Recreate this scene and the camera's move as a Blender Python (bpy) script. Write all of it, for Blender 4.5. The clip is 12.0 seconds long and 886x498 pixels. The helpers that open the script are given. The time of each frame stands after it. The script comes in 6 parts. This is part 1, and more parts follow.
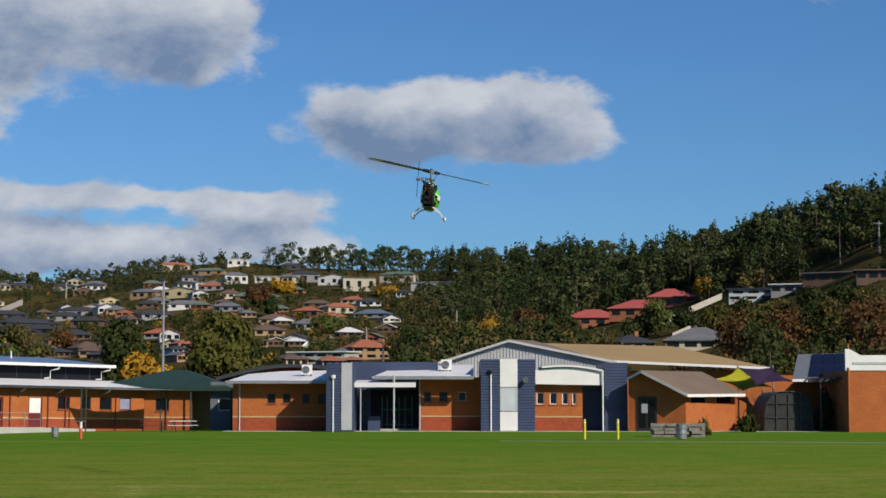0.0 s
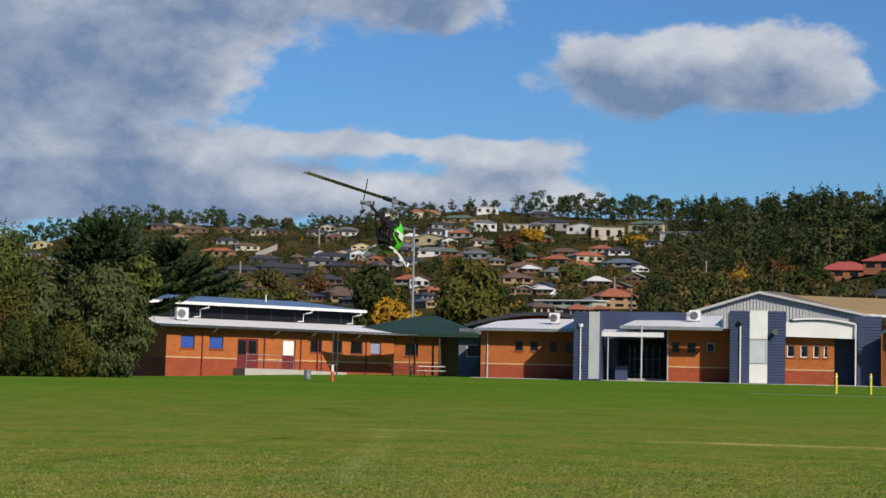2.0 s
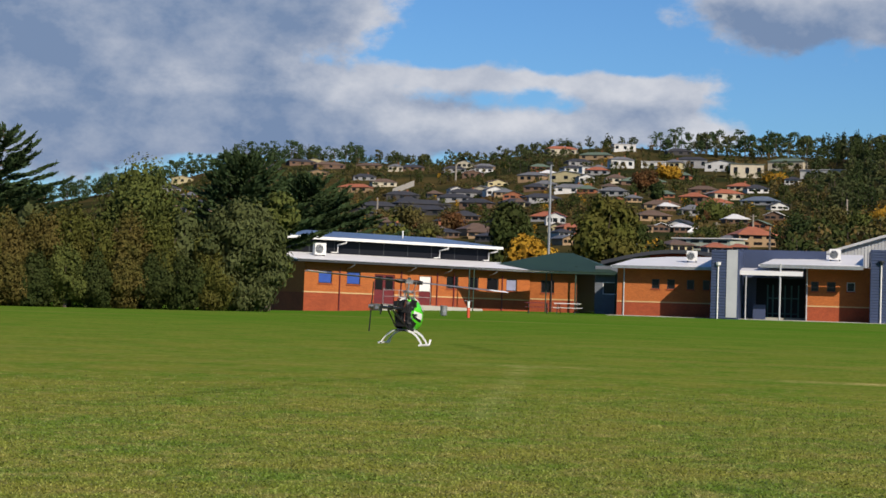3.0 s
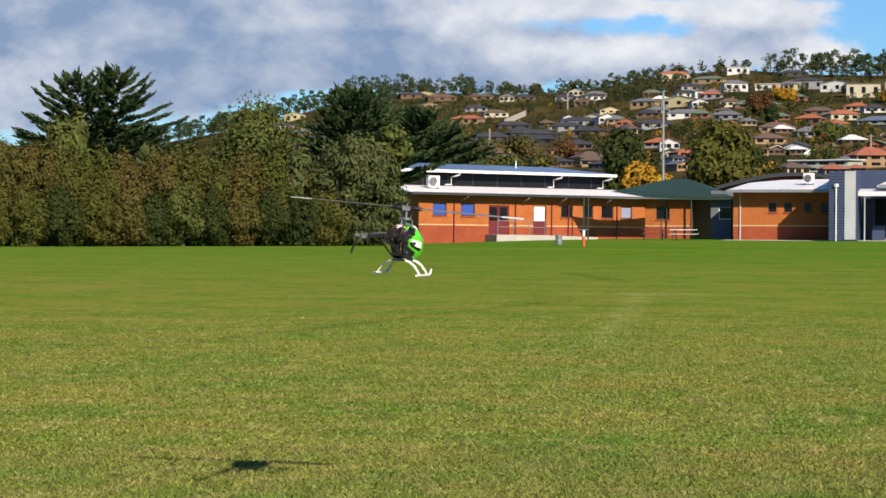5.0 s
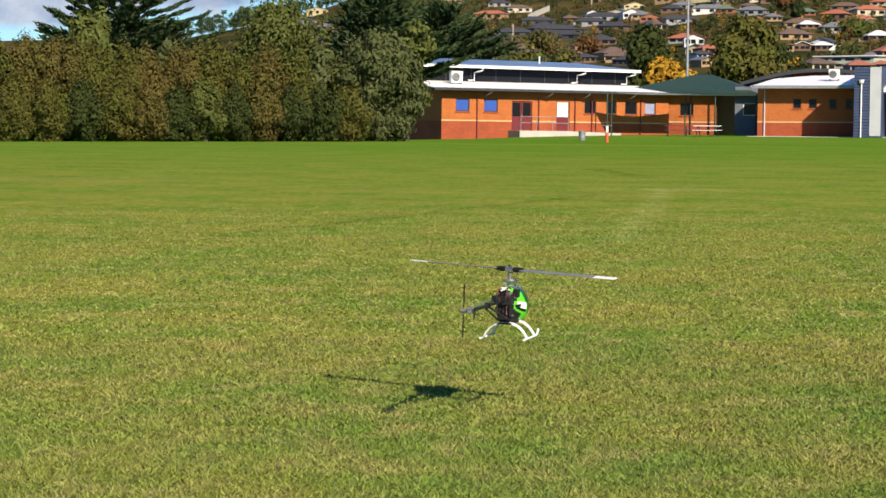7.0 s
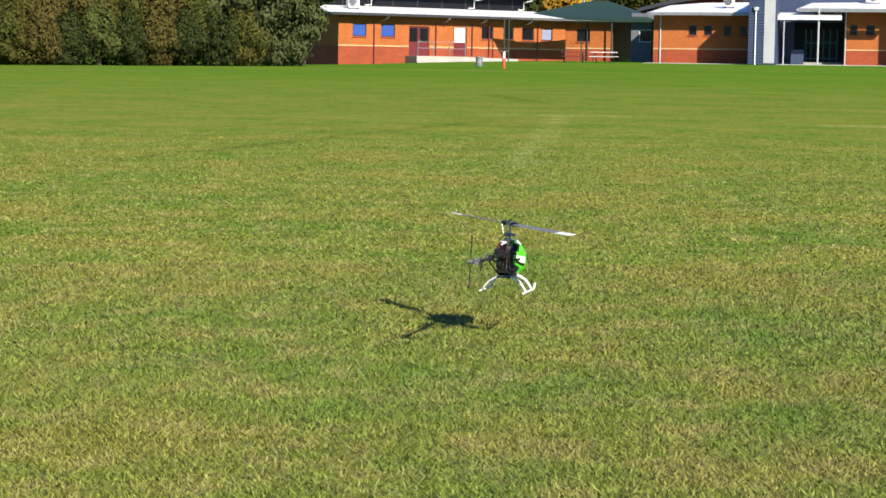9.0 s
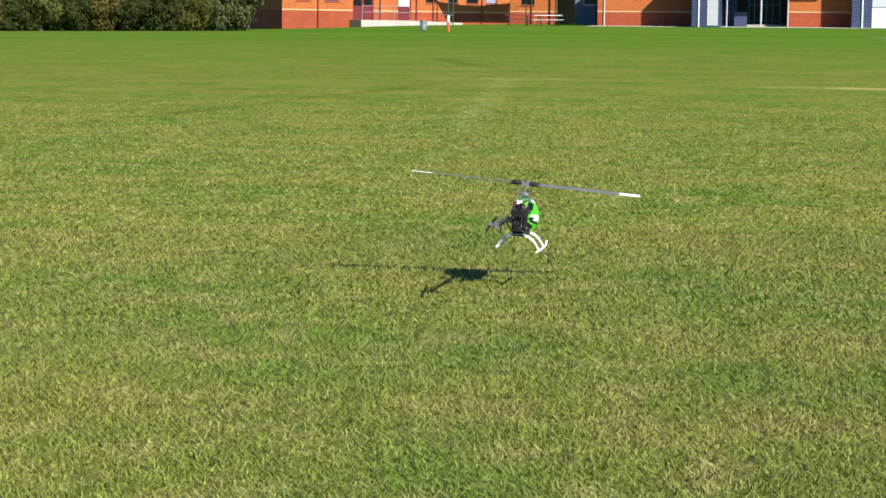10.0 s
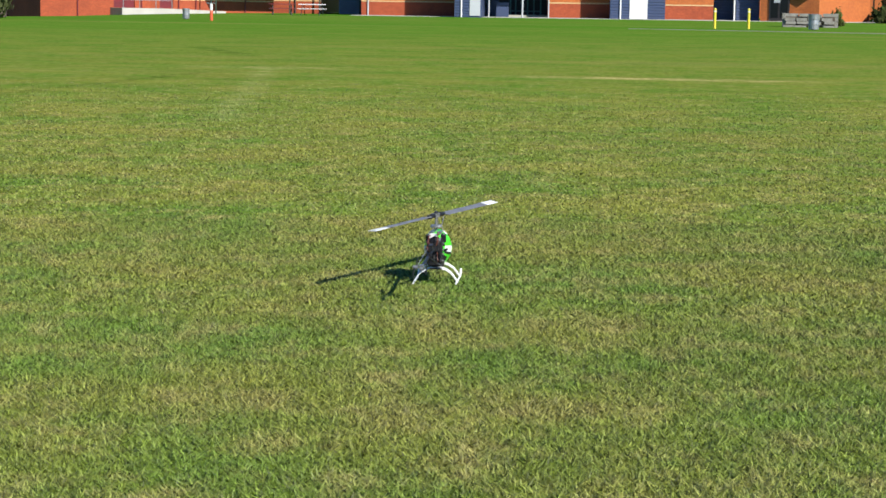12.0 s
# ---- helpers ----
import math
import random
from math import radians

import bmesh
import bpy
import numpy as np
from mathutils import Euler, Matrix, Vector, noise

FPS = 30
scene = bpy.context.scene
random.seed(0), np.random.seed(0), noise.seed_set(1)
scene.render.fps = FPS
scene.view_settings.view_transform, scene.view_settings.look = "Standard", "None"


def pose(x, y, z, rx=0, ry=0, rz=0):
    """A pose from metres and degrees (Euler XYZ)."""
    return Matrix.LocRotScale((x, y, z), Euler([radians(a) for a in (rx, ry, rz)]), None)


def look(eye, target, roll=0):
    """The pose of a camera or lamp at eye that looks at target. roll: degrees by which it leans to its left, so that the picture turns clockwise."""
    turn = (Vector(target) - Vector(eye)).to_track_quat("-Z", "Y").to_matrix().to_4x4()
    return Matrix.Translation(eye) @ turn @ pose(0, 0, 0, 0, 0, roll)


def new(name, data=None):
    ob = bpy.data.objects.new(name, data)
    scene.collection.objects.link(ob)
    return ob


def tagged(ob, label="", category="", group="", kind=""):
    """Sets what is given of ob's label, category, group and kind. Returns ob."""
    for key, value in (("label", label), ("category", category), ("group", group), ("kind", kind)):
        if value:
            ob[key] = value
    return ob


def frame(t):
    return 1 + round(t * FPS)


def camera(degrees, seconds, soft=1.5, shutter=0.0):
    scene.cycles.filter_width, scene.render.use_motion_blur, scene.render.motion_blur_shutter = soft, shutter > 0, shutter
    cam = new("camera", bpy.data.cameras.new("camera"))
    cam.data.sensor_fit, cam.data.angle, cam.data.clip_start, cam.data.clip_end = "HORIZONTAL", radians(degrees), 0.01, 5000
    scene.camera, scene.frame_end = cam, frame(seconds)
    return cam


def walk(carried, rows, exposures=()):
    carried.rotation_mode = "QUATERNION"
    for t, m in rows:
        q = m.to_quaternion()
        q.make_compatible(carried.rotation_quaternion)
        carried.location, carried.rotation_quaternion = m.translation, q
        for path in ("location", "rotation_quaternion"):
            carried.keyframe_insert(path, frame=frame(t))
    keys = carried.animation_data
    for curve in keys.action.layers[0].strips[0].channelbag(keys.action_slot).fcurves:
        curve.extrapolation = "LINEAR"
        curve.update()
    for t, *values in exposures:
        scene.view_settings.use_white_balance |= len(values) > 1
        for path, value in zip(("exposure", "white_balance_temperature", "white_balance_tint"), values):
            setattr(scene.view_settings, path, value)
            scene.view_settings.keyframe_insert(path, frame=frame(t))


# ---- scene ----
# camera: one person standing on the oval, turning and tilting after the model
cam = camera(26.9, 12.0, soft=1.6)


def aim(x, y, z, yaw, pitch, roll):
    """Eye at x, y, z; yaw to the left of +y, pitch up, roll clockwise, in degrees."""
    a, b = radians(yaw), radians(pitch)
    way = Vector((-math.sin(a) * math.cos(b), math.cos(a) * math.cos(b), math.sin(b)))
    eye = Vector((x, y, z))
    return look(eye, eye + way, roll)


EYES = [
    (0.0, -0.000, -0.000, 1.600, 0.00, 4.93, -0.00),
    (0.5, -0.001, -0.000, 1.601, 1.54, 4.77, 0.18),
    (1.0, -0.002, 0.002, 1.602, 3.19, 4.52, 0.20),
    (1.5, -0.003, 0.014, 1.603, 4.89, 4.01, 0.66),
    (2.0, -0.005, 0.021, 1.604, 7.68, 3.26, 1.17),
    (2.5, -0.006, 0.024, 1.605, 10.10, 2.70, 1.72),
    (3.0, -0.008, 0.023, 1.605, 11.85, 1.20, 1.66),
    (3.5, -0.009, 0.023, 1.606, 12.79, -0.49, 1.62),
    (3.7, -0.010, 0.024, 1.607, 13.26, -0.75, 1.07),
    (5.3, -0.016, 0.032, 1.610, 15.96, -1.20, -0.03),
    (5.5, -0.023, 0.030, 1.609, 16.38, -1.43, -0.26),
    (6.0, -0.018, 0.017, 1.608, 16.59, -1.46, -0.43),
    (6.5, -0.012, 0.009, 1.600, 15.90, -2.85, -0.18),
    (7.0, -0.015, 0.010, 1.592, 16.04, -4.21, 0.24),
    (7.2, -0.011, 0.009, 1.585, 15.47, -4.88, 0.52),
    (9.0, 0.005, -0.013, 1.585, 12.83, -6.48, 0.57),
    (9.5, 0.013, -0.015, 1.580, 12.20, -7.12, 0.69),
    (10.0, 0.021, -0.011, 1.578, 11.15, -7.57, 0.32),
    (10.5, 0.025, -0.016, 1.577, 9.29, -7.63, 0.55),
    (11.0, 0.037, -0.013, 1.578, 7.38, -7.33, 0.76),
    (11.5, 0.041, -0.013, 1.576, 5.71, -7.58, 0.53),
    (12.0, 0.052, -0.009, 1.574, 3.87, -7.83, 0.77),
]
# the camera's exposure opens, and its white balance drifts, as the bright sky leaves the picture
STOPS = [
    (0.0, 0.26, 6400, 11), (0.8, 0.33, 6400, 11), (1.5, 0.33, 6400, 11), (2.5, 0.28, 6450, 12), (3.5, 0.58, 6650, 13), (5.5, 0.80, 6800, 12),
    (6.5, 0.83, 6850, 12), (7.2, 1.05, 6850, 12), (9.0, 1.1, 6400, 11), (10.5, 1.08, 6050, 10), (12.0, 1.03, 5900, 9),
]
walk(cam, [(t, aim(*row)) for t, *row in EYES], STOPS)


# ---- light: low autumn sun from behind the right shoulder, blue sky with cumulus ----
SUN_AZ, SUN_EL = 135.6, 34.2          # degrees clockwise from +y, and up
sun_way = Vector((math.sin(radians(SUN_AZ)) * math.cos(radians(SUN_EL)), math.cos(radians(SUN_AZ)) * math.cos(radians(SUN_EL)), math.sin(radians(SUN_EL))))
sun_data = bpy.data.lights.new("sun", "SUN")
sun_data.energy, sun_data.angle, sun_data.color = 5.0, radians(0.55), (1.0, 0.89, 0.73)
sun = new("sun", sun_data)
sun.matrix_world = look(sun_way * 100, (0, 0, 0))

world = bpy.data.worlds.new("world")
scene.world = world
world.use_nodes = True
wt = world.node_tree
wt.nodes.clear()


def wn(kind, **kw):
    n = wt.nodes.new(kind)
    for k, v in kw.items():
        n.inputs[k].default_value = v
    return n


def wmath(op, a, b=None, c=None, clamp=False):
    n = wt.nodes.new("ShaderNodeMath")
    n.operation, n.use_clamp = op, clamp
    for i, v in enumerate((a, b, c)):
        if v is None:
            continue
        if isinstance(v, (int, float)):
            n.inputs[i].default_value = v
        else:
            wt.links.new(v, n.inputs[i])
    return n.outputs[0]


def wmix(fac, a, b):
    n = wt.nodes.new("ShaderNodeMix")
    n.data_type = "RGBA"
    for key, v in ((0, fac), (6, a), (7, b)):
        if isinstance(v, tuple):
            n.inputs[key].default_value = (*v, 1)
        elif isinstance(v, (int, float)):
            n.inputs[key].default_value = v
        else:
            wt.links.new(v, n.inputs[key])
    return n.outputs[2]


sky = wt.nodes.new("ShaderNodeTexSky")
sky.sky_type, sky.sun_disc = "NISHITA", False
sky.sun_elevation, sky.sun_rotation = radians(SUN_EL), radians(SUN_AZ)
sky.air_density, sky.dust_density, sky.ozone_density = 1.0, 0.4, 2.0
coord = wt.nodes.new("ShaderNodeTexCoord")
split = wt.nodes.new("ShaderNodeSeparateXYZ")
wt.links.new(coord.outputs["Generated"], split.inputs[0])
# degrees to the right of +y and up
az_deg = wmath("MULTIPLY", wmath("ARCTAN2", split.outputs[0], split.outputs[1]), 57.2958)
el_deg = wmath("MULTIPLY", wmath("ARCSINE", split.outputs[2]), 57.2958)


def cloud_noise(scale, stretch, dx, dy, detail, rough):
    """Noise over azimuth and elevation; dy shifts it up, to read the cloud towards the sun."""
    comb = wt.nodes.new("ShaderNodeCombineXYZ")
    wt.links.new(wmath("MULTIPLY", wmath("ADD", az_deg, dx), scale / stretch), comb.inputs[0])
    wt.links.new(wmath("MULTIPLY", wmath("ADD", el_deg, dy), scale), comb.inputs[1])
    comb.inputs[2].default_value = 3.7
    n = wn("ShaderNodeTexNoise", Scale=1.0, Detail=detail, Roughness=rough)
    wt.links.new(comb.outputs[0], n.inputs["Vector"])
    return n.outputs[0]


# heaps: centre azimuth, elevation, half width, half height, weight
HEAPS = [
    (0.2, 8.6, 4.9, 1.35, 1.05), (1.2, 9.5, 2.4, 0.8, 0.5), (3.4, 8.7, 2.0, 0.9, 0.5), (-2.7, 9.4, 1.1, 0.7, 0.4),
    (-11.2, 11.8, 5.0, 1.7, 1.2), (-7.4, 11.3, 2.0, 1.2, 0.5), (-22.0, 9.4, 7.5, 3.0, 1.2), (-17.5, 9.0, 3.0, 1.6, 0.7), (-28.0, 7.0, 8.0, 2.4, 1.0),
    (-10.6, 6.5, 3.2, 0.35, 0.6), (-5.8, 6.2, 2.6, 0.65, 0.95), (-18.0, 6.0, 3.0, 0.5, 0.6), (-12.2, 4.7, 3.0, 0.75, 0.95), (-8.3, 4.9, 3.0, 0.7, 0.9), (-4.2, 4.8, 1.9, 0.55, 0.95), (-21.0, 4.4, 3.5, 0.6, 1.0), (-28.0, 3.6, 6.0, 1.2, 0.8), (-19.0, 5.4, 5.0, 0.8, 0.9), (-16.0, 4.6, 3.0, 0.6, 0.75),
    (2.4, 4.9, 2.0, 0.4, 0.45),
]


def heaps(dx, dy):
    total = None
    for a, e, w, h, k in HEAPS:
        u = wmath("MULTIPLY", wmath("ADD", az_deg, dx - a), 1 / w)
        v = wmath("MULTIPLY", wmath("ADD", el_deg, dy - e), 1 / h)
        r = wmath("ADD", wmath("MULTIPLY", u, u), wmath("MULTIPLY", v, v))
        g = wmath("MULTIPLY", wmath("EXPONENT", wmath("MULTIPLY", r, -0.9)), k)
        total = g if total is None else wmath("ADD", total, g)
    return total


def density(dx, dy):
    n = cloud_noise(0.5, 1.6, dx, dy, 9.0, 0.6)
    m = cloud_noise(0.13, 1.8, dx + 40, dy, 2.0, 0.5)
    h = heaps(dx, dy)
    # everywhere outside the heaps a few loose clouds go on
    d = wmath("ADD", wmath("MULTIPLY", h, 0.95), wmath("MULTIPLY", wmath("SUBTRACT", n, 0.5), 1.75))
    return wmath("ADD", d, wmath("MULTIPLY", wmath("SUBTRACT", m, 0.6), 0.55))


here, sunward = density(0, 0), density(0.35, 0.75)
cover = wt.nodes.new("ShaderNodeMapRange")
cover.interpolation_type = "SMOOTHSTEP"
cover.inputs["From Min"].default_value, cover.inputs["From Max"].default_value = 0.3, 0.64
wt.links.new(here, cover.inputs["Value"])
shade = wt.nodes.new("ShaderNodeMapRange")
shade.interpolation_type = "SMOOTHSTEP"
shade.inputs["From Min"].default_value, shade.inputs["From Max"].default_value = 0.15, 1.25
wt.links.new(sunward, shade.inputs["Value"])
fluff = cloud_noise(0.55, 1.4, 11, 5, 5.0, 0.6)
dark = wmath("ADD", wmath("MULTIPLY", shade.outputs[0], 0.72), wmath("MULTIPLY", wmath("SUBTRACT", fluff, 0.39), 1.6), clamp=True)
SKY_STRENGTH = 0.067
cloud = wmix(dark, (7.1, 7.5, 8.1), (2.05, 3.0, 4.7))
tint = wt.nodes.new("ShaderNodeMix")
tint.data_type, tint.blend_type = "RGBA", "MULTIPLY"
tint.inputs[0].default_value, tint.inputs[7].default_value = 1.0, (0.47, 0.8, 1.17, 1)
wt.links.new(sky.outputs[0], tint.inputs[6])
deep = tint.outputs[2]
background = wn("ShaderNodeBackground", Strength=SKY_STRENGTH)
wt.links.new(wmix(cover.outputs[0], deep, cloud), background.inputs[0])
wt.links.new(background.outputs[0], wt.nodes.new("ShaderNodeOutputWorld").inputs[0])
scene.view_settings.exposure = 0.0

# ---- materials ----
def material(name, colour, colour2=None, scale=3.0, rough=0.8, metal=0.0, bump=0.0, bump_scale=None, fine=None, fine_scale=40.0, spread=0.0, emit=None, spec=0.5, stretch=(1, 1, 1)):
    """Two colours mixed by noise at a large scale, a fine darker or lighter grain, and relief; metres of the object's own space."""
    m = bpy.data.materials.new(name)
    m.use_nodes = True
    t = m.node_tree
    b = t.nodes["Principled BSDF"]
    b.inputs["Roughness"].default_value, b.inputs["Metallic"].default_value = rough, metal
    b.inputs["Specular IOR Level"].default_value = spec
    co = t.nodes.new("ShaderNodeTexCoord")
    mp = t.nodes.new("ShaderNodeMapping")
    mp.inputs["Scale"].default_value = stretch
    t.links.new(co.outputs["Object"], mp.inputs[0])

    def noise_at(s, detail=4.0):
        n = t.nodes.new("ShaderNodeTexNoise")
        n.inputs["Scale"].default_value, n.inputs["Detail"].default_value = s, detail
        t.links.new(mp.outputs[0], n.inputs["Vector"])
        return n.outputs[0]

    def mix(fac, a, b2, mode="MIX"):
        n = t.nodes.new("ShaderNodeMix")
        n.data_type, n.blend_type = "RGBA", mode
        for key, v in ((0, fac), (6, a), (7, b2)):
            if isinstance(v, tuple):
                n.inputs[key].default_value = (*v, 1)
            elif isinstance(v, (int, float)):
                n.inputs[key].default_value = v
            else:
                t.links.new(v, n.inputs[key])
        return n.outputs[2]

    def ramp(v, lo, hi):
        n = t.nodes.new("ShaderNodeMapRange")
        n.inputs["From Min"].default_value, n.inputs["From Max"].default_value = lo, hi
        t.links.new(v, n.inputs["Value"])
        return n.outputs[0]

    c = mix(ramp(noise_at(scale), 0.35, 0.65), colour, colour2 or tuple(0.85 * v for v in colour))
    f = fine if fine is not None else 0.25
    if f:
        c = mix(f, c, mix(ramp(noise_at(fine_scale, 2.0), 0.3, 0.7), (0.25, 0.25, 0.25), (0.78, 0.78, 0.78)), "OVERLAY")
    if spread:
        info = t.nodes.new("ShaderNodeNewGeometry")
        hs = t.nodes.new("ShaderNodeHueSaturation")
        t.links.new(c, hs.inputs["Color"])
        t.links.new(ramp_out(t, info.outputs["Random Per Island"], 1 - spread, 1 + spread), hs.inputs["Value"])
        c = hs.outputs[0]
    t.links.new(c, b.inputs["Base Color"])
    if bump:
        bp = t.nodes.new("ShaderNodeBump")
        bp.inputs["Strength"].default_value, bp.inputs["Distance"].default_value = bump, 0.02
        t.links.new(noise_at(bump_scale or fine_scale), bp.inputs["Height"])
        t.links.new(bp.outputs[0], b.inputs["Normal"])
    if emit:
        b.inputs["Emission Color"].default_value, b.inputs["Emission Strength"].default_value = (*emit, 1), 1
    return m


def ramp_out(t, v, lo, hi):
    n = t.nodes.new("ShaderNodeMapRange")
    n.inputs["To Min"].default_value, n.inputs["To Max"].default_value = lo, hi
    t.links.new(v, n.inputs["Value"])
    return n.outputs[0]


def brick_material(name, colour, colour2, mortar):
    """Fired brick courses of 76 mm, seen from far off: too small to pick apart."""
    m = material(name, colour, colour2, scale=0.9, rough=0.9, fine=0.3, fine_scale=9.0)
    t = m.node_tree
    b = t.nodes["Principled BSDF"]
    base = b.inputs["Base Color"].links[0].from_socket
    co = t.nodes.new("ShaderNodeTexCoord")
    sep = t.nodes.new("ShaderNodeSeparateXYZ")
    t.links.new(co.outputs["Object"], sep.inputs[0])
    comb = t.nodes.new("ShaderNodeCombineXYZ")
    add = t.nodes.new("ShaderNodeMath")
    t.links.new(sep.outputs[0], add.inputs[0])
    t.links.new(sep.outputs[1], add.inputs[1])
    t.links.new(add.outputs[0], comb.inputs[0])
    t.links.new(sep.outputs[2], comb.inputs[1])
    br = t.nodes.new("ShaderNodeTexBrick")
    br.inputs["Scale"].default_value, br.inputs["Mortar Size"].default_value = 1.0, 0.006
    br.inputs["Brick Width"].default_value, br.inputs["Row Height"].default_value = 0.24, 0.086
    br.inputs["Color1"].default_value, br.inputs["Color2"].default_value = (0.9, 0.9, 0.9, 1), (1.05, 1.05, 1.05, 1)
    br.inputs["Mortar"].default_value = (*mortar, 1)
    t.links.new(comb.outputs[0], br.inputs["Vector"])
    mx = t.nodes.new("ShaderNodeMix")
    mx.data_type, mx.blend_type = "RGBA", "MULTIPLY"
    mx.inputs[0].default_value = 1.0
    t.links.new(base, mx.inputs[6])
    t.links.new(br.outputs["Color"], mx.inputs[7])
    t.links.new(mx.outputs[2], b.inputs["Base Color"])
    return m


def glass_material(name, colour, rough=0.08):
    m = material(name, colour, scale=0.6, rough=rough, fine=0.0, spec=0.2)
    return m


def leaf_material(name, colour, colour2, scale=0.15, spread=0.2):
    m = material(name, colour, colour2, scale=scale, rough=0.85, fine=0.0, spread=spread, spec=0.08)
    # leaves let some of the light through
    t = m.node_tree
    b, out = t.nodes["Principled BSDF"], t.nodes["Material Output"]
    tr, mx = t.nodes.new("ShaderNodeBsdfTranslucent"), t.nodes.new("ShaderNodeMixShader")
    t.links.new(b.inputs["Base Color"].links[0].from_socket, tr.inputs[0])
    mx.inputs[0].default_value = 0.15
    t.links.new(b.outputs[0], mx.inputs[1])
    t.links.new(tr.outputs[0], mx.inputs[2])
    t.links.new(mx.outputs[0], out.inputs[0])
    return m


M = {
    "orange_brick": brick_material("orange brick", (0.338, 0.0972, 0.0187), (0.288, 0.0792, 0.0151), (0.75, 0.75, 0.75)),
    "red_brick": brick_material("red brick", (0.259, 0.0504, 0.0144), (0.209, 0.0396, 0.0115), (0.8, 0.8, 0.8)),
    "cream": material("cream brick course", (0.446, 0.302, 0.144), rough=0.85),
    "white_roof": material("pale steel roof", (0.605, 0.605, 0.612), (0.554, 0.554, 0.569), scale=0.5, rough=0.45, fine=0.08),
    "white": material("white paint", (0.619, 0.619, 0.605), (0.576, 0.576, 0.562), scale=1.2, rough=0.5, fine=0.08),
    "grey_panel": material("light grey panel", (0.36, 0.374, 0.389), (0.317, 0.331, 0.346), scale=0.8, rough=0.6, fine=0.1),
    "blue_clad": material("blue steel cladding", (0.0324, 0.0475, 0.101), (0.0274, 0.0403, 0.0864), scale=0.7, rough=0.5, fine=0.1),
    "blue_roof": material("blue steel roof", (0.0936, 0.144, 0.245), (0.072, 0.115, 0.202), scale=0.4, rough=0.4, fine=0.1),
    # glazing; on the link block's inner walls this colour stands for shade
    "dark_wall": material("dark clerestory glazing", (0.0072, 0.00792, 0.0115), rough=0.4, fine=0.0, spec=0.15),
    "green_roof": material("dark green steel roof", (0.0158, 0.036, 0.0216), (0.0115, 0.0274, 0.0173), scale=0.6, rough=0.5, fine=0.1),
    "grey_wall": material("slate grey wall", (0.101, 0.115, 0.137), rough=0.7, fine=0.1),
    "charcoal": material("charcoal roof", (0.0252, 0.0288, 0.036), (0.0202, 0.0216, 0.0288), scale=0.5, rough=0.6, fine=0.1),
    "tan_roof": material("tan steel roof", (0.331, 0.216, 0.0612), (0.288, 0.187, 0.054), scale=0.25, rough=0.5, fine=0.1),
    "brown_roof": material("taupe steel roof", (0.144, 0.104, 0.0684), (0.119, 0.0864, 0.0576), scale=0.4, rough=0.65, fine=0.1),
    "gable_clad": material("pale ribbed steel", (0.396, 0.403, 0.403), (0.346, 0.353, 0.36), scale=0.5, rough=0.45, fine=0.1),
    "dark_metal": material("dark painted steel", (0.0216, 0.0252, 0.0288), rough=0.5, fine=0.1),
    "galvanised": material("galvanised steel", (0.302, 0.31, 0.317), (0.238, 0.245, 0.252), scale=4, rough=0.45, metal=0.6, fine=0.2),
    "maroon": material("maroon door paint", (0.115, 0.00864, 0.0115), (0.0864, 0.0072, 0.0101), rough=0.45, fine=0.1),
    "blue_blind": material("blue window blind", (0.0216, 0.0648, 0.302), (0.018, 0.054, 0.259), rough=0.4, fine=0.05),
    "lilac_blind": material("pale lilac blind", (0.216, 0.23, 0.346), rough=0.4, fine=0.05),
    "glass": glass_material("dark window glass", (0.00864, 0.00936, 0.0115)),
    "pale_glass": glass_material("pale window glass", (0.446, 0.49, 0.518), 0.15),
    "teal": material("teal door frame", (0.0216, 0.115, 0.108), rough=0.45, fine=0.05),
    "frame": material("dark window frame", (0.0216, 0.0158, 0.0144), rough=0.5, fine=0.05),
    "concrete": material("concrete", (0.36, 0.346, 0.31), (0.302, 0.288, 0.259), scale=1.0, rough=0.9, fine=0.25),
    "path": material("gravel path", (0.158, 0.158, 0.122), (0.108, 0.122, 0.072), scale=1.0, rough=0.95, fine=0.3),
    "yellow": material("yellow bollard paint", (0.54, 0.446, 0.0216), (0.468, 0.374, 0.0216), rough=0.5, fine=0.1),
    "red_pad": material("orange red post pad", (0.504, 0.072, 0.0216), rough=0.6, fine=0.1),
    "green_post": material("dark green post paint", (0.0144, 0.036, 0.0216), rough=0.5, fine=0.1),
    "sail_yellow": material("yellow shade cloth", (0.446, 0.432, 0.0144), (0.396, 0.374, 0.0144), rough=0.8, fine=0.1),
    "sail_purple": material("purple shade cloth", (0.036, 0.018, 0.0612), (0.0288, 0.0144, 0.0504), rough=0.8, fine=0.1),
    "sail_orange": material("orange shade cloth", (0.36, 0.115, 0.036), rough=0.8, fine=0.1),
    # film colour also holds part of the east block's shadow
    "net": material("greenhouse film", (0.03, 0.032, 0.03), (0.018, 0.018, 0.017), scale=1.5, rough=0.6, fine=0.2, spec=0.2),
    "stone": material("weathered sleeper", (0.216, 0.202, 0.173), (0.144, 0.137, 0.115), scale=3, rough=0.95, fine=0.4, bump=0.4),
    "solar": material("solar cell", (0.005, 0.008, 0.026), rough=0.5, fine=0.0, spec=0.15),
    "trunk": material("grey brown bark", (0.0864, 0.0648, 0.0468), (0.0576, 0.0432, 0.0324), scale=3, rough=0.95, fine=0.4, fine_scale=14, bump=0.5, stretch=(1, 1, 0.3)),
    "pole_wood": material("weathered pole timber", (0.245, 0.216, 0.18), (0.194, 0.173, 0.144), scale=1, rough=0.9, fine=0.2),
}
M["glass"].node_tree.nodes["Principled BSDF"].inputs["Roughness"].default_value = 0.1


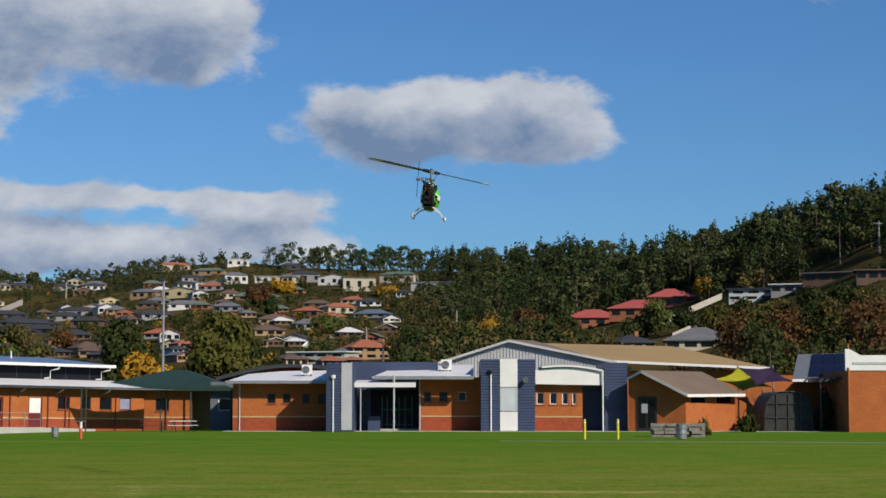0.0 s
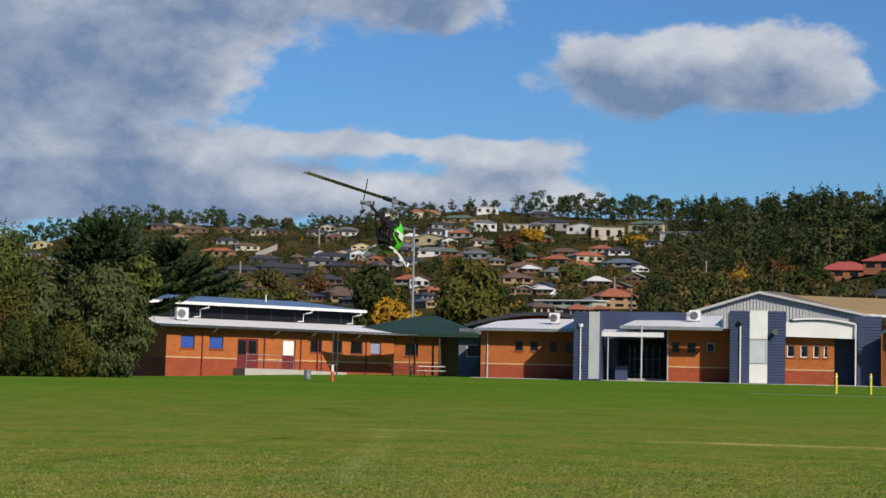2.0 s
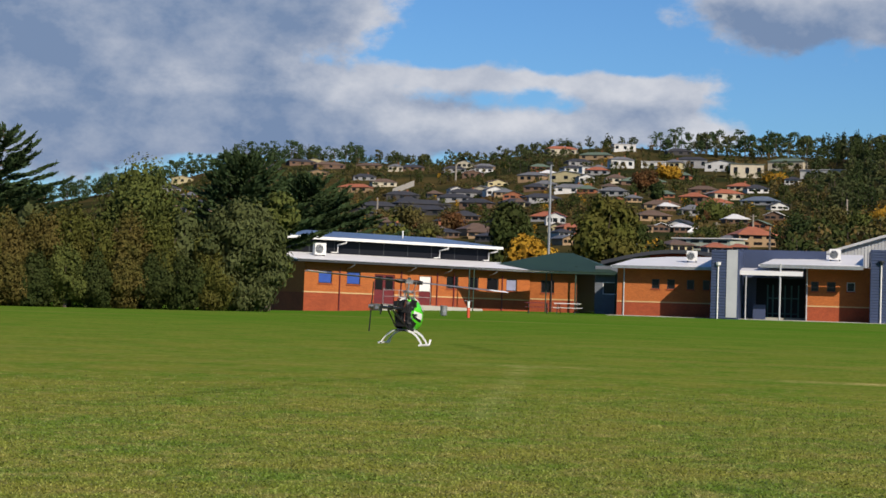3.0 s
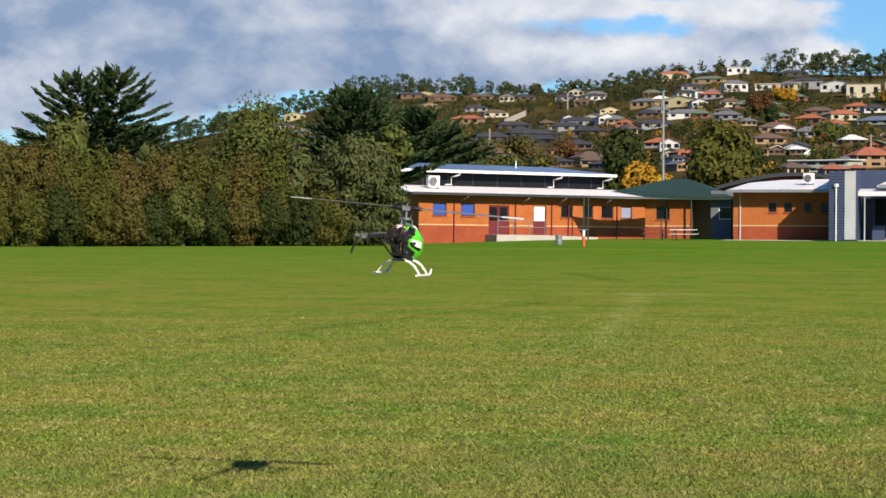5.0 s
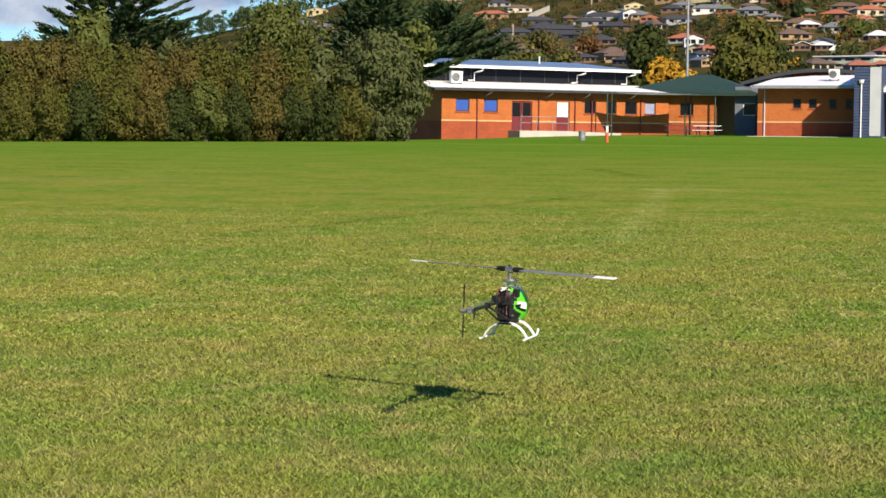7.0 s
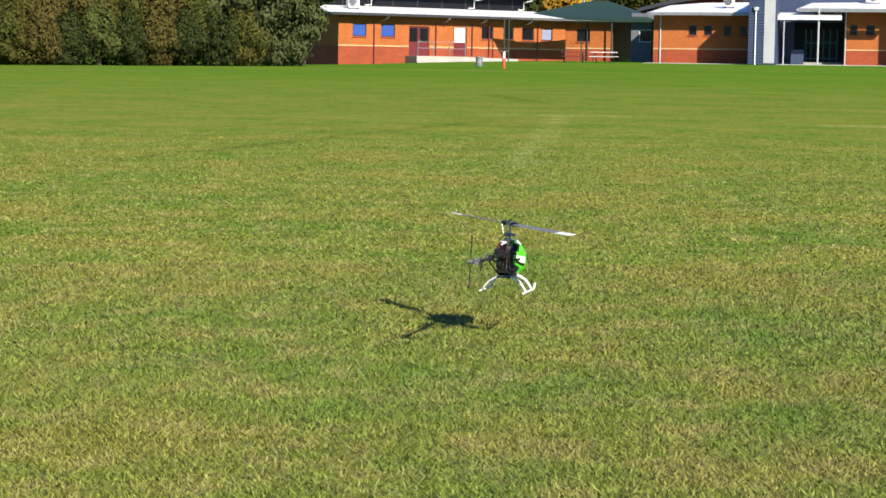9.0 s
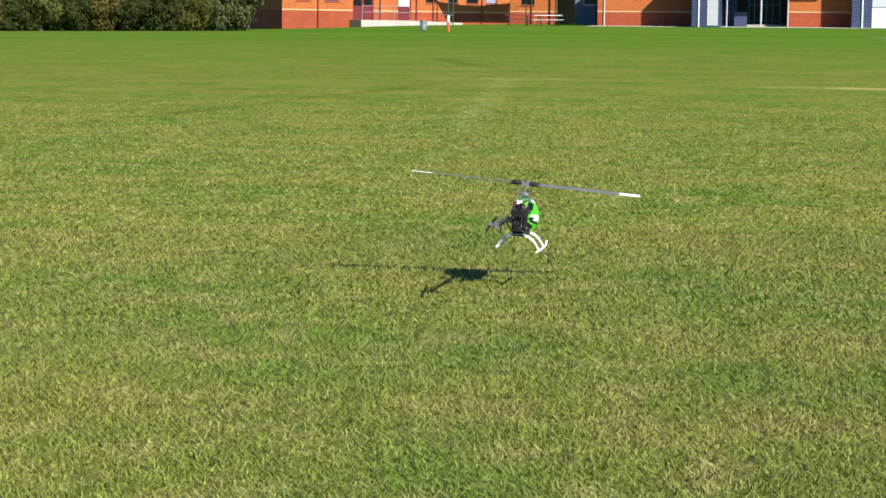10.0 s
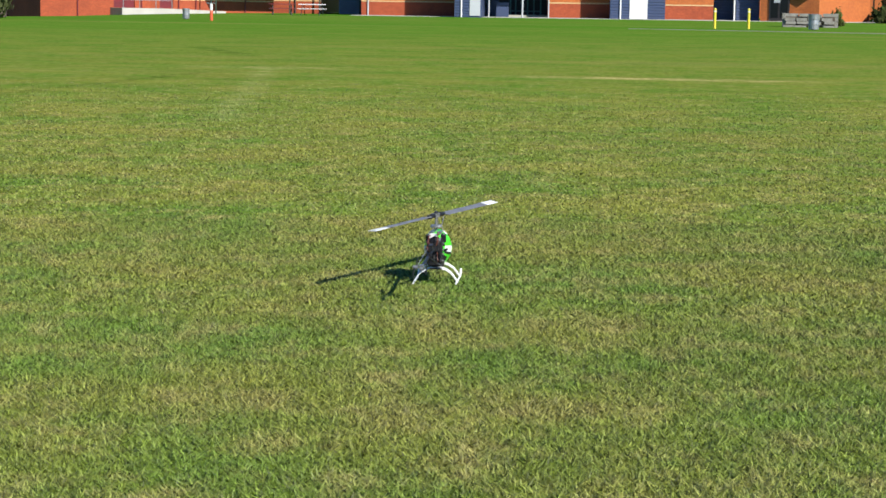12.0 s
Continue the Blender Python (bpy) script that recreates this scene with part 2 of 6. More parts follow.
# ---- mesh helpers ----
def part(name, bm, mat, parent=None, label="", smooth=False):
    """Links a bmesh as one mesh object, under a thing or part if one is given."""
    me = bpy.data.meshes.new(name)
    bm.normal_update()
    bm.to_mesh(me)
    bm.free()
    me.materials.append(M[mat] if isinstance(mat, str) else mat)
    if smooth:
        me.polygons.foreach_set("use_smooth", [True] * len(me.polygons))
    ob = new(name, me)
    if parent is not None:
        ob.parent = parent
    if label:
        ob["label"] = label
    return ob


def thing(name, label, category, m=None, group="", kind=""):
    ob = new(name)
    ob.empty_display_size = 0.2
    if m is not None:
        ob.matrix_world = m
    return tagged(ob, label, category, group, kind)


def box(bm, x0, x1, y0, y1, z0, z1):
    v = [bm.verts.new(p) for p in ((x0, y0, z0), (x1, y0, z0), (x1, y1, z0), (x0, y1, z0), (x0, y0, z1), (x1, y0, z1), (x1, y1, z1), (x0, y1, z1))]
    for f in ((0, 3, 2, 1), (4, 5, 6, 7), (0, 1, 5, 4), (1, 2, 6, 5), (2, 3, 7, 6), (3, 0, 4, 7)):
        bm.faces.new([v[i] for i in f])
    return bm


def boxes(*dims):
    bm = bmesh.new()
    for d in dims:
        box(bm, *d)
    return bm


def prism(bm, outline, y0, y1):
    """An outline in x and z, carried from y0 to y1."""
    a = [bm.verts.new((x, y0, z)) for x, z in outline]
    b = [bm.verts.new((x, y1, z)) for x, z in outline]
    bm.faces.new(a)
    bm.faces.new(b[::-1])
    n = len(a)
    for i in range(n):
        bm.faces.new((a[i], b[i], b[(i + 1) % n], a[(i + 1) % n]))
    bmesh.ops.recalc_face_normals(bm, faces=bm.faces)
    return bm


def slab(bm, corners, thick):
    """A flat or warped sheet through its top corners, with thickness downwards."""
    top = [bm.verts.new(c) for c in corners]
    low = [bm.verts.new((c[0], c[1], c[2] - thick)) for c in corners]
    bm.faces.new(top)
    bm.faces.new(low[::-1])
    n = len(top)
    for i in range(n):
        bm.faces.new((top[i], low[i], low[(i + 1) % n], top[(i + 1) % n]))
    bmesh.ops.recalc_face_normals(bm, faces=bm.faces)
    return bm


def tube(bm, points, r, sides=8):
    """A round bar through points, with one radius or one for each point."""
    points = [Vector(p) for p in points]
    radii = r if isinstance(r, (list, tuple)) else [r] * len(points)
    rings = []
    for i, p in enumerate(points):
        way = (points[min(i + 1, len(points) - 1)] - points[max(i - 1, 0)]).normalized()
        side = way.cross(Vector((0, 0, 1)) if abs(way.z) < 0.9 else Vector((1, 0, 0))).normalized()
        up = side.cross(way)
        rings.append([bm.verts.new(p + (side * math.cos(a) + up * math.sin(a)) * radii[i]) for a in (2 * math.pi * k / sides for k in range(sides))])
    for a, b in zip(rings, rings[1:]):
        for k in range(sides):
            bm.faces.new((a[k], a[(k + 1) % sides], b[(k + 1) % sides], b[k]))
    bm.faces.new(rings[0][::-1])
    bm.faces.new(rings[-1])
    return bm


def holed_wall(bm, x0, x1, z0, z1, holes, y0, y1):
    """A wall with openings right through it; holes as x0, x1, z0, z1."""
    cuts = sorted({x0, x1, *[h[0] for h in holes if x0 < h[0] < x1], *[h[1] for h in holes if x0 < h[1] < x1]})
    for a, b in zip(cuts, cuts[1:]):
        mid = (a + b) / 2
        spans, low = [], z0
        for h in sorted((h for h in holes if h[0] < mid < h[1]), key=lambda h: h[2]):
            if h[2] > low:
                spans.append((low, min(h[2], z1)))
            low = max(low, h[3])
        if low < z1:
            spans.append((low, z1))
        for s in spans:
            if s[1] > s[0]:
                box(bm, a, b, y0, y1, *s)
    bmesh.ops.remove_doubles(bm, verts=bm.verts, dist=0.0005)
    return bm


def cloud_mesh(name, verts, faces, mat, parent=None, kind="", smooth=False):
    """Links many loose faces, given as arrays, as one mesh."""
    me = bpy.data.meshes.new(name)
    k = faces.shape[1]
    me.vertices.add(len(verts))
    me.vertices.foreach_set("co", verts.astype(np.float32).ravel())
    me.loops.add(faces.size)
    me.loops.foreach_set("vertex_index", faces.astype(np.int32).ravel())
    me.polygons.add(len(faces))
    me.polygons.foreach_set("loop_start", np.arange(0, faces.size, k, dtype=np.int32))
    if smooth:
        me.polygons.foreach_set("use_smooth", np.ones(len(faces), dtype=bool))
    me.update(calc_edges=True)
    me.materials.append(M[mat] if isinstance(mat, str) else mat)
    ob = new(name, me)
    if parent is not None:
        ob.parent = parent
    if kind:
        ob["kind"] = kind
    return ob

# ---- ground: one sheet, flat oval, then the valley side with its suburb ----
def lerp_table(x, table):
    xs, ys = zip(*table)
    return np.interp(x, xs, ys)


CREST_EL = [(-40, 1.9), (-24, 2.3), (-20.5, 3.0), (-18, 3.75), (-15.5, 3.85), (-12, 3.9), (-8.4, 4.4), (-6.4, 4.55), (-4, 4.4), (0, 4.3), (3.5, 4.3), (6.4, 4.5), (9, 4.9), (10.7, 5.3), (13.6, 6.0), (20, 6.4), (40, 5.0)]
CREST_D = [(-40, 1500), (-12, 1400), (-1, 1250), (2, 1000), (6, 760), (10, 560), (13, 470), (20, 430), (40, 430)]
FOOT = 175.0


def ground_z(x, y):
    """Height of the ground at x, y; arrays or numbers."""
    x, y = np.asarray(x, float), np.asarray(y, float)
    d = np.hypot(x, y)
    az = np.degrees(np.arctan2(x, y))
    el, top = np.radians(lerp_table(az, CREST_EL)), lerp_table(az, CREST_D)
    s = np.clip((d - FOOT) / (top - FOOT), 0, 1)
    rise = d * np.tan(el) * s ** 0.75 * np.where(np.abs(az) < 60, 1, np.clip((100 - np.abs(az)) / 40, 0, 1))
    beyond = np.clip(d - top, 0, None) * 0.02
    lumps = 1.2 * np.sin(x * 0.021 + 1) * np.sin(y * 0.017) * np.clip((d - 220) / 200, 0, 1)
    dip = -0.5 * np.exp(-(((x + 42) / 9.5) ** 2 + ((y - 128) / 18) ** 2))
    return rise - beyond + lumps + dip


def on_hill(az, el):
    """The place on the valley side that is seen at this azimuth and elevation from the oval."""
    a, top = radians(az), float(lerp_table(az, CREST_D))
    lo, hi = FOOT, top
    for _ in range(40):
        d = (lo + hi) / 2
        z = float(ground_z(d * math.sin(a), d * math.cos(a)))
        lo, hi = (d, hi) if math.degrees(math.atan2(z - 1.6, d)) < el else (lo, d)
    return Vector((d * math.sin(a), d * math.cos(a), float(ground_z(d * math.sin(a), d * math.cos(a))))), d


def make_ground():
    angles = np.radians(np.concatenate([np.arange(-30, 26, 0.4), np.arange(26, 330, 4.0)]))
    rings = np.concatenate([[0.3, 2, 4, 6, 9, 13, 18, 25, 35, 50, 70, 85], np.arange(95, 180, 5.0), np.arange(180, 500, 8.0), np.arange(500, 1500, 20.0), [1600, 1900, 2500, 3500, 4500]])
    a, d = np.meshgrid(angles, rings)
    x, y = d * np.sin(a), d * np.cos(a)
    verts = np.stack([x, y, ground_z(x, y)], -1).reshape(-1, 3)
    n, m = len(angles), len(rings)
    i, j = np.meshgrid(np.arange(m - 1), np.arange(n), indexing="ij")
    k = (j + 1) % n
    faces = np.stack([i * n + j, i * n + k, (i + 1) * n + k, (i + 1) * n + j], -1).reshape(-1, 4)[:, ::-1]
    verts = np.concatenate([verts, [[0, 0, 0]]])
    ob = cloud_mesh("ground", verts, faces, grass_material(), smooth=True)
    hub = len(verts) - 1
    bm = bmesh.new()
    bm.from_mesh(ob.data)
    bm.verts.ensure_lookup_table()
    for q in range(n):
        bm.faces.new((bm.verts[hub], bm.verts[(q + 1) % n], bm.verts[q]))
    bmesh.ops.recalc_face_normals(bm, faces=bm.faces)
    bm.to_mesh(ob.data)
    bm.free()
    tagged(ob, "mown green sports oval rising into a wooded suburban hillside", "ground", kind="structure")
    return ob


def grass_nodes(t, blade):
    """Base colour of the turf from world metres: green, olive and straw patches, mower bands across, a worn strip."""
    co = t.nodes.new("ShaderNodeTexCoord")

    def noise_at(scale, stretch, detail=4.0, rough=0.55, seed=0.0):
        mp = t.nodes.new("ShaderNodeMapping")
        mp.inputs["Scale"].default_value, mp.inputs["Location"].default_value = stretch, (seed, seed * 1.7, 0)
        t.links.new(co.outputs["Object"], mp.inputs[0])
        n = t.nodes.new("ShaderNodeTexNoise")
        n.inputs["Scale"].default_value, n.inputs["Detail"].default_value, n.inputs["Roughness"].default_value = scale, detail, rough
        t.links.new(mp.outputs[0], n.inputs["Vector"])
        return n.outputs[0]

    def ramp(v, lo, hi, a=0.0, b=1.0):
        n = t.nodes.new("ShaderNodeMapRange")
        n.inputs["From Min"].default_value, n.inputs["From Max"].default_value = lo, hi
        n.inputs["To Min"].default_value, n.inputs["To Max"].default_value = a, b
        t.links.new(v, n.inputs["Value"])
        return n.outputs[0]

    def mix(fac, a, b):
        n = t.nodes.new("ShaderNodeMix")
        n.data_type = "RGBA"
        for key, v in ((0, fac), (6, a), (7, b)):
            if isinstance(v, tuple):
                n.inputs[key].default_value = (*v, 1)
            elif isinstance(v, (int, float)):
                n.inputs[key].default_value = v
            else:
                t.links.new(v, n.inputs[key])
        return n.outputs[2]

    def math2(op, a, b):
        n = t.nodes.new("ShaderNodeMath")
        n.operation, n.use_clamp = op, op == "MULTIPLY"
        for i, v in enumerate((a, b)):
            if isinstance(v, (int, float)):
                n.inputs[i].default_value = v
            else:
                t.links.new(v, n.inputs[i])
        return n.outputs[0]

    def mul(a, k):
        n = t.nodes.new("ShaderNodeMath")
        n.operation = "MULTIPLY"
        n.inputs[1].default_value = k
        t.links.new(a, n.inputs[0])
        return n.outputs[0]

    sep = t.nodes.new("ShaderNodeSeparateXYZ")
    t.links.new(co.outputs["Object"], sep.inputs[0])
    far = ramp(sep.outputs[1], 18, 95)
    c = mix(ramp(noise_at(0.55, (1, 1, 1), 5), 0.38, 0.62), (0.072, 0.115, 0.0144), (0.119, 0.128, 0.0216))
    c = mix(math2("MULTIPLY", ramp(noise_at(2.6, (1.0, 0.8, 1), 8, 0.75, 5.0), 0.47, 0.68), ramp(far, 0, 1, 0.75, 0.15)), c, (0.194, 0.162, 0.0576))
    # lush green towards the school
    c = mix(math2("MULTIPLY", far, ramp(noise_at(0.05, (0.5, 1, 1), 3), 0.3, 0.6, 0.55, 0.95)), c, (0.0475, 0.114, 0.00936))
    # pale worn bands across the oval
    band = math2("MULTIPLY", ramp(noise_at(0.07, (0.35, 2.4, 1), 4, 0.6, 2.0), 0.55, 0.7), ramp(sep.outputs[1], 14, 30))
    c = mix(math2("MULTIPLY", band, 0.45), c, (0.144, 0.133, 0.036))

    def streak(x0, y0, x1, y1, width, soft, colour, amount, base):
        """A worn line from one place to another, broken up by noise."""
        ux, uy = x1 - x0, y1 - y0
        ll = math.hypot(ux, uy)
        ux, uy = ux / ll, uy / ll
        dx, dy = math2("SUBTRACT", sep.outputs[0], x0), math2("SUBTRACT", sep.outputs[1], y0)
        along = math2("ADD", mul(dx, ux), mul(dy, uy))
        across = math2("ABSOLUTE", math2("ADD", mul(dx, -uy), mul(dy, ux)), 0.0)
        near = ramp(across, width + soft, width)
        ends = math2("MULTIPLY", ramp(along, -1.0, 1.0), ramp(along, ll + 1, ll - 1))
        broken = ramp(noise_at(1.6, (1, 1, 1), 4, 0.6, 9.0), 0.38, 0.6)
        return mix(math2("MULTIPLY", math2("MULTIPLY", math2("MULTIPLY", near, ends), broken), amount), base, colour)

    c = streak(-4.3, 23.0, -6.4, 39.5, 0.06, 0.3, (0.202, 0.209, 0.072), 0.42, c)
    c = streak(-7.6, 38.6, -4.8, 38.8, 0.3, 0.7, (0.216, 0.202, 0.0648), 0.6, c)
    c = streak(-0.6, 36.3, 4.2, 36.0, 0.15, 0.5, (0.274, 0.238, 0.0864), 0.9, c)
    c = streak(-9.5, 21.0, -7.2, 35.5, 0.12, 0.12, (0.0432, 0.0648, 0.00864), 0.6, c)
    c = streak(-18.0, 21.5, -9.5, 21.0, 0.12, 0.12, (0.0432, 0.0648, 0.00864), 0.5, c)
    c = streak(-8.0, 46.0, -10.5, 52.0, 0.2, 0.2, (0.036, 0.0648, 0.00864), 0.6, c)
    if not blade:
        # lying blades and mower streaks, too fine to stand up singly
        fine = noise_at(8.0, (1.2, 0.35, 1), 5, 0.75)
        streaks = noise_at(1.1, (0.25, 1, 1), 6, 0.7, 3.0)
        hs = t.nodes.new("ShaderNodeHueSaturation")
        t.links.new(c, hs.inputs["Color"])
        t.links.new(math2("ADD", ramp(fine, 0.3, 0.7, 0.48, 1.14), ramp(streaks, 0.3, 0.7, 0.22, 0.5)), hs.inputs["Value"])
        c = hs.outputs[0]
        # the hillside beyond the school: dry grass and scrub
        dry = mix(ramp(noise_at(0.012, (1, 1, 1), 6, 0.6), 0.4, 0.6), (0.072, 0.054, 0.0216), (0.0202, 0.0245, 0.0101))
        c = mix(ramp(sep.outputs[1], 150, 185), c, dry)
    return c


def grass_material():
    m = bpy.data.materials.new("turf")
    m.use_nodes = True
    t = m.node_tree
    b = t.nodes["Principled BSDF"]
    b.inputs["Roughness"].default_value, b.inputs["Specular IOR Level"].default_value = 1.0, 0.0
    t.links.new(grass_nodes(t, False), b.inputs["Base Color"])
    return m


ground = make_ground()

# ---- the school ----
def window(parent, x0, x1, y, z0, z1, pane="glass", frame="frame", sill=True, bars=0, w=0.06):
    """Recessed window: frame round a pane, in a wall that faces -y."""
    bm = boxes((x0, x1, y + 0.06, y + 0.12, z0, z0 + w), (x0, x1, y + 0.06, y + 0.12, z1 - w, z1), (x0, x0 + w, y + 0.06, y + 0.12, z0 + w, z1 - w), (x1 - w, x1, y + 0.06, y + 0.12, z0 + w, z1 - w))
    for k in range(bars):
        xm = x0 + (x1 - x0) * (k + 1) / (bars + 1)
        box(bm, xm - 0.02, xm + 0.02, y + 0.065, y + 0.115, z0 + w, z1 - w)
    win = part("window", bm, frame, parent)
    part("pane", boxes((x0 + w, x1 - w, y + 0.085, y + 0.1, z0 + w, z1 - w)), pane, win)
    if sill:
        part("sill", boxes((x0 - 0.06, x1 + 0.06, y - 0.05, y + 0.06, z0 - 0.09, z0 - 0.003)), "red_brick", win)
    return win


def brick_wall(parent, x0, x1, y, top, holes, band=1.08, thick=0.24, low=-0.6):
    """Dark red plinth, cream course and orange brick above, cut through by the openings."""
    part("plinth", holed_wall(bmesh.new(), x0, x1, low, band, holes, y, y + thick), "red_brick", parent, "dark red brick plinth")
    part("course", holed_wall(bmesh.new(), x0, x1, band, band + 0.09, holes, y - 0.012, y + thick), "cream", parent, "thin cream brick course")
    part("wall", holed_wall(bmesh.new(), x0, x1, band + 0.09, top, holes, y, y + thick), "orange_brick", parent, "orange brick wall")


def downpipe(parent, x, y, z0, z1, mat="frame", r=0.05, head=False):
    bm = tube(bmesh.new(), [(x, y, z0), (x, y, z1)], r, 8)
    if head:
        tube(bm, [(x, y, z1), (x, y, z1 + 0.1), (x, y, z1 + 0.3)], [r, 0.16, 0.18], 8)
    return part("downpipe", bm, mat, parent)


def ribbed(x0, x1, z0, z1, y, pitch, depth, upright=False, top=None):
    """Profiled steel cladding with trapezoid ribs, standing in front of y."""
    bm = bmesh.new()
    n = max(1, int(round(((x1 - x0) if upright else (z1 - z0)) / pitch)))
    for k in range(n):
        if upright:
            a = x0 + (x1 - x0) * k / n
            b = x0 + (x1 - x0) * (k + 1) / n
            c = a + (b - a) * 0.55
            t0, t1 = (top(a), top(c)) if top else (z1, z1)
            prism_up(bm, a, c, t0, t1, z0, y - depth, y)
        else:
            a = z0 + (z1 - z0) * k / n
            b = z0 + (z1 - z0) * (k + 1) / n
            v = [bm.verts.new(p) for p in ((x0, y, a), (x1, y, a), (x1, y - depth, a + (b - a) * 0.25), (x0, y - depth, a + (b - a) * 0.25), (x1, y - depth, a + (b - a) * 0.85), (x0, y - depth, a + (b - a) * 0.85), (x1, y, b), (x0, y, b))]
            for f in ((0, 1, 2, 3), (3, 2, 4, 5), (5, 4, 6, 7)):
                bm.faces.new([v[i] for i in f])
    if not upright:
        bmesh.ops.remove_doubles(bm, verts=bm.verts, dist=0.0005)
    return bm


def prism_up(bm, a, b, ta, tb, z0, y0, y1):
    v = [bm.verts.new(p) for p in ((a, y0, z0), (b, y0, z0), (b, y0, tb), (a, y0, ta), (a, y1, z0), (b, y1, z0), (b, y1, tb), (a, y1, ta))]
    for f in ((0, 1, 2, 3), (1, 5, 6, 2), (5, 4, 7, 6), (4, 0, 3, 7), (3, 2, 6, 7), (0, 4, 5, 1)):
        bm.faces.new([v[i] for i in f])


def air_conditioner(x, y, z, s=1.0, turn=0):
    """Outdoor unit on feet: casing, round fan grille, louvred side."""
    ac = thing("air_conditioner", "cream outdoor air conditioning unit standing on the roof", "air conditioner", pose(x, y, z, 0, 0, turn), "roof units")
    part("casing", boxes((-0.45 * s, 0.45 * s, -0.18 * s, 0.18 * s, 0.08, 0.08 + 0.85 * s)), "white", ac)
    bm = bmesh.new()
    for r in (0.3, 0.2, 0.1):
        tube(bm, [(-0.1 * s + r * s * math.cos(a), -0.2 * s, 0.5 * s + r * s * math.sin(a)) for a in np.linspace(0, 2 * math.pi, 17)], 0.02, 4)
    part("fan_guard", bm, "dark_metal", ac)
    part("fan", tube(bmesh.new(), [(-0.1 * s, -0.19 * s, 0.5 * s), (-0.1 * s, -0.182 * s, 0.5 * s)], 0.29 * s, 16), "galvanised", ac)
    for sx in (-0.35, 0.35):
        part("foot", boxes((sx * s - 0.05, sx * s + 0.05, -0.2 * s, 0.2 * s, 0, 0.08)), "dark_metal", ac)
    return ac


def classroom_wing():
    """The long low wing: plinth and orange brick, pale verandah roof, dark clerestory under a blue roof."""
    w = thing("classroom_wing", "low orange brick classroom wing with pale eaves and blue roof", "building", pose(-36.6, 126, 0, 0, 0, 43.4) @ pose(0, 0, 0, 0, 0.69, 0))
    eave, high = 3.25, 4.89
    L = 19.49
    zt, zb = 2.61, 1.72
    wins = [(1.35, 2.44, "blue_blind"), (3.64, 4.75, "blue_blind"), (12.04, 13.06, "glass"), (13.95, 14.84, "glass"), (15.59, 16.64, "glass"), (17.35, 18.31, "lilac_blind")]
    doors = [(5.91, 7.61), (9.66, 10.77)]
    dz0, dz1 = 0.42, 2.53
    holes = [(a, b, zb, zt) for a, b, _ in wins] + [(a, b, dz0, dz1) for a, b in doors]
    s0 = 0.22
    brick_wall(w, s0, L, 0.0, eave - 0.05, holes, band=1.03, low=-0.9)
    part("end_wall", holed_wall(bmesh.new(), s0, s0 + 0.24, 1.03, eave - 0.05, [], 0.242, 9.0), "orange_brick", w)
    part("end_plinth", boxes((s0, s0 + 0.24, 0.242, 9.0, -0.9, 1.03 - 0.003)), "red_brick", w)
    part("back_wall", boxes((s0, L, 9.0, 9.24, -0.9, eave)), "orange_brick", w)
    for a, b, pane in wins:
        window(w, a, b, 0.0, zb, zt, pane)
    a, b = doors[0]
    m = (a + b) / 2
    for x0, x1 in ((a, m - 0.01), (m + 0.01, b)):
        d = part("door", boxes((x0, x1, 0.08, 0.13, dz0, dz0 + 1.0), (x0, x0 + 0.1, 0.08, 0.13, dz0 + 1.0, dz1), (x1 - 0.1, x1, 0.08, 0.13, dz0 + 1.0, dz1), (x0 + 0.1, x1 - 0.1, 0.08, 0.13, dz1 - 0.12, dz1)), "maroon", w, "maroon half-glazed double door leaf")
        part("pane", boxes((x0 + 0.1, x1 - 0.1, 0.1, 0.115, dz0 + 1.0, dz1 - 0.12)), "glass", d)
        part("handle", tube(bmesh.new(), [((x0 if x0 > a else x1 - 0.06) + 0.03, 0.06, dz0 + 0.9), ((x0 if x0 > a else x1 - 0.06) + 0.03, 0.06, dz0 + 1.15)], 0.015, 6), "galvanised", d)
    a, b = doors[1]
    d = part("door", boxes((a, b, 0.08, 0.13, dz0, dz0 + 1.02), (a, a + 0.1, 0.08, 0.13, dz0 + 1.02, dz1), (b - 0.1, b, 0.08, 0.13, dz0 + 1.02, dz1)), "maroon", w, "maroon door with a white upper panel")
    part("upper_panel", boxes((a + 0.1, b - 0.1, 0.07, 0.12, dz0 + 1.02, dz1)), "white", d)
    # verandah roof with gutter
    e0, e1 = -0.59 - 0.2, 20.41
    zr = 3.81
    part("roof", slab(bmesh.new(), [(e0, -0.75, eave + 0.1), (e1, -0.75, eave + 0.1), (e1 - 1.6, 3.3, zr + 0.12), (e0, 3.3, zr + 0.12)], 0.07), "white_roof", w, "pale steel lower roof")
    part("gutter", boxes((e0, e1, -0.87, -0.752, eave - 0.06, eave + 0.12)), "dark_metal", w)
    part("soffit", boxes((e0 + 0.05, e1 - 0.05, -0.74, -0.002, eave - 0.06, eave - 0.01)), "dark_metal", w)
    for px in (3.78, 8.85, 11.99, 15.94):
        part("gutter_outlet", tube(bmesh.new(), [(px, -0.8, eave - 0.06), (px, -0.8, eave - 0.16), (px - 0.15, -0.5, eave - 0.34), (px - 0.2, -0.06, eave - 0.42)], 0.04, 6), "galvanised", w)
    for px in (3.04, 8.13, 11.21, 12.67, 16.95):
        downpipe(w, px, -0.06, -0.6, eave - 0.4, "maroon", 0.05)
    # clerestory and upper roof
    c0, c1 = -0.59 - 0.3, 16.59 + 1.2
    part("clerestory", boxes((c0, c1, 3.3, 3.5, zr, high + 0.15)), "dark_wall", w, "dark clerestory glazing")
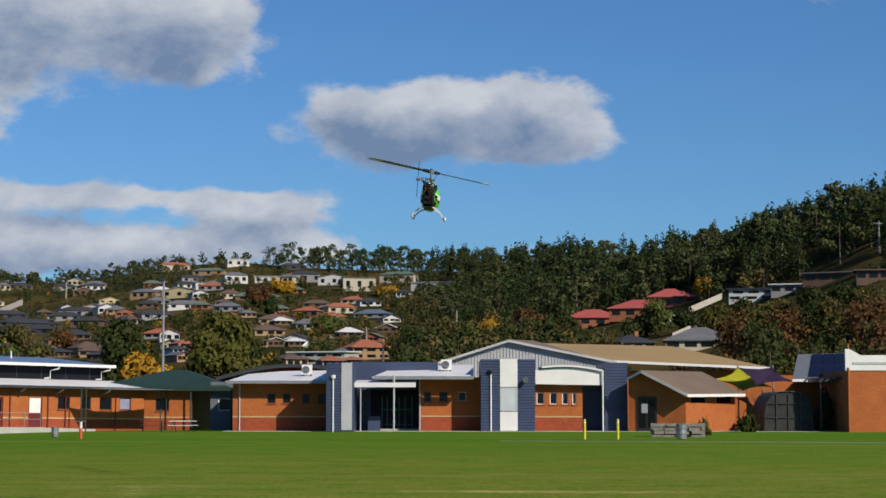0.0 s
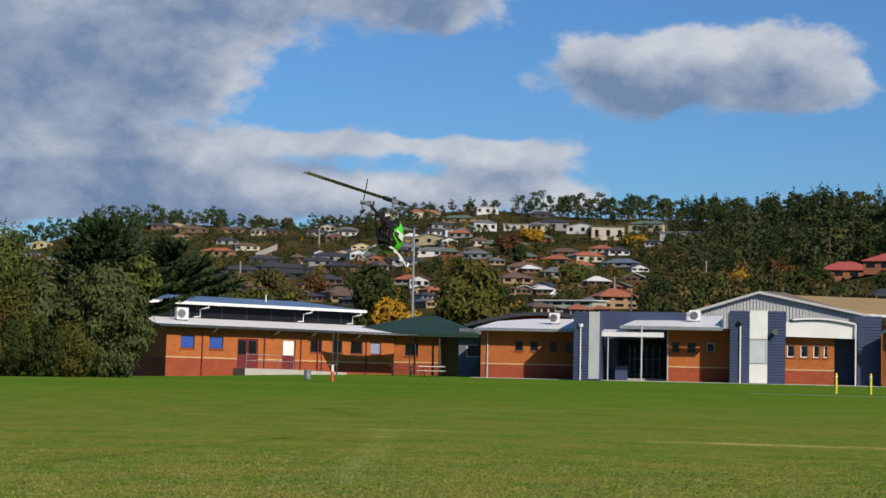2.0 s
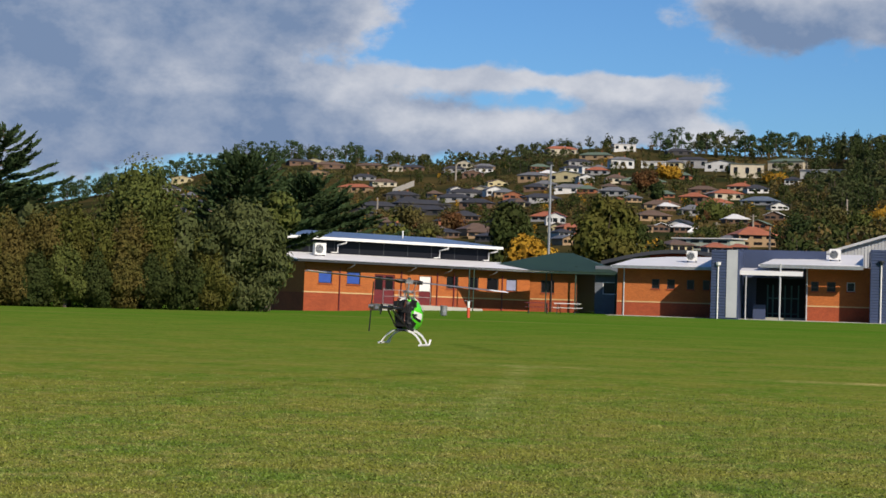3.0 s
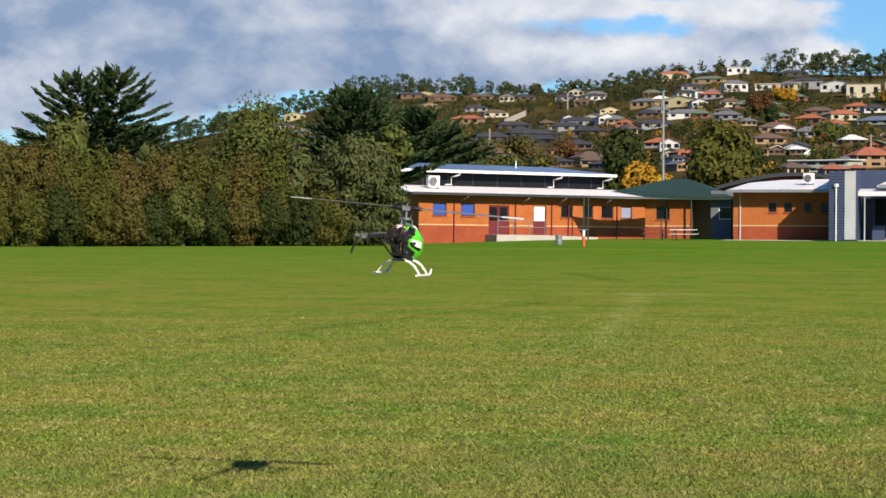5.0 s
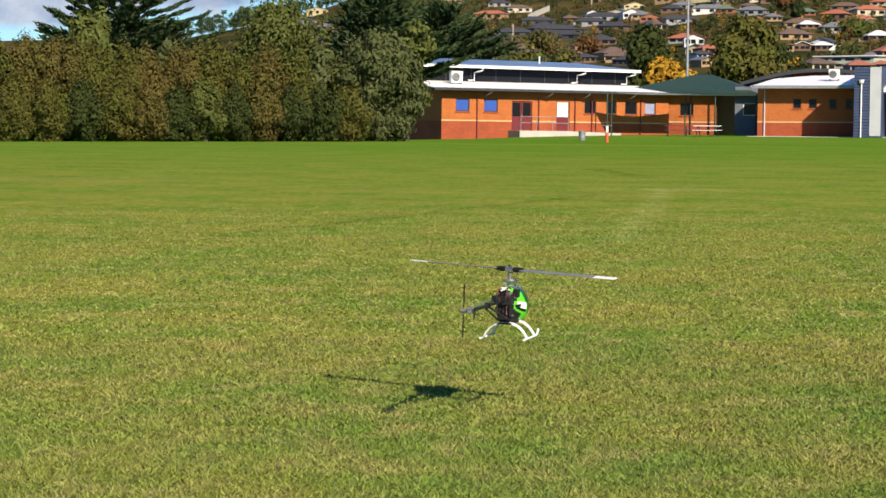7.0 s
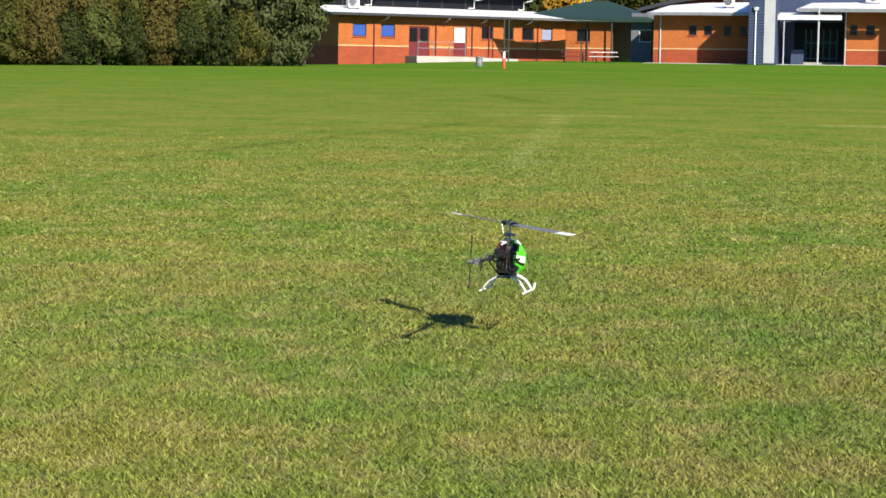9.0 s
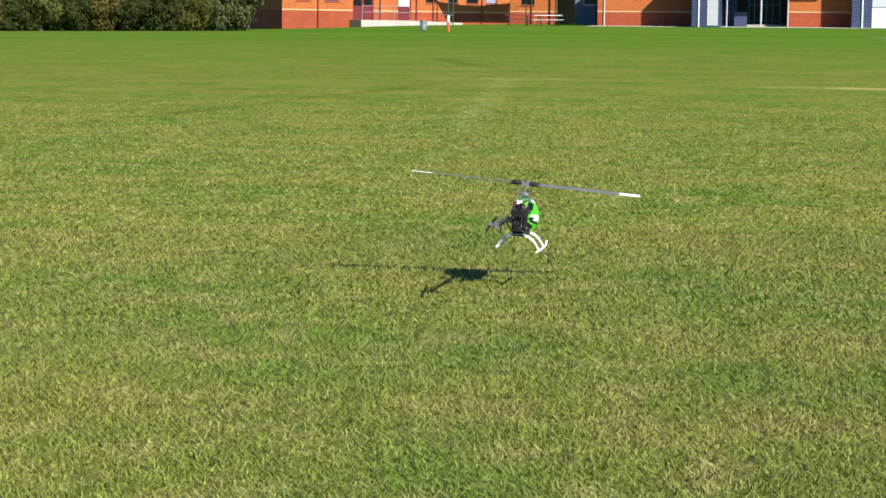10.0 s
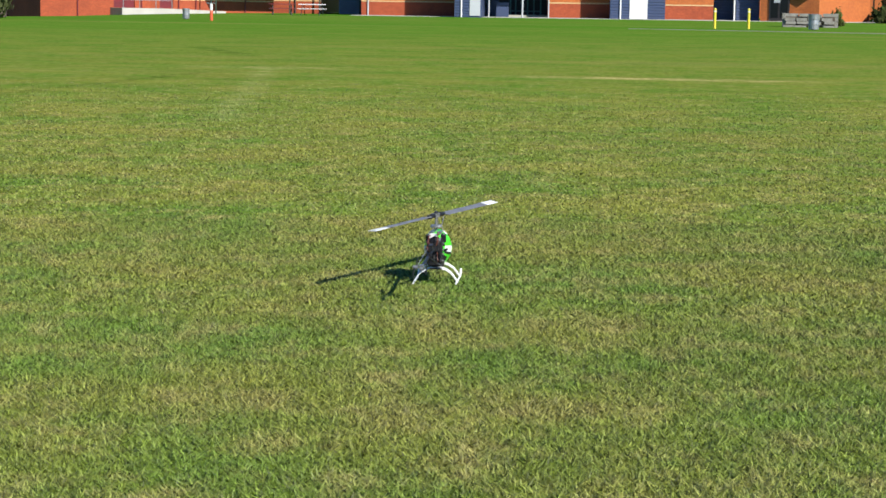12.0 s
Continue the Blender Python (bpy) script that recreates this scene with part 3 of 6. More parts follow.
    for k in range(9):
        x = c0 + (c1 - c0) * (k + 0.5) / 9
        part("mullion", boxes((x - 0.03, x + 0.03, 3.27, 3.298, zr + 0.1, high + 0.1)), "dark_metal", w)
    r0, r1 = -1.08 - 0.6, 17.30 + 1.3
    zt2 = 5.32
    part("upper_roof", slab(bmesh.new(), [(r0, 2.6, high + 0.2), (r1, 2.6, high + 0.2), (r1 - 1.5, 9.6, zt2 + 0.45), (r0, 9.6, zt2 + 0.5)], 0.06), "blue_roof", w, "blue steel upper roof")
    part("fascia", boxes((r0, r1, 2.5, 2.598, high, high + 0.21)), "white", w)
    part("flue", tube(bmesh.new(), [(11.21 + 1, 7, zt2), (11.21 + 1, 7, zt2 + 0.75)], 0.06, 8), "white", w)
    for px in (4.52, 13.31, 16.95 + 0.8):
        part("downpipe", tube(bmesh.new(), [(px + 0.35, 2.55, high), (px + 0.35, 2.55, high - 0.16), (px + 0.05, 2.9, high - 0.26), (px, 3.2, high - 0.3), (px, 3.2, zr + 0.22), (px - 0.5, 3.2, zr + 0.2)], 0.055, 6), "white", w)
    # ramp with rails
    part("ramp", prism(bmesh.new(), [(5.63, -0.9), (14.20, -0.9), (14.20, dz0 - 0.12), (9.57, dz0 - 0.01), (5.63, dz0 - 0.01)], -1.7, -0.01), "concrete", w, "pale concrete ramp")
    ra, rb = 5.77, 9.71
    for k in range(4):
        x = ra + (rb - ra) * k / 3
        part("rail_post", tube(bmesh.new(), [(x, -1.6, dz0), (x, -1.6, dz0 + 1.0)], 0.025, 6), "galvanised", w)
    for h in (1.0, 0.55):
        part("rail", tube(bmesh.new(), [(ra, -1.6, dz0 + h), (rb, -1.6, dz0 + h)], 0.022, 6), "galvanised", w)
    ac = air_conditioner(0, 0, 0, 1.0)
    ac.matrix_world = w.matrix_world @ pose(2.17, 1.6, 3.69 - 0.02)
    return w


classroom_wing()


# the shelter and the link block behind it stand level with the far end of the wing
SET_BACK = Matrix.Translation((0, 0, 1.6)) @ Matrix.Scale(1.059, 4) @ Matrix.Translation((0, 0, -1.6))


def wing_awning():
    """A stretched awning beside the wing, free of its wall, with an inner edge that sags."""
    w = pose(-36.6, 126, 0, 0, 0, 43.4) @ pose(0, 0, 0, 0, 0.69, 0)
    a = thing("awning", "pale stretched awning on thin green posts beside the wing", "awning", w)
    bm = bmesh.new()
    n = 10
    inner = [bm.verts.new((12.97 + 6.6 * k / n, -2.1 - 0.25 * math.sin(math.pi * k / n), 3.27 - 0.1 * math.sin(math.pi * k / n))) for k in range(n + 1)]
    outer = [bm.verts.new((13.98 + 5.6 * k / n, -4.3, 3.25)) for k in range(n + 1)]
    for k in range(n):
        bm.faces.new((inner[k], outer[k], outer[k + 1], inner[k + 1]))
    bmesh.ops.solidify(bm, geom=bm.faces[:], thickness=0.05)
    part("cloth", bm, "white_roof", a)
    for x, y in ((13.05, -2.15), (19.5, -2.15)):
        part("post", tube(bmesh.new(), [(x, y, -0.9), (x, y, 3.2)], 0.05, 8), "green_post", a)


wing_awning()


def shelter():
    """Open shelter under a dark green hipped roof on thin posts."""
    s = thing("shelter", "open outdoor shelter with a dark green hipped steel roof", "shelter", SET_BACK)
    zf, zr = 3.06, 4.42
    xl, xr, xa, xb = -25.35, -14.85, -19.85, -18.58
    for name, c in (("front_slope", [(xl, 131, zf), (xr, 131, zf), (xb, 135, zr), (xa, 135, zr)]), ("left_slope", [(xl, 139, zf), (xl, 131, zf), (xa, 135, zr)]), ("right_slope", [(xr, 131, zf), (xr, 139, zf), (xb, 135, zr)]), ("rear_slope", [(xr, 139, zf), (xl, 139, zf), (xa, 135, zr), (xb, 135, zr)])):
        part(name, slab(bmesh.new(), c, 0.05), "green_roof", s)
    part("eave_beam", boxes((xl, xr, 131.02, 131.1, zf - 0.2, zf - 0.055)), "green_post", s)
    for x, y in ((-17.80, 131.15), (-14.94, 131.15), (xl + 0.2, 138.8), (xr - 0.2, 138.8)):
        part("post", tube(bmesh.new(), [(x, y, -0.4), (x, y, zf - 0.1)], 0.06, 8), "green_post", s)


shelter()


def link_block():
    """Back of the shelter: an orange wall, a deep dark opening and a slate grey wall."""
    b = thing("link_block", "orange brick and slate grey link building behind the shelter", "building", SET_BACK)
    y = 131.7
    hx0, hx1, hz0, hz1 = -20.37, -19.41, 1.47, 2.35
    brick_wall(b, -21.17, -17.81, y, 3.03, [(hx0, hx1, hz0, hz1)], band=0.95)
    window(b, hx0, hx1, y, hz0, hz1)
    downpipe(b, -19.61, y - 0.06, -0.3, 3.0, "frame")
    gx0, gx1 = -16.47, -14.79
    wx0, wx1, wz0, wz1 = -15.91, -14.91, 1.47, 2.35
    part("grey_wall", holed_wall(bmesh.new(), gx0, gx1, -0.3, 3.50, [(wx0, wx1, wz0, wz1)], 131.6, 131.8), "grey_wall", b, "slate grey rendered wall")
    window(b, wx0, wx1, 131.6, wz0, wz1, "glass", "white", False)
    part("west_wall", boxes((-21.17, -21.17 + 0.24, 131.95, 146, -0.3, 3.03)), "orange_brick", b)
    # the opening's shade is put into the dark colour of these two walls
    part("back_wall", boxes((-19.70, -18.28, 146, 146.2, -0.3, 3.4)), "dark_wall", b)
    part("side_wall", boxes((-17.81 - 0.2, -17.81, 131.95, 146, -0.3, 3.4)), "dark_wall", b, "side wall coloured dark for the shade under the roof")
    part("roof", boxes((-22.50, -15.74, 139, 148, 3.0, 3.1)), "charcoal", b)


link_block()


def arched_roof(parent, pts, y0, y1, thick, mat, name="arched_roof"):
    """A roof sheet bowed across its width; pts as x, z along the bow."""
    return part(name, prism(bmesh.new(), list(pts) + [(x, z - thick) for x, z in reversed(pts)], y0, y1), mat, parent)


def bow(x0, x1, z0, z1, rise, n=12):
    return [(x0 + (x1 - x0) * k / n, z0 + (z1 - z0) * k / n + rise * math.sin(math.pi * k / n)) for k in range(n + 1)]


def main_block():
    """Two brick rooms with pale roofs, blue clad towers with white panels, and a glazed entrance between."""
    b = thing("school_building", "orange brick school building with blue clad towers and pale roofs", "building")
    # west room
    holes = [(-12.66, -12.09, 2.00, 2.69), (-11.56, -10.99, 2.00, 2.69), (-10.14, -9.61, 2.00, 2.69), (-9.00, -8.51, 2.00, 2.69)]
    brick_wall(b, -15.15, -8.43, 134.0, 3.58, holes, band=0.98)
    for h in holes:
        window(b, h[0], h[1], 134.0, h[2], h[3], "glass", "frame")
    part("side_wall", boxes((-15.15, -15.15 + 0.24, 134.25, 144, -0.4, 3.58)), "orange_brick", b)
    part("roof", slab(bmesh.new(), [(-15.56, 133.0, 3.57), (-8.36, 133.0, 3.65), (-8.80, 140.0, 4.48), (-12.08, 140.0, 4.43), (-14.53, 139.0, 4.20)], 0.1), "white_roof", b, "pale bowed steel roof")
    part("gutter", boxes((-15.44, -8.36, 132.88, 132.998, 3.40, 3.61)), "galvanised", b)
    arched_roof(b, bow(-17.74, -6.39, 4.07, 4.42, 0.85), 145, 150, 0.28, "charcoal")
    part("clerestory", boxes((-14.02, -8.66, 146.5, 147, 2.5, 4.80)), "red_brick", b)
    downpipe(b, -14.66, 133.94, -0.2, 3.38, "grey_panel")
    # tower beside the entrance
    tx0, ty = -8.17, 130.1
    px0, px1 = -7.11, -6.37
    tz = 4.80
    part("tower_core", boxes((tx0, -6.27, ty, 139, -0.4, tz)), "blue_clad", b, "blue clad tower")
    part("cladding", ribbed(tx0, px0, 0.0, tz, ty - 0.004, 0.2, 0.03), "blue_clad", b)
    part("panel_strip", boxes((px0, px1, ty - 0.08, ty - 0.005, 0.12, tz + 0.02)), "grey_panel", b, "pale grey vertical panel strip")
    part("recess_wall", boxes((-6.62, -5.37, 138, 138.2, -0.4, 4.18)), "blue_clad", b)
    part("parapet", boxes((-6.70, -0.37, 137, 137.3, 3.00, 5.04)), "blue_clad", b, "blue parapet above the entrance")
    downpipe(b, -7.69, ty - 0.08, 0.0, 3.65, "white", 0.05, True)
    downpipe(b, -6.12, 137.93, 0.0, 4.10, "grey_panel", 0.05)
    # entrance
    zc = 3.42
    part("canopy", slab(bmesh.new(), [(-6.39, 131.5, zc), (-1.92, 131.5, zc), (-1.97, 135, zc + 0.25), (-6.56, 135, zc + 0.25)], 0.3), "white_roof", b, "flat pale entrance canopy")
    part("post", tube(bmesh.new(), [(-3.48, 131.65, -0.2), (-3.48, 131.65, 3.98)], 0.07, 10), "grey_panel", b)
    part("post", tube(bmesh.new(), [(-5.84, 131.65, -0.2), (-5.84, 131.65, zc - 0.2)], 0.05, 10), "grey_panel", b)
    part("lobby_wall", boxes((-5.53, -1.64, 138.3, 138.5, -0.3, 3.76)), "dark_wall", b, "dark glazed lobby wall")
    part("low_wall", boxes((-5.41, -4.52, 134, 134.2, -0.3, 1.06)), "blue_clad", b)
    for px in (-4.53, -4.15, -3.27, -2.81, -2.31):
        part("door_frame", boxes((px - 0.05, px + 0.05, 138.2, 138.298, 0.1, 2.51)), "teal", b, "teal metal door frame")
    for z in (1.55, 0.42):
        part("door_rail", boxes((-4.53, -2.31, 138.22, 138.29, z - 0.04, z + 0.04)), "teal", b)
    part("step", boxes((-4.92, -1.61, 135.5, 138.2, -0.3, 0.15)), "concrete", b)
    # middle room
    holes = [(-1.38, -0.85, 2.12, 2.81), (-0.28, 0.33, 2.12, 2.81), (1.10, 1.67, 2.16, 2.81)]
    brick_wall(b, -1.75, 2.69, 134.0, 3.86, holes, band=1.02)
    for i, h in enumerate(holes):
        window(b, h[0], h[1], 134.0, h[2], h[3], "glass", "grey_panel" if i == 2 else "frame")
    part("side_wall", boxes((-1.75, -1.75 + 0.24, 134.25, 141, -0.4, 3.86)), "orange_brick", b)
    downpipe(b, -1.67, 133.93, 0, 3.70, "grey_panel")
    part("roof", slab(bmesh.new(), [(-5.04, 132.6, 3.88), (2.18, 132.6, 4.00), (2.31, 141, 4.93), (-2.10, 141, 4.88), (-3.94, 138, 4.52)], 0.12), "white_roof", b, "pale bowed steel roof")
    part("gutter", boxes((-4.92, 2.18, 132.46, 131.998, 3.68, 3.92)), "galvanised", b)
    # tall tower
    ax0, ax1, ay = 2.69, 6.53, 131.9
    wx0, wx1 = 4.05, 5.29
    az = 5.11
    part("tower_core", boxes((ax0, ax1, ay, 140, -0.4, az)), "blue_clad", b, "blue clad tower with a tall white panel")
    part("cladding", ribbed(ax0, wx0, 0.0, az, ay - 0.004, 0.2, 0.03), "blue_clad", b)
    part("cladding", ribbed(wx1, ax1, 0.0, az, ay - 0.004, 0.2, 0.03), "blue_clad", b)
    part("panel_strip", boxes((wx0, wx1, ay - 0.08, ay - 0.005, 0.05, 1.39)), "white", b, "white panel below the tall window")
    part("panel_strip", boxes((wx0, wx1, ay - 0.08, ay - 0.005, 3.15, az + 0.02)), "white", b, "white panel above the tall window")
    tall = part("window", boxes((wx0 + 0.06, wx1 - 0.16, ay - 0.06, ay - 0.046, 1.43, 1.43 + 0.06), (wx0 + 0.06, wx1 - 0.16, ay - 0.06, ay - 0.046, 3.11 - 0.06, 3.11), (wx0, wx0 + 0.06, ay - 0.06, ay - 0.004, 1.43, 3.11), (wx1 - 0.16, wx1, ay - 0.06, ay - 0.004, 1.43, 3.11)), "grey_panel", b)
    part("pane", boxes((wx0 + 0.06, wx1 - 0.16, ay - 0.045, ay - 0.004, 1.43, 3.11)), "pale_glass", tall)
    downpipe(b, 3.40, ay - 0.1, 0, 4.03, "white", 0.055)
    part("rain_head", tube(bmesh.new(), [(3.40, ay - 0.14, 4.03), (3.40, ay - 0.14, 4.27), (3.40, ay - 0.14, 4.35)], [0.06, 0.2, 0.2], 8), "dark_metal", b)
    lamp = part("floodlight", tube(bmesh.new(), [(5.91, ay - 0.05, 3.71), (5.87, ay - 0.3, 3.67), (5.83, ay - 0.5, 3.63)], [0.03, 0.16, 0.2], 10), "galvanised", b)
    # bowed awning and the bay behind it
    holes = [(6.73, 7.26, 1.91, 2.76), (7.67, 8.19, 1.91, 2.76), (8.56, 9.00, 1.91, 2.76), (9.29, 9.57, 1.91, 2.76)]
    brick_wall(b, 6.61, 10.02, 133.5, 3.69, holes, band=0.98)
    for h in holes:
        window(b, h[0], h[1], 133.5, h[2], h[3], "glass", "white")
    part("bay_wall", ribbed(10.09, 11.65, 0.0, 3.39, 135.0, 0.2, 0.03), "blue_clad", b, "blue clad bay wall")
    part("bay_core", boxes((10.09, 11.65, 135.004, 139, -0.4, 3.39)), "blue_clad", b)
    top = bow(6.62, 11.38, 4.37, 4.37, 0.14, 10)
    part("awning", prism(bmesh.new(), top + [(11.38, 3.28), (6.62, 3.36)], 132.9, 133.1), "white", b, "bowed white awning panel")
    arched_roof(b, bow(7.05, 11.41, 4.63, 4.39, 0.2, 10), 132.7, 138, 0.13, "white_roof")
    downpipe(b, 11.42, 132.75, 0, 4.33, "white", 0.055)
    bx0, bx1 = 11.56, 13.21
    part("tower_core", boxes((bx0, bx1, 133, 140, -0.4, 4.90)), "blue_clad", b, "blue clad end tower")
    part("cladding", ribbed(bx0, bx1, 0.0, 4.90, 132.996, 0.2, 0.03), "blue_clad", b)
    part("rear_wall", boxes((-15.15, 13.31, 148, 148.3, -0.4, 3.2)), "orange_brick", b)
    part("flat_roof", boxes((-14.41, 13.07, 141, 148, 3.2, 3.35)), "charcoal", b)
    return b


main_block()
air_conditioner(-9.96, 136.0, 4.02, 0.85)
air_conditioner(0.25, 136.0, 4.35, 0.9)


def gym():
    """Big hall behind: ribbed pale gable, taupe and tan roofs with a white fascia."""
    g = thing("gymnasium", "large school hall with a ribbed pale gable and tan steel roof", "building")
    y = 150.0
    xl, xp, xr = -0.55, 5.29, 13.72
    zl, zp, zr = 5.09, 6.96, 5.28

    def line(x):
        return zl + (zp - zl) * (x - xl) / (xp - xl) if x < xp else zp + (zr - zp) * (x - xp) / (xr - xp)

    part("gable_wall", prism(bmesh.new(), [(xl, -0.4), (xr, -0.4), (xr, zr), (xp, zp), (xl, zl)], y, y + 0.2), "gable_clad", g, "pale ribbed steel gable")
    part("ribs", ribbed(xl, xr, 3.5, 0, y - 0.002, 0.26, 0.07, True, line), "gable_clad", g)
    for name, c in (("verge", [(xl - 0.9, zl - 0.27), (xp, zp), (xp, zp + 0.2), (xl - 0.9, zl - 0.05)]), ("verge", [(xp, zp), (xr + 0.3, zr - 0.06), (xr + 0.3, zr + 0.14), (xp, zp + 0.2)])):
        part(name, prism(bmesh.new(), c, y - 0.5, y - 0.08), "gable_clad", g)
    part("roof", slab(bmesh.new(), [(xp, y - 0.45, zp + 0.22), (xr, y - 0.45, zr + 0.18), (13.35, 151, 5.48), (8.17, 167, 7.73)], 0.1), "brown_roof", g, "taupe steel roof slope")
    part("roof", slab(bmesh.new(), [(xl - 0.8, y - 0.45, zl), (xp, y - 0.45, zp + 0.2), (xp, 175, zp + 0.2), (xl - 0.8, 175, zl)], 0.08), "brown_roof", g)
    part("roof", slab(bmesh.new(), [(12.94, 151, 5.58), (26.52, 151, 4.98), (20.72, 168, 7.25), (7.96, 168, 7.55)], 0.1), "tan_roof", g, "tan steel roof slope")
    part("fascia", slab(bmesh.new(), [(12.93, 150.9, 5.57), (26.59, 150.9, 4.98), (26.61, 151.05, 4.98), (12.94, 151.05, 5.58)], 0.2), "white", g)
    part("side_wall", boxes((13.90, 26.14, 152, 152.2, -0.4, 4.72)), "orange_brick", g)
    part("rear_wall", boxes((xl, 29.23, 176, 176.2, -0.4, zl)), "gable_clad", g)


gym()


def canteen():
    """Small brick block, set at an angle, with a low taupe gable roof."""
    c = thing("canteen", "small orange brick block with a low taupe gable roof", "building")
    p0, p1, p2 = (13.14, 131.6), (16.98, 130.0), (21.21, 135.0)

    def face(a, b, outline, mat, name, label="", off=0.0, thick=0.2):
        """A wall from a to b; the outline in metres along it and up."""
        u = Vector((b[0] - a[0], b[1] - a[1], 0))
        m = Matrix.Translation((a[0], a[1], 0)) @ Matrix.Rotation(math.atan2(u.y, u.x), 4, "Z")
        bm = prism(bmesh.new(), outline, off, off + thick)
        bm.transform(m)
        return part(name, bm, mat, c, label)

    l1 = math.hypot(p1[0] - p0[0], p1[1] - p0[1])
    l2 = math.hypot(p2[0] - p1[0], p2[1] - p1[1])
    za, zp, zb = 3.76, 4.3, 2.57
    f = 0.21
    face(p0, p1, [(0, -0.3), (l1, -0.3), (l1, zb), (l1 * f, zp - 0.1), (0, za)], "orange_brick", "gable_wall")
    face(p1, p2, [(0, -0.3), (l2, -0.3), (l2, zb + 0.05), (0, zb)], "orange_brick", "side_wall")
    d0, d1 = l1 * 0.15, l1 * 0.5
    d = face(p0, p1, [(d0, 0.05), (d1, 0.05), (d1, 2.45), (d0, 2.45)], "frame", "door", "dark glazed double door with a pale notice", -0.06, 0.05)
    for x0, x1 in ((d0 + 0.12, (d0 + d1) / 2 - 0.08), ((d0 + d1) / 2 + 0.08, d1 - 0.12)):
        q = face(p0, p1, [(x0, 0.25), (x1, 0.25), (x1, 2.3), (x0, 2.3)], "glass", "pane", "", -0.075, 0.012)
        q.parent = d
    q = face(p0, p1, [(d0 + 0.35, 1.3), (d0 + 0.8, 1.3), (d0 + 0.8, 1.95), (d0 + 0.35, 1.95)], "grey_panel", "notice", "pale paper notice on the door", -0.1, 0.01)
    q.parent = d
    for x0, x1 in ((0.1, 0.37), (0.62, 0.9)):
        w = face(p1, p2, [(l2 * x0, zb - 0.55), (l2 * x1, zb - 0.55), (l2 * x1, zb - 0.12), (l2 * x0, zb - 0.12)], "glass", "window", "", -0.03, 0.04)
    r = (13.92, 130.75, 4.3)
    part("roof", slab(bmesh.new(), [r, (17.05, 129.3, 2.61), (21.88, 134.6, 2.69), (19.1, 136.9, 4.33)], 0.08), "brown_roof", c, "taupe steel roof slope")
    part("roof", slab(bmesh.new(), [(13.0, 131.9, 3.78), r, (19.1, 136.9, 4.33), (18.2, 138.4, 3.8)], 0.08), "brown_roof", c)
    part("fascia", slab(bmesh.new(), [(17.00, 129.2, 2.61), (21.90, 134.5, 2.69), (21.92, 134.62, 2.69), (17.01, 129.32, 2.61)], 0.2), "white", c)
    part("bargeboard", slab(bmesh.new(), [(r[0], r[1] - 0.25, r[2]), (16.98, 129.1, 2.61), (17.05, 129.3, 2.61), r], 0.2), "gable_clad", c)
    part("bargeboard", slab(bmesh.new(), [(12.98, 131.4, 3.78), (r[0], r[1] - 0.25, r[2]), r, (13.0, 131.65, 3.78)], 0.2), "gable_clad", c)
    part("back_wall", boxes((17.5, 20.0, 138.2, 138.4, -0.3, 2.5)), "orange_brick", c)


canteen()


def east_block():
    """Brick block with a white stepped parapet, and a lower roof carrying solar panels."""
    e = thing("east_block", "orange brick block with white parapet and rooftop solar panels", "building")
    y = 128.0
    x0, x1 = 27.85, 34.85
    zt = 4.23
    part("wall", boxes((x0, x1, y, y + 0.24, -0.3, zt)), "orange_brick", e)
    part("side_wall", boxes((x0, x0 + 0.24, y + 0.241, 140, -0.3, zt)), "orange_brick", e)
    part("parapet", prism(bmesh.new(), [(x0 - 0.1, zt), (x1, zt), (x1, 5.32), (28.82, 5.28), (28.04, 5.71), (x0 - 0.1, 5.71)], y - 0.06, y + 0.2), "white", e, "white stepped parapet")
    part("parapet_cap", boxes((x0 + 0.4, x1, y - 0.1, y - 0.062, 4.66, 4.81)), "grey_panel", e)
    downpipe(e, 27.94, y - 0.09, 0, zt + 0.2, "orange_brick", 0.07)
    part("vent_pipe", tube(bmesh.new(), [(28.18, 129, 5.66), (28.18, 129, 6.13)], 0.07, 8), "orange_brick", e)
    r = [(25.58, 136, 3.77), (29.59, 136, 3.86), (30.89, 142, 5.86), (27.18, 142, 5.77)]
    part("low_roof", slab(bmesh.new(), r, 0.08), "grey_wall", e, "grey green steel roof")
    part("low_fascia", boxes((r[0][0], r[1][0], 135.9, 135.99, r[0][2] - 0.2, r[0][2])), "white", e)
    for row in range(2):
        for k in range(3):
            u0, u1 = 0.3 + 0.23 * k, 0.3 + 0.23 * k + 0.22
            v0, v1 = 0.06 + 0.45 * row, 0.06 + 0.45 * row + 0.43

            def on(u, v):
                a = Vector(r[0]).lerp(Vector(r[1]), u)
                b2 = Vector(r[3]).lerp(Vector(r[2]), u)
                return a.lerp(b2, v) + Vector((0, -0.06, 0.09))

            panel = part("solar_panel", slab(bmesh.new(), [on(u0, v0), on(u1, v0), on(u1, v1), on(u0, v1)], 0.04), "solar", e, "dark blue solar panel")
    part("low_wall", boxes((25.85, 29.80, 137, 137.2, -0.3, r[0][2] - 0.15)), "orange_brick", e)
    part("pergola", boxes((26.51, x0, 131, 135, 3.50, 3.69)), "dark_metal", e)
    for k in range(5):
        xx = 26.59 + k * 0.42
        part("pergola_rafter", boxes((xx, xx + 0.06, 129.5, 136, 3.69, 3.81)), "dark_metal", e)
    part("pergola_post", boxes((26.59, 26.59 + 0.1, 131, 131.1, -0.2, 3.50)), "dark_metal", e)
    part("back_wall", boxes((x0 - 4, x1, 146, 146.2, -0.3, zt)), "orange_brick", e)
    part("roof", boxes((x0 + 0.25, x1, 128.25, 146, zt - 0.1, zt - 0.02)), "charcoal", e)


east_block()


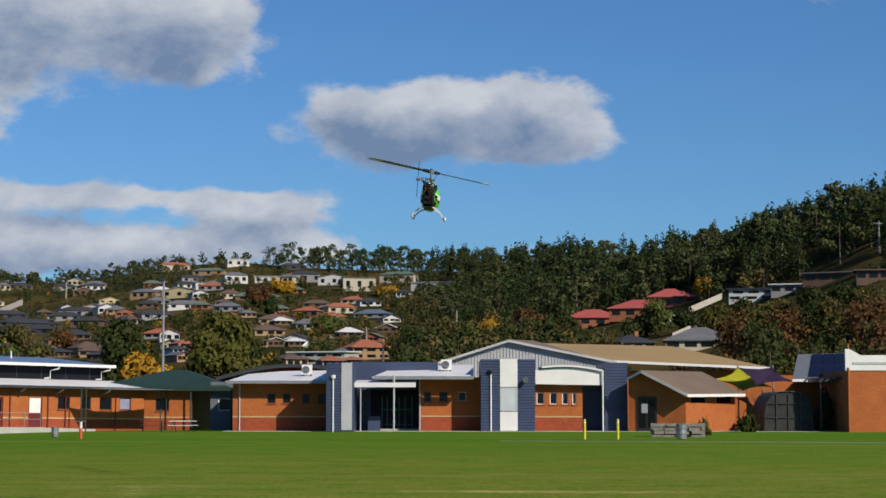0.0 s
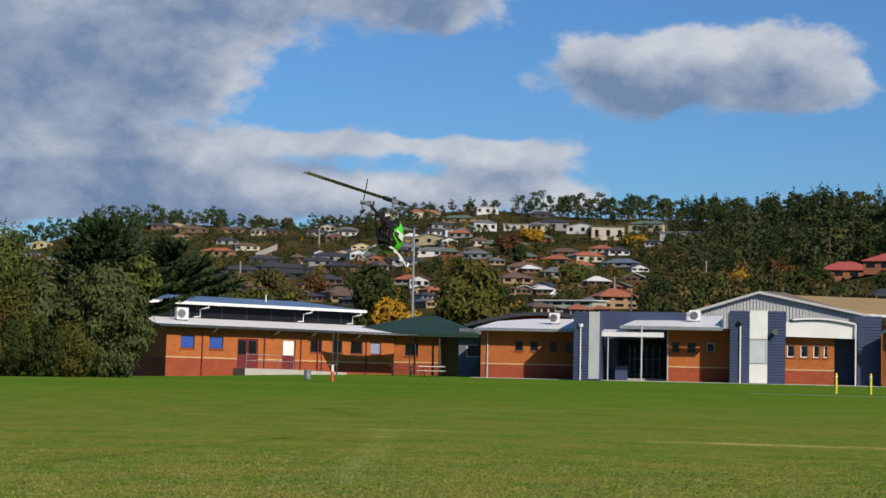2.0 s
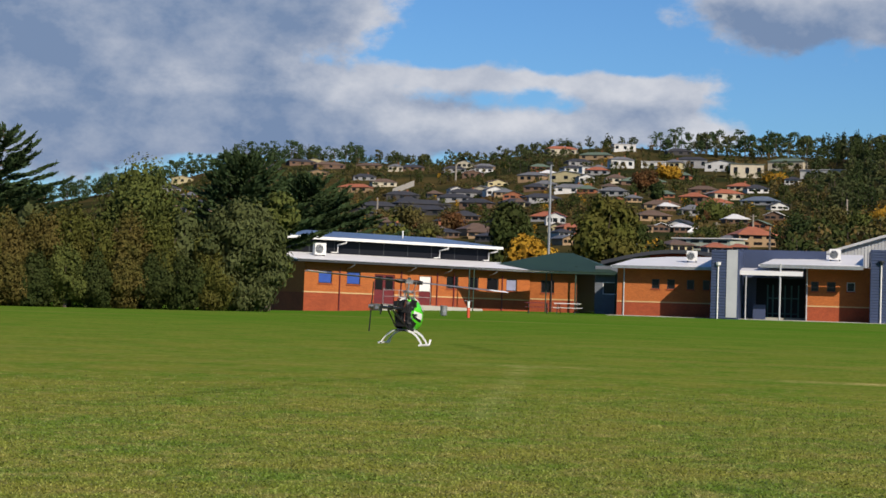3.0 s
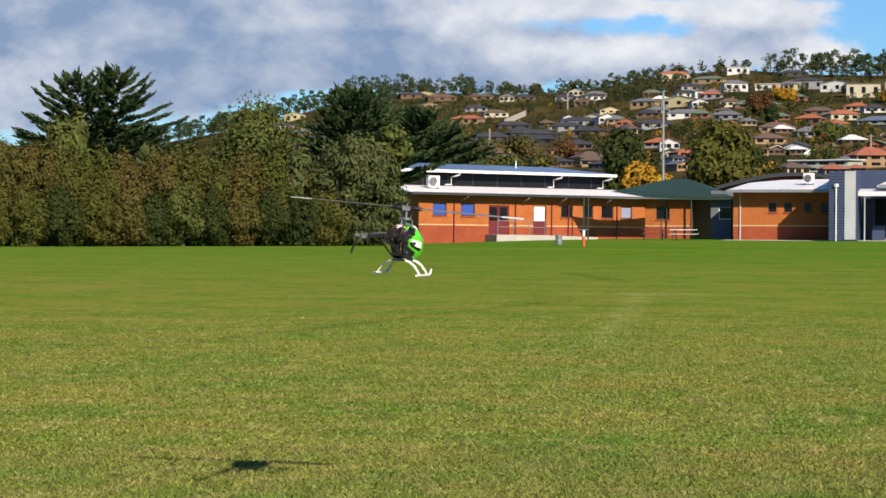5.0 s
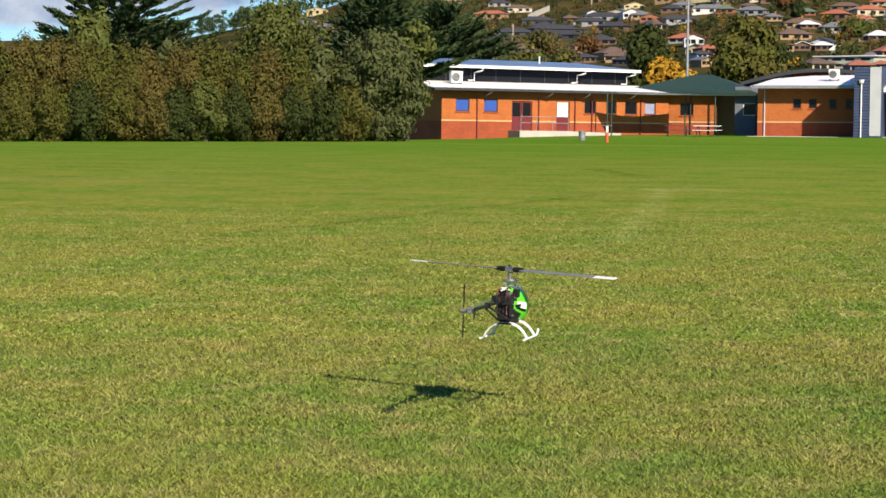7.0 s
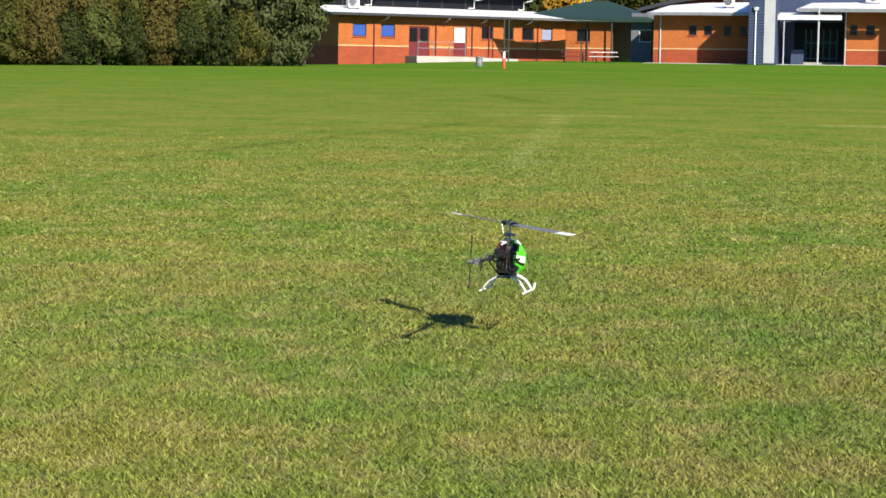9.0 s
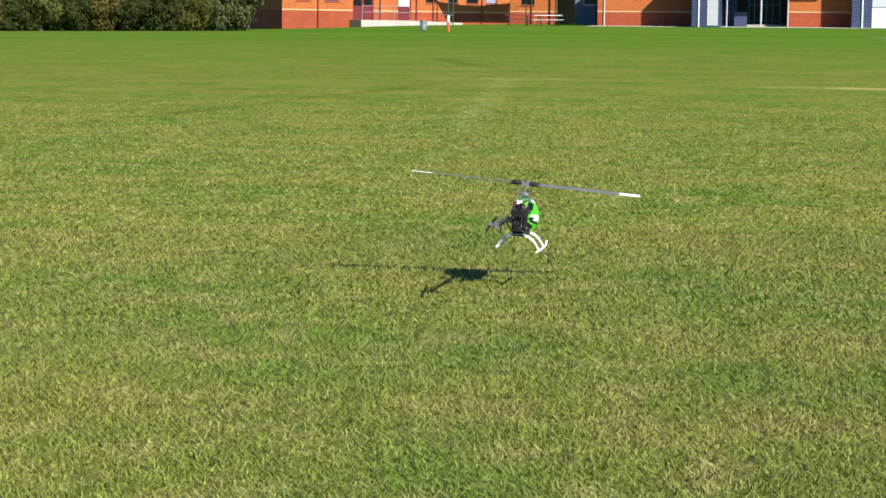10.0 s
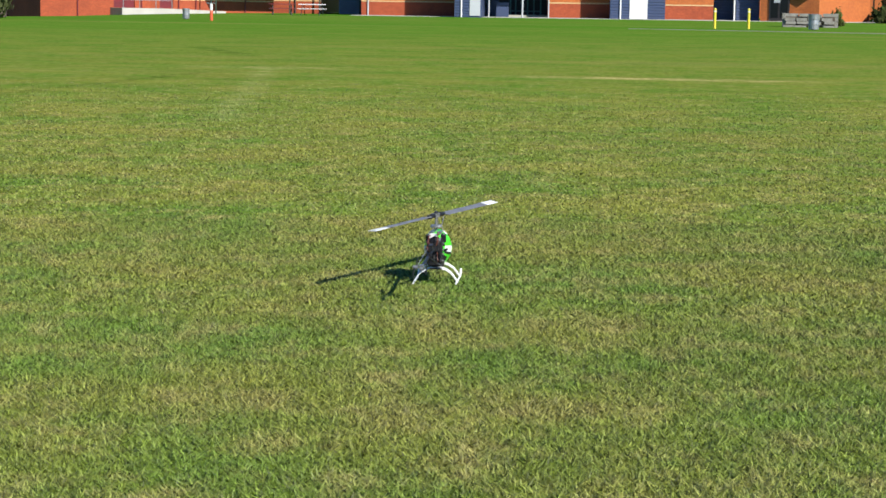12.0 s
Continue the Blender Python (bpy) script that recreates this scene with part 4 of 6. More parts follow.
def shade_sail(name, corners, mat, label):
    """Stretched cloth: a patch with edges drawn in and a sag in the middle."""
    bm = bmesh.new()
    a, b, c, d = (Vector(v) for v in corners)
    n = 8
    grid = []
    for i in range(n + 1):
        row = []
        for j in range(n + 1):
            u, v = i / n, j / n
            u2, v2 = u + 0.12 * math.sin(math.pi * v) * (0.5 - u) * 2, v + 0.12 * math.sin(math.pi * u) * (0.5 - v) * 2
            p = a.lerp(b, u2).lerp(d.lerp(c, u2), v2)
            p.z -= 0.35 * math.sin(math.pi * u) * math.sin(math.pi * v)
            row.append(bm.verts.new(p))
        grid.append(row)
    for i in range(n):
        for j in range(n):
            bm.faces.new((grid[i][j], grid[i + 1][j], grid[i + 1][j + 1], grid[i][j + 1]))
    bmesh.ops.solidify(bm, geom=bm.faces[:], thickness=0.02)
    s = thing(name, label, "shade sail", group="shade sails")
    part("cloth", bm, mat, s, smooth=True)
    for p in corners[1:2]:
        part("mast", tube(bmesh.new(), [(p[0], p[1], -0.2), (p[0], p[1], p[2] + 0.15)], 0.06, 8), "galvanised", s)
    return s


shade_sail("shade_sail", [(19.9, 137, 3.75), (22.1, 139, 4.75), (24.5, 138, 3.2), (22.0, 136.2, 2.9)], "sail_yellow", "bright yellow stretched shade sail")
shade_sail("shade_sail", [(21.5, 136, 4.63), (24.7, 139, 4.72), (25.9, 137, 3.6), (22.5, 134, 3.25)], "sail_purple", "dark purple stretched shade sail")
shade_sail("shade_sail", [(21.79, 139, 2.39), (24.42, 142, 3.05), (24.50, 140, 1.12), (22.97, 136, 1.42)], "sail_orange", "orange shade cloth strip")


def greenhouse():
    """Arched hoops with film and cross rails."""
    g = thing("greenhouse", "grey film greenhouse with arched steel hoops", "greenhouse")
    x0, x1, y0, y1 = 22.65, 26.05, 131.0, 136.0
    zt, xm, hw = 2.82, (x0 + x1) / 2, (x1 - x0) / 2

    def arch(k, n=14):
        a = math.pi * k / n
        return xm - hw * math.copysign(abs(math.cos(a)) ** 0.6, math.cos(a)), (zt) * abs(math.sin(a)) ** 0.6

    pts = [arch(k) for k in range(15)]
    for i in range(4):
        y = y0 + (y1 - y0) * i / 3
        part("hoop", tube(bmesh.new(), [(x, y, z) for x, z in pts], 0.04, 6), "dark_metal", g)
    part("film", prism(bmesh.new(), pts, y0 + 0.06, y1 - 0.06), "net", g, "grey translucent film, darkened in part for shade")
    for k in range(1, 4):
        x = x0 + (x1 - x0) * k / 4
        part("end_bar", boxes((x - 0.03, x + 0.03, y0 - 0.03, y0 + 0.03, 0, zt * 0.93)), "dark_metal", g)
    for z in (zt * 0.35, zt * 0.7):
        part("end_rail", boxes((x0 + 0.1, x1 - 0.1, y0 - 0.035, y0 + 0.035, z - 0.03, z + 0.03)), "dark_metal", g)


greenhouse()


# ---- things on the edge of the oval ----
def bin_drum(x, y, s=1.0, label="dented galvanised rubbish bin on the grass"):
    z = float(ground_z(x, y))
    b = thing("rubbish_bin", label, "bin", pose(x, y, z), "rubbish bins")
    part("drum", tube(bmesh.new(), [(0, 0, 0.03), (0, 0, 0.3 * s), (0, 0, 0.55 * s), (0, 0, 0.8 * s)], [0.26 * s, 0.275 * s, 0.27 * s, 0.29 * s], 16), "galvanised", b)
    for h in (0.28, 0.55, 0.8):
        part("band", tube(bmesh.new(), [(0.285 * s * math.cos(a), 0.285 * s * math.sin(a), h * s) for a in np.linspace(0, 2 * math.pi, 17)], 0.015, 4), "galvanised", b)
    part("foot", tube(bmesh.new(), [(0, 0, -0.05), (0, 0, 0.04)], 0.12, 8), "dark_metal", b)
    return b


bin_drum(-21.68, 104.0, 0.72)
bin_drum(12.5, 97.5, 1.0, "galvanised rubbish bin beside the raised garden bed")


def bollard(x, y):
    b = thing("bollard", "slim yellow painted steel bollard in the grass", "bollard", pose(x, y, 0, 0, 0, 0), "yellow bollards")
    part("post", tube(bmesh.new(), [(0, 0, -0.1), (0, 0, 1.02), (0, 0, 1.06)], [0.07, 0.07, 0.05], 12), "yellow", b)
    part("band", tube(bmesh.new(), [(0, 0, 0.85), (0, 0, 0.92)], 0.072, 12), "white", b)


bollard(7.42, 97.5)
bollard(9.16, 97.5)


def marker_post():
    x, y = -19.46, 100.0
    z = float(ground_z(x, y))
    p = thing("goal_post", "thin dark green pole with an orange and white padded foot", "post", pose(x, y, z))
    part("pole", tube(bmesh.new(), [(0, 0, -0.1), (0, 0, 2.75)], 0.04, 8), "green_post", p)
    part("pad", tube(bmesh.new(), [(0, 0, 0.0), (0, 0, 0.55)], 0.085, 10), "red_pad", p)
    part("pad_top", tube(bmesh.new(), [(0, 0, 0.55), (0, 0, 0.9)], 0.075, 10), "white", p)
    part("cross_bar", tube(bmesh.new(), [(-0.25, 0, 0.93), (0.25, 0, 0.93)], 0.025, 6), "galvanised", p)


marker_post()


def garden_bed():
    """Raised bed of stacked grey sleepers, with a shrub."""
    g = thing("garden_bed", "raised garden bed of weathered grey sleepers", "garden bed", pose(13.46, 107, 0, 0, 0, -8))
    for row in range(4):
        for k in range(4):
            x0 = -1.45 + k * 0.73 + (row % 2) * 0.1 + 0.09 * math.sin(7 * row + 5 * k)
            lift, push = 0.03 * math.sin(3 * row + 4 * k), 0.06 * math.sin(5 * row + 2 * k)
            part("sleeper", boxes((x0, x0 + 0.62 + push, -0.8 + 0.05 * row + push, -0.62 + 0.05 * row + push, 0.21 * row - 0.05 + lift, 0.21 * row + 0.12 + lift)), "stone", g)
        part("end_sleeper", boxes((-1.5, -1.32, -0.6, 0.8, 0.21 * row - 0.05, 0.21 * row + 0.14)), "stone", g)
        part("end_sleeper", boxes((1.42, 1.6, -0.6, 0.8, 0.21 * row - 0.05, 0.21 * row + 0.14)), "stone", g)
    part("soil", boxes((-1.32, 1.42, -0.6, 0.8, 0, 0.6)), "trunk", g)


garden_bed()


def picnic_table(x, y, turn, mat, label):
    z = float(ground_z(x, y))
    t = thing("picnic_table", label, "table", pose(x, y, z, 0, 0, turn), "picnic tables")
    part("tabletop", boxes((-0.9, 0.9, -0.38, 0.38, 0.72, 0.77)), mat, t)
    for s in (-1, 1):
        part("bench", boxes((-0.9, 0.9, s * 0.62 - 0.13, s * 0.62 + 0.13, 0.42, 0.46)), mat, t)
        part("leg", tube(bmesh.new(), [(s * 0.65, -0.6, 0), (s * 0.65, -0.2, 0.7), (s * 0.65, 0.2, 0.7), (s * 0.65, 0.6, 0)], 0.03, 6), "dark_metal", t)
        part("brace", boxes((s * 0.65 - 0.03, s * 0.65 + 0.03, -0.7, 0.7, 0.38, 0.42)), "dark_metal", t)


picnic_table(-20.30, 130, 12, "maroon", "maroon picnic table under the shelter")
picnic_table(-18.17, 130, -5, "white", "white topped picnic table under the shelter")


def paths():
    p = bmesh.new()
    slab(p, [(2.83, 92.5, 0.012), (40, 80.5, 0.012), (40, 82.3, 0.012), (2.83, 93.3, 0.012)], 0.03)
    ob = part("path", p, "path")
    tagged(ob, "narrow pale gravel path across the edge of the oval", "path", kind="structure")
    q = part("pavement", slab(bmesh.new(), [(-15.63, 131.5, 0.02), (28.34, 129.5, 0.02), (28.34, 135, 0.02), (-15.63, 134, 0.02)], 0.05), "concrete")
    tagged(q, "concrete pavement along the school front", "pavement", kind="structure")


paths()


def light_pole():
    x, y = -24.16, 160.0
    z = float(ground_z(x, y))
    p = thing("light_pole", "tall galvanised floodlight pole behind the shelter", "pole", pose(x, y, z))
    h = 12.65 - z
    part("mast", tube(bmesh.new(), [(0, 0, -0.3), (0, 0, h * 0.5), (0, 0, h)], [0.15, 0.12, 0.09], 10), "galvanised", p)
    part("crossarm", tube(bmesh.new(), [(-0.3, 0, h - 0.1), (0.3, 0, h - 0.1)], 0.05, 6), "galvanised", p)
    part("lamp", boxes((-0.35, 0.1, -0.18, 0.18, h, h + 0.22)), "dark_metal", p)


light_pole()

# ---- plants ----
rng = np.random.default_rng(7)
M["leaf_olive"] = leaf_material("olive shrub leaves", (0.0608, 0.0688, 0.0144), (0.072, 0.0656, 0.0152), 0.35)
M["leaf_brown"] = leaf_material("russet olive leaves", (0.084, 0.0656, 0.0184), (0.0672, 0.0656, 0.016), 0.4)
M["leaf_grey"] = leaf_material("grey green leaves", (0.0704, 0.0816, 0.0304), (0.0464, 0.0592, 0.02), 0.5)
M["leaf_dark"] = leaf_material("dark green leaves", (0.0272, 0.04, 0.0104), (0.0368, 0.0448, 0.0128), 0.4)
M["leaf_lime"] = leaf_material("yellow green leaves", (0.078, 0.092, 0.023), (0.058, 0.072, 0.018), 0.5)
M["leaf_gold"] = leaf_material("golden autumn leaves", (0.336, 0.2, 0.02), (0.256, 0.136, 0.016), 0.5)
M["leaf_rust"] = leaf_material("rusty autumn leaves", (0.1, 0.045, 0.018), (0.08, 0.05, 0.02), 0.3)
M["leaf_cypress"] = leaf_material("dark cypress sprays", (0.03, 0.054, 0.022), (0.046, 0.07, 0.026), 0.6)
M["leaf_gum"] = leaf_material("dull gum leaves", (0.0416, 0.0592, 0.0224), (0.064, 0.0672, 0.0256), 0.03)
M["leaf_pine"] = leaf_material("dark pine needles", (0.0224, 0.0368, 0.012), (0.0352, 0.048, 0.0152), 0.03)
M["leaf_mixed"] = leaf_material("garden tree leaves", (0.056, 0.064, 0.02), (0.096, 0.068, 0.024), 0.02)


def leaf_quads(p, out, size, stretch=1.0, loose=0.55):
    """Quads at p, turned roughly to face out, with random lean; stretch lengthens them along their own up."""
    n = len(p)
    nor = out + rng.normal(0, loose, (n, 3))
    nor /= np.linalg.norm(nor, axis=1)[:, None] + 1e-9
    ref = rng.normal(0, 0.55, (n, 3)) + (0, 0, 1.0)
    a = np.cross(nor, ref)
    a /= np.linalg.norm(a, axis=1)[:, None] + 1e-9
    b = np.cross(nor, a)
    s = (size * rng.uniform(0.6, 1.4, n))[:, None]
    a, b = a * s * 0.5, b * s * 0.5 * stretch
    v = np.stack([p - a * 0.6 - b, p + a - b * 0.3, p + a * 0.6 + b, p - a + b * 0.3], 1).reshape(-1, 3)
    return v, np.arange(4 * n).reshape(n, 4)


def blob_points(blobs, n):
    """Points on and just inside a heap of ellipsoids; returns places and outward ways."""
    blobs = np.array(blobs)
    area = blobs[:, 3] * blobs[:, 5]
    which = rng.choice(len(blobs), n, p=area / area.sum())
    d = rng.normal(0, 1, (n, 3))
    d /= np.linalg.norm(d, axis=1)[:, None]
    r = rng.uniform(0.6, 1.03, n)[:, None]
    b = blobs[which]
    return b[:, :3] + d * b[:, 3:] * r, d


def crown_blobs(w, h, z0, count, lump=0.3, plume=1.0):
    """Lumps filling an upright egg of width w, from z0 to h."""
    out = []
    for _ in range(count):
        while True:
            q = rng.uniform(-1, 1, 3)
            if np.linalg.norm(q) < 1:
                break
        q *= 0.8
        mid, half = (z0 + h) / 2, (h - z0) / 2
        taper = 1.0 - 0.25 * max(q[2], 0)
        r = w * lump * rng.uniform(0.6, 1.15)
        tall = plume ** max(0.0, 0.4 + q[2])
        out.append((q[0] * w / 2 * taper, q[1] * w / 2 * taper, mid + q[2] * half * (1 - 0.08 * (tall - 1)), r / math.sqrt(tall), r / math.sqrt(tall), r * tall * rng.uniform(0.7, 1.0)))
    return out


def trunk_mesh(h, r, limbs, spread):
    bm = tube(bmesh.new(), [(0, 0, -0.3), (0.05 * h * 0.1, 0, h * 0.35), (0, 0.02 * h, h * 0.7)], [r, r * 0.7, r * 0.25], 8)
    for k in range(limbs):
        a = 2 * math.pi * k / limbs + rng.uniform(0, 0.6)
        z = h * rng.uniform(0.2, 0.5)
        tube(bm, [(0, 0, z), (math.cos(a) * spread * 0.5, math.sin(a) * spread * 0.5, z + h * 0.15), (math.cos(a) * spread, math.sin(a) * spread, z + h * 0.32)], [r * 0.5, r * 0.3, r * 0.1], 6)
    return bm


def broadleaf(x, y, h, w, mat, label, n=3500, leaf=0.2, low=0.05, count=26, name="tree", group="", lump=0.3):
    z = float(ground_z(x, y))
    h = h - z
    t = thing(name, label, "tree" if name == "tree" else "shrub", pose(x, y, z, 0, 0, rng.uniform(0, 360)), group)
    part("trunk", trunk_mesh(h, 0.05 + 0.02 * h, 5, w * 0.3), "trunk", t)
    blobs = crown_blobs(w, h * 0.97, h * low, count, lump * (0.8 if name == "shrub" else 1.0), 1.9 if name == "shrub" and mat != "leaf_grey" else 1.0)
    p, d = blob_points(blobs, n)
    p[:, 2] = np.maximum(p[:, 2], 0.05)
    shoot = rng.random(len(p)) < (0.14 if name == "shrub" else 0.05)
    p[:, 2] += shoot * rng.uniform(0.05, 0.4, len(p)) * (p[:, 2] > h * 0.45)
    v, f = leaf_quads(p, d, leaf, 2.4 if name == "shrub" else 1.7, 0.3 if name == "shrub" else 0.45)
    # the shaded inside of the crown is leaf too
    q, e = blob_points([(*b[:3], b[3] * 0.66, b[4] * 0.66, b[5] * 0.66) for b in blobs], max(60, n // 6))
    q[:, 2] = np.maximum(q[:, 2], 0.15)
    v2, f2 = leaf_quads(q, e, leaf * 2.6)
    cloud_mesh("crown", np.concatenate([v, v2]), np.concatenate([f, f2 + len(v)]), mat, t)
    return t


def conifer(x, y, h, w, mat, label, limbs=110, bare=0.1, tops=1, rise=0.14, leaf=0.15):
    """Spreading cypress: limbs sweep out and lift at the tip; twigs fan from each and end in points."""
    z = float(ground_z(x, y))
    h = h - z
    t = thing("tree", label, "tree", pose(x, y, z))
    part("trunk", trunk_mesh(h, 0.03 * h, 0, 0), "trunk", t)
    bark = bmesh.new()
    pts, ways = [], []
    for k in range(limbs):
        u = bare + (1 - bare) * ((k + rng.random()) / limbs) ** 0.85
        a = k * 2.4 + rng.uniform(-0.4, 0.4)
        full = 1.0 if u < 0.4 else max(0.0, 1 - (u - 0.4) / 0.6) ** 0.85
        reach = w * 0.5 * full * rng.uniform(0.55, 1.12) + 0.5
        side = 1 if k % 2 else -1
        root = np.array([side * w * 0.12 * u if tops == 2 else 0.0, 0.0, h * u * (0.93 if side > 0 else 0.9)])
        flat = np.array([math.cos(a), math.sin(a), 0.0])
        steep = rise + 1.3 * max(0.0, u - 0.65)

        def at(s):
            return root + flat * reach * s + np.array([0, 0, reach * (0.08 * s + steep * s ** 2.2)])

        if k % 3 == 0:
            tube(bark, [at(0.0), at(0.4), at(0.75)], [0.06, 0.04, 0.02], 5)
        twigs = int(7 + 5 * reach)
        for j in range(twigs):
            s0 = 0.12 + 0.85 * (j + rng.random()) / twigs
            p0 = at(s0)
            fwd = at(min(1.0, s0 + 0.05)) - at(s0 - 0.05)
            fwd /= np.linalg.norm(fwd)
            out = np.cross(fwd, (0, 0, 1.0)) * (1 if j % 2 else -1)
            way = fwd * 1.0 + out * rng.uniform(0.1, 0.8) + np.array([0, 0, rng.uniform(-0.05, 0.3)])
            way /= np.linalg.norm(way)
            long = (0.45 + 0.2 * reach * (1.05 - s0)) * rng.uniform(0.6, 1.25)
            m = int(6 + long * 9)
            q = np.linspace(0, 1, m)[:, None]
            pts.append(p0 + way * long * q + rng.normal(0, 0.07, (m, 3)) * (1.1 - q))
            ways.append(np.tile(way, (m, 1)))
    part("limbs", bark, "trunk", t)
    p, d = np.concatenate(pts), np.concatenate(ways)
    n = len(p)
    along = d + rng.normal(0, 0.28, (n, 3))
    along /= np.linalg.norm(along, axis=1)[:, None]
    side = np.cross(along, rng.normal(0, 1, (n, 3)))
    side /= np.linalg.norm(side, axis=1)[:, None]
    s = (leaf * rng.uniform(0.7, 1.3, n))[:, None]
    v = np.stack([p - along * s, p + side * s * 0.4, p + along * s * 1.5, p - side * s * 0.4], 1).reshape(-1, 3)
    cloud_mesh("crown", v, np.arange(4 * n).reshape(n, 4), mat, t)
    return t


HEDGE = "boundary shrubs"
# boundary planting beside the oval: tall rear trees, then the dense front
conifer(-51.5, 106.0, 11.2, 11.5, "leaf_cypress", "spreading dark green cypress above the boundary planting", 130, 0.3, 2)
conifer(-34.5, 106.0, 9.6, 10.5, "leaf_cypress", "dark green cypress behind the boundary planting", 110, 0.35)
conifer(-43.9, 152.0, 11.2, 17.0, "leaf_cypress", "broad dark cypress beside the classroom wing", 130, 0.1, 1, 0.14, 0.2)
broadleaf(-39.1, 101.0, 8.4, 5.4, "leaf_lime", "tall yellow green tree with pale stems", 15000, 0.12, 0.1, 60)
broadleaf(-32.2, 104.0, 7.4, 3.0, "leaf_lime", "narrow yellow green tree", 4500, 0.17, 0.2, 20)
broadleaf(-44.8, 98.0, 6.7, 3.0, "leaf_grey", "pale green shrub in the boundary planting", 5000, 0.17, 0.1, 22, "shrub", HEDGE)
broadleaf(-48.8, 97.0, 7.5, 3.8, "leaf_lime", "olive green shrub in the boundary planting", 6000, 0.17, 0.1, 24, "shrub", HEDGE)
broadleaf(-35.2, 99.0, 5.5, 4.0, "leaf_grey", "grey green shrub in the boundary planting", 7000, 0.17, 0.05, 26, "shrub", HEDGE)


broadleaf(-51.0, 87.2, 6.1, 3.1, "leaf_dark", "dark green evergreen shrub in the boundary planting", 15000, 0.075, -0.1, 84, "shrub", HEDGE)
broadleaf(-49.8, 88.0, 5.9, 3.1, "leaf_olive", "olive green shrub in the boundary planting", 15000, 0.075, -0.1, 84, "shrub", HEDGE)
broadleaf(-48.4, 88.9, 6.3, 3.1, "leaf_brown", "russet brown and olive shrub in the boundary planting", 15000, 0.075, -0.1, 84, "shrub", HEDGE)
broadleaf(-47.1, 89.8, 6.5, 3.1, "leaf_brown", "russet brown and olive shrub in the boundary planting", 15000, 0.075, -0.1, 84, "shrub", HEDGE)
broadleaf(-45.8, 90.7, 5.7, 3.1, "leaf_olive", "olive green shrub in the boundary planting", 15000, 0.075, -0.1, 84, "shrub", HEDGE)
broadleaf(-44.4, 91.6, 5.5, 3.1, "leaf_olive", "olive green shrub in the boundary planting", 15000, 0.075, -0.1, 84, "shrub", HEDGE)
broadleaf(-43.1, 92.4, 5.3, 3.1, "leaf_brown", "russet brown and olive shrub in the boundary planting", 15000, 0.075, -0.1, 84, "shrub", HEDGE)
broadleaf(-41.7, 93.3, 5.8, 3.1, "leaf_brown", "russet brown and olive shrub in the boundary planting", 15000, 0.075, -0.1, 84, "shrub", HEDGE)
broadleaf(-40.4, 94.1, 5.9, 3.1, "leaf_olive", "olive green shrub in the boundary planting", 15000, 0.075, -0.1, 84, "shrub", HEDGE)
broadleaf(-39.0, 94.9, 5.4, 3.1, "leaf_olive", "olive green shrub in the boundary planting", 15000, 0.075, -0.1, 84, "shrub", HEDGE)
broadleaf(-37.7, 95.7, 5.5, 3.1, "leaf_brown", "russet brown and olive shrub in the boundary planting", 15000, 0.075, -0.1, 84, "shrub", HEDGE)
broadleaf(-36.2, 96.6, 5.1, 3.1, "leaf_olive", "olive green shrub in the boundary planting", 15000, 0.075, -0.1, 84, "shrub", HEDGE)
broadleaf(-49.7, 86.1, 3.5, 2.5, "leaf_dark", "dark green evergreen shrub in the boundary planting", 11000, 0.07, -0.1, 60, "shrub", HEDGE)
broadleaf(-48.4, 87.0, 3.3, 2.5, "leaf_olive", "olive green shrub in the boundary planting", 11000, 0.07, -0.1, 60, "shrub", HEDGE)
broadleaf(-46.9, 87.9, 3.5, 2.5, "leaf_olive", "olive green shrub in the boundary planting", 11000, 0.07, -0.1, 60, "shrub", HEDGE)
broadleaf(-45.4, 88.9, 2.9, 2.5, "leaf_dark", "dark green evergreen shrub in the boundary planting", 11000, 0.07, -0.1, 60, "shrub", HEDGE)
broadleaf(-43.9, 89.9, 3.2, 2.5, "leaf_olive", "olive green shrub in the boundary planting", 11000, 0.07, -0.1, 60, "shrub", HEDGE)
broadleaf(-42.4, 90.9, 2.8, 2.5, "leaf_brown", "russet brown and olive shrub in the boundary planting", 11000, 0.07, -0.1, 60, "shrub", HEDGE)
broadleaf(-41.2, 91.7, 2.6, 2.5, "leaf_dark", "dark green evergreen shrub in the boundary planting", 11000, 0.07, -0.1, 60, "shrub", HEDGE)
broadleaf(-39.9, 92.5, 3.3, 2.5, "leaf_lime", "pale yellow green shrub in the boundary planting", 11000, 0.07, -0.1, 60, "shrub", HEDGE)
broadleaf(-38.6, 93.3, 2.8, 2.5, "leaf_dark", "dark green evergreen shrub in the boundary planting", 11000, 0.07, -0.1, 60, "shrub", HEDGE)
broadleaf(-37.3, 94.2, 3.0, 2.5, "leaf_brown", "russet brown and olive shrub in the boundary planting", 11000, 0.07, -0.1, 60, "shrub", HEDGE)
broadleaf(-35.9, 95.0, 2.9, 2.5, "leaf_dark", "dark green evergreen shrub in the boundary planting", 11000, 0.07, -0.1, 60, "shrub", HEDGE)
broadleaf(-34.5, 95.9, 3.1, 2.5, "leaf_dark", "dark green evergreen shrub in the boundary planting", 11000, 0.07, -0.1, 60, "shrub", HEDGE)
broadleaf(-33.1, 96.7, 2.8, 2.5, "leaf_olive", "olive green shrub in the boundary planting", 11000, 0.07, -0.1, 60, "shrub", HEDGE)
broadleaf(-32.2, 98.8, 6.7, 5.2, "leaf_grey", "large rounded grey green shrub at the end of the planting", 30000, 0.105, -0.08, 110, "shrub", HEDGE, 0.24)
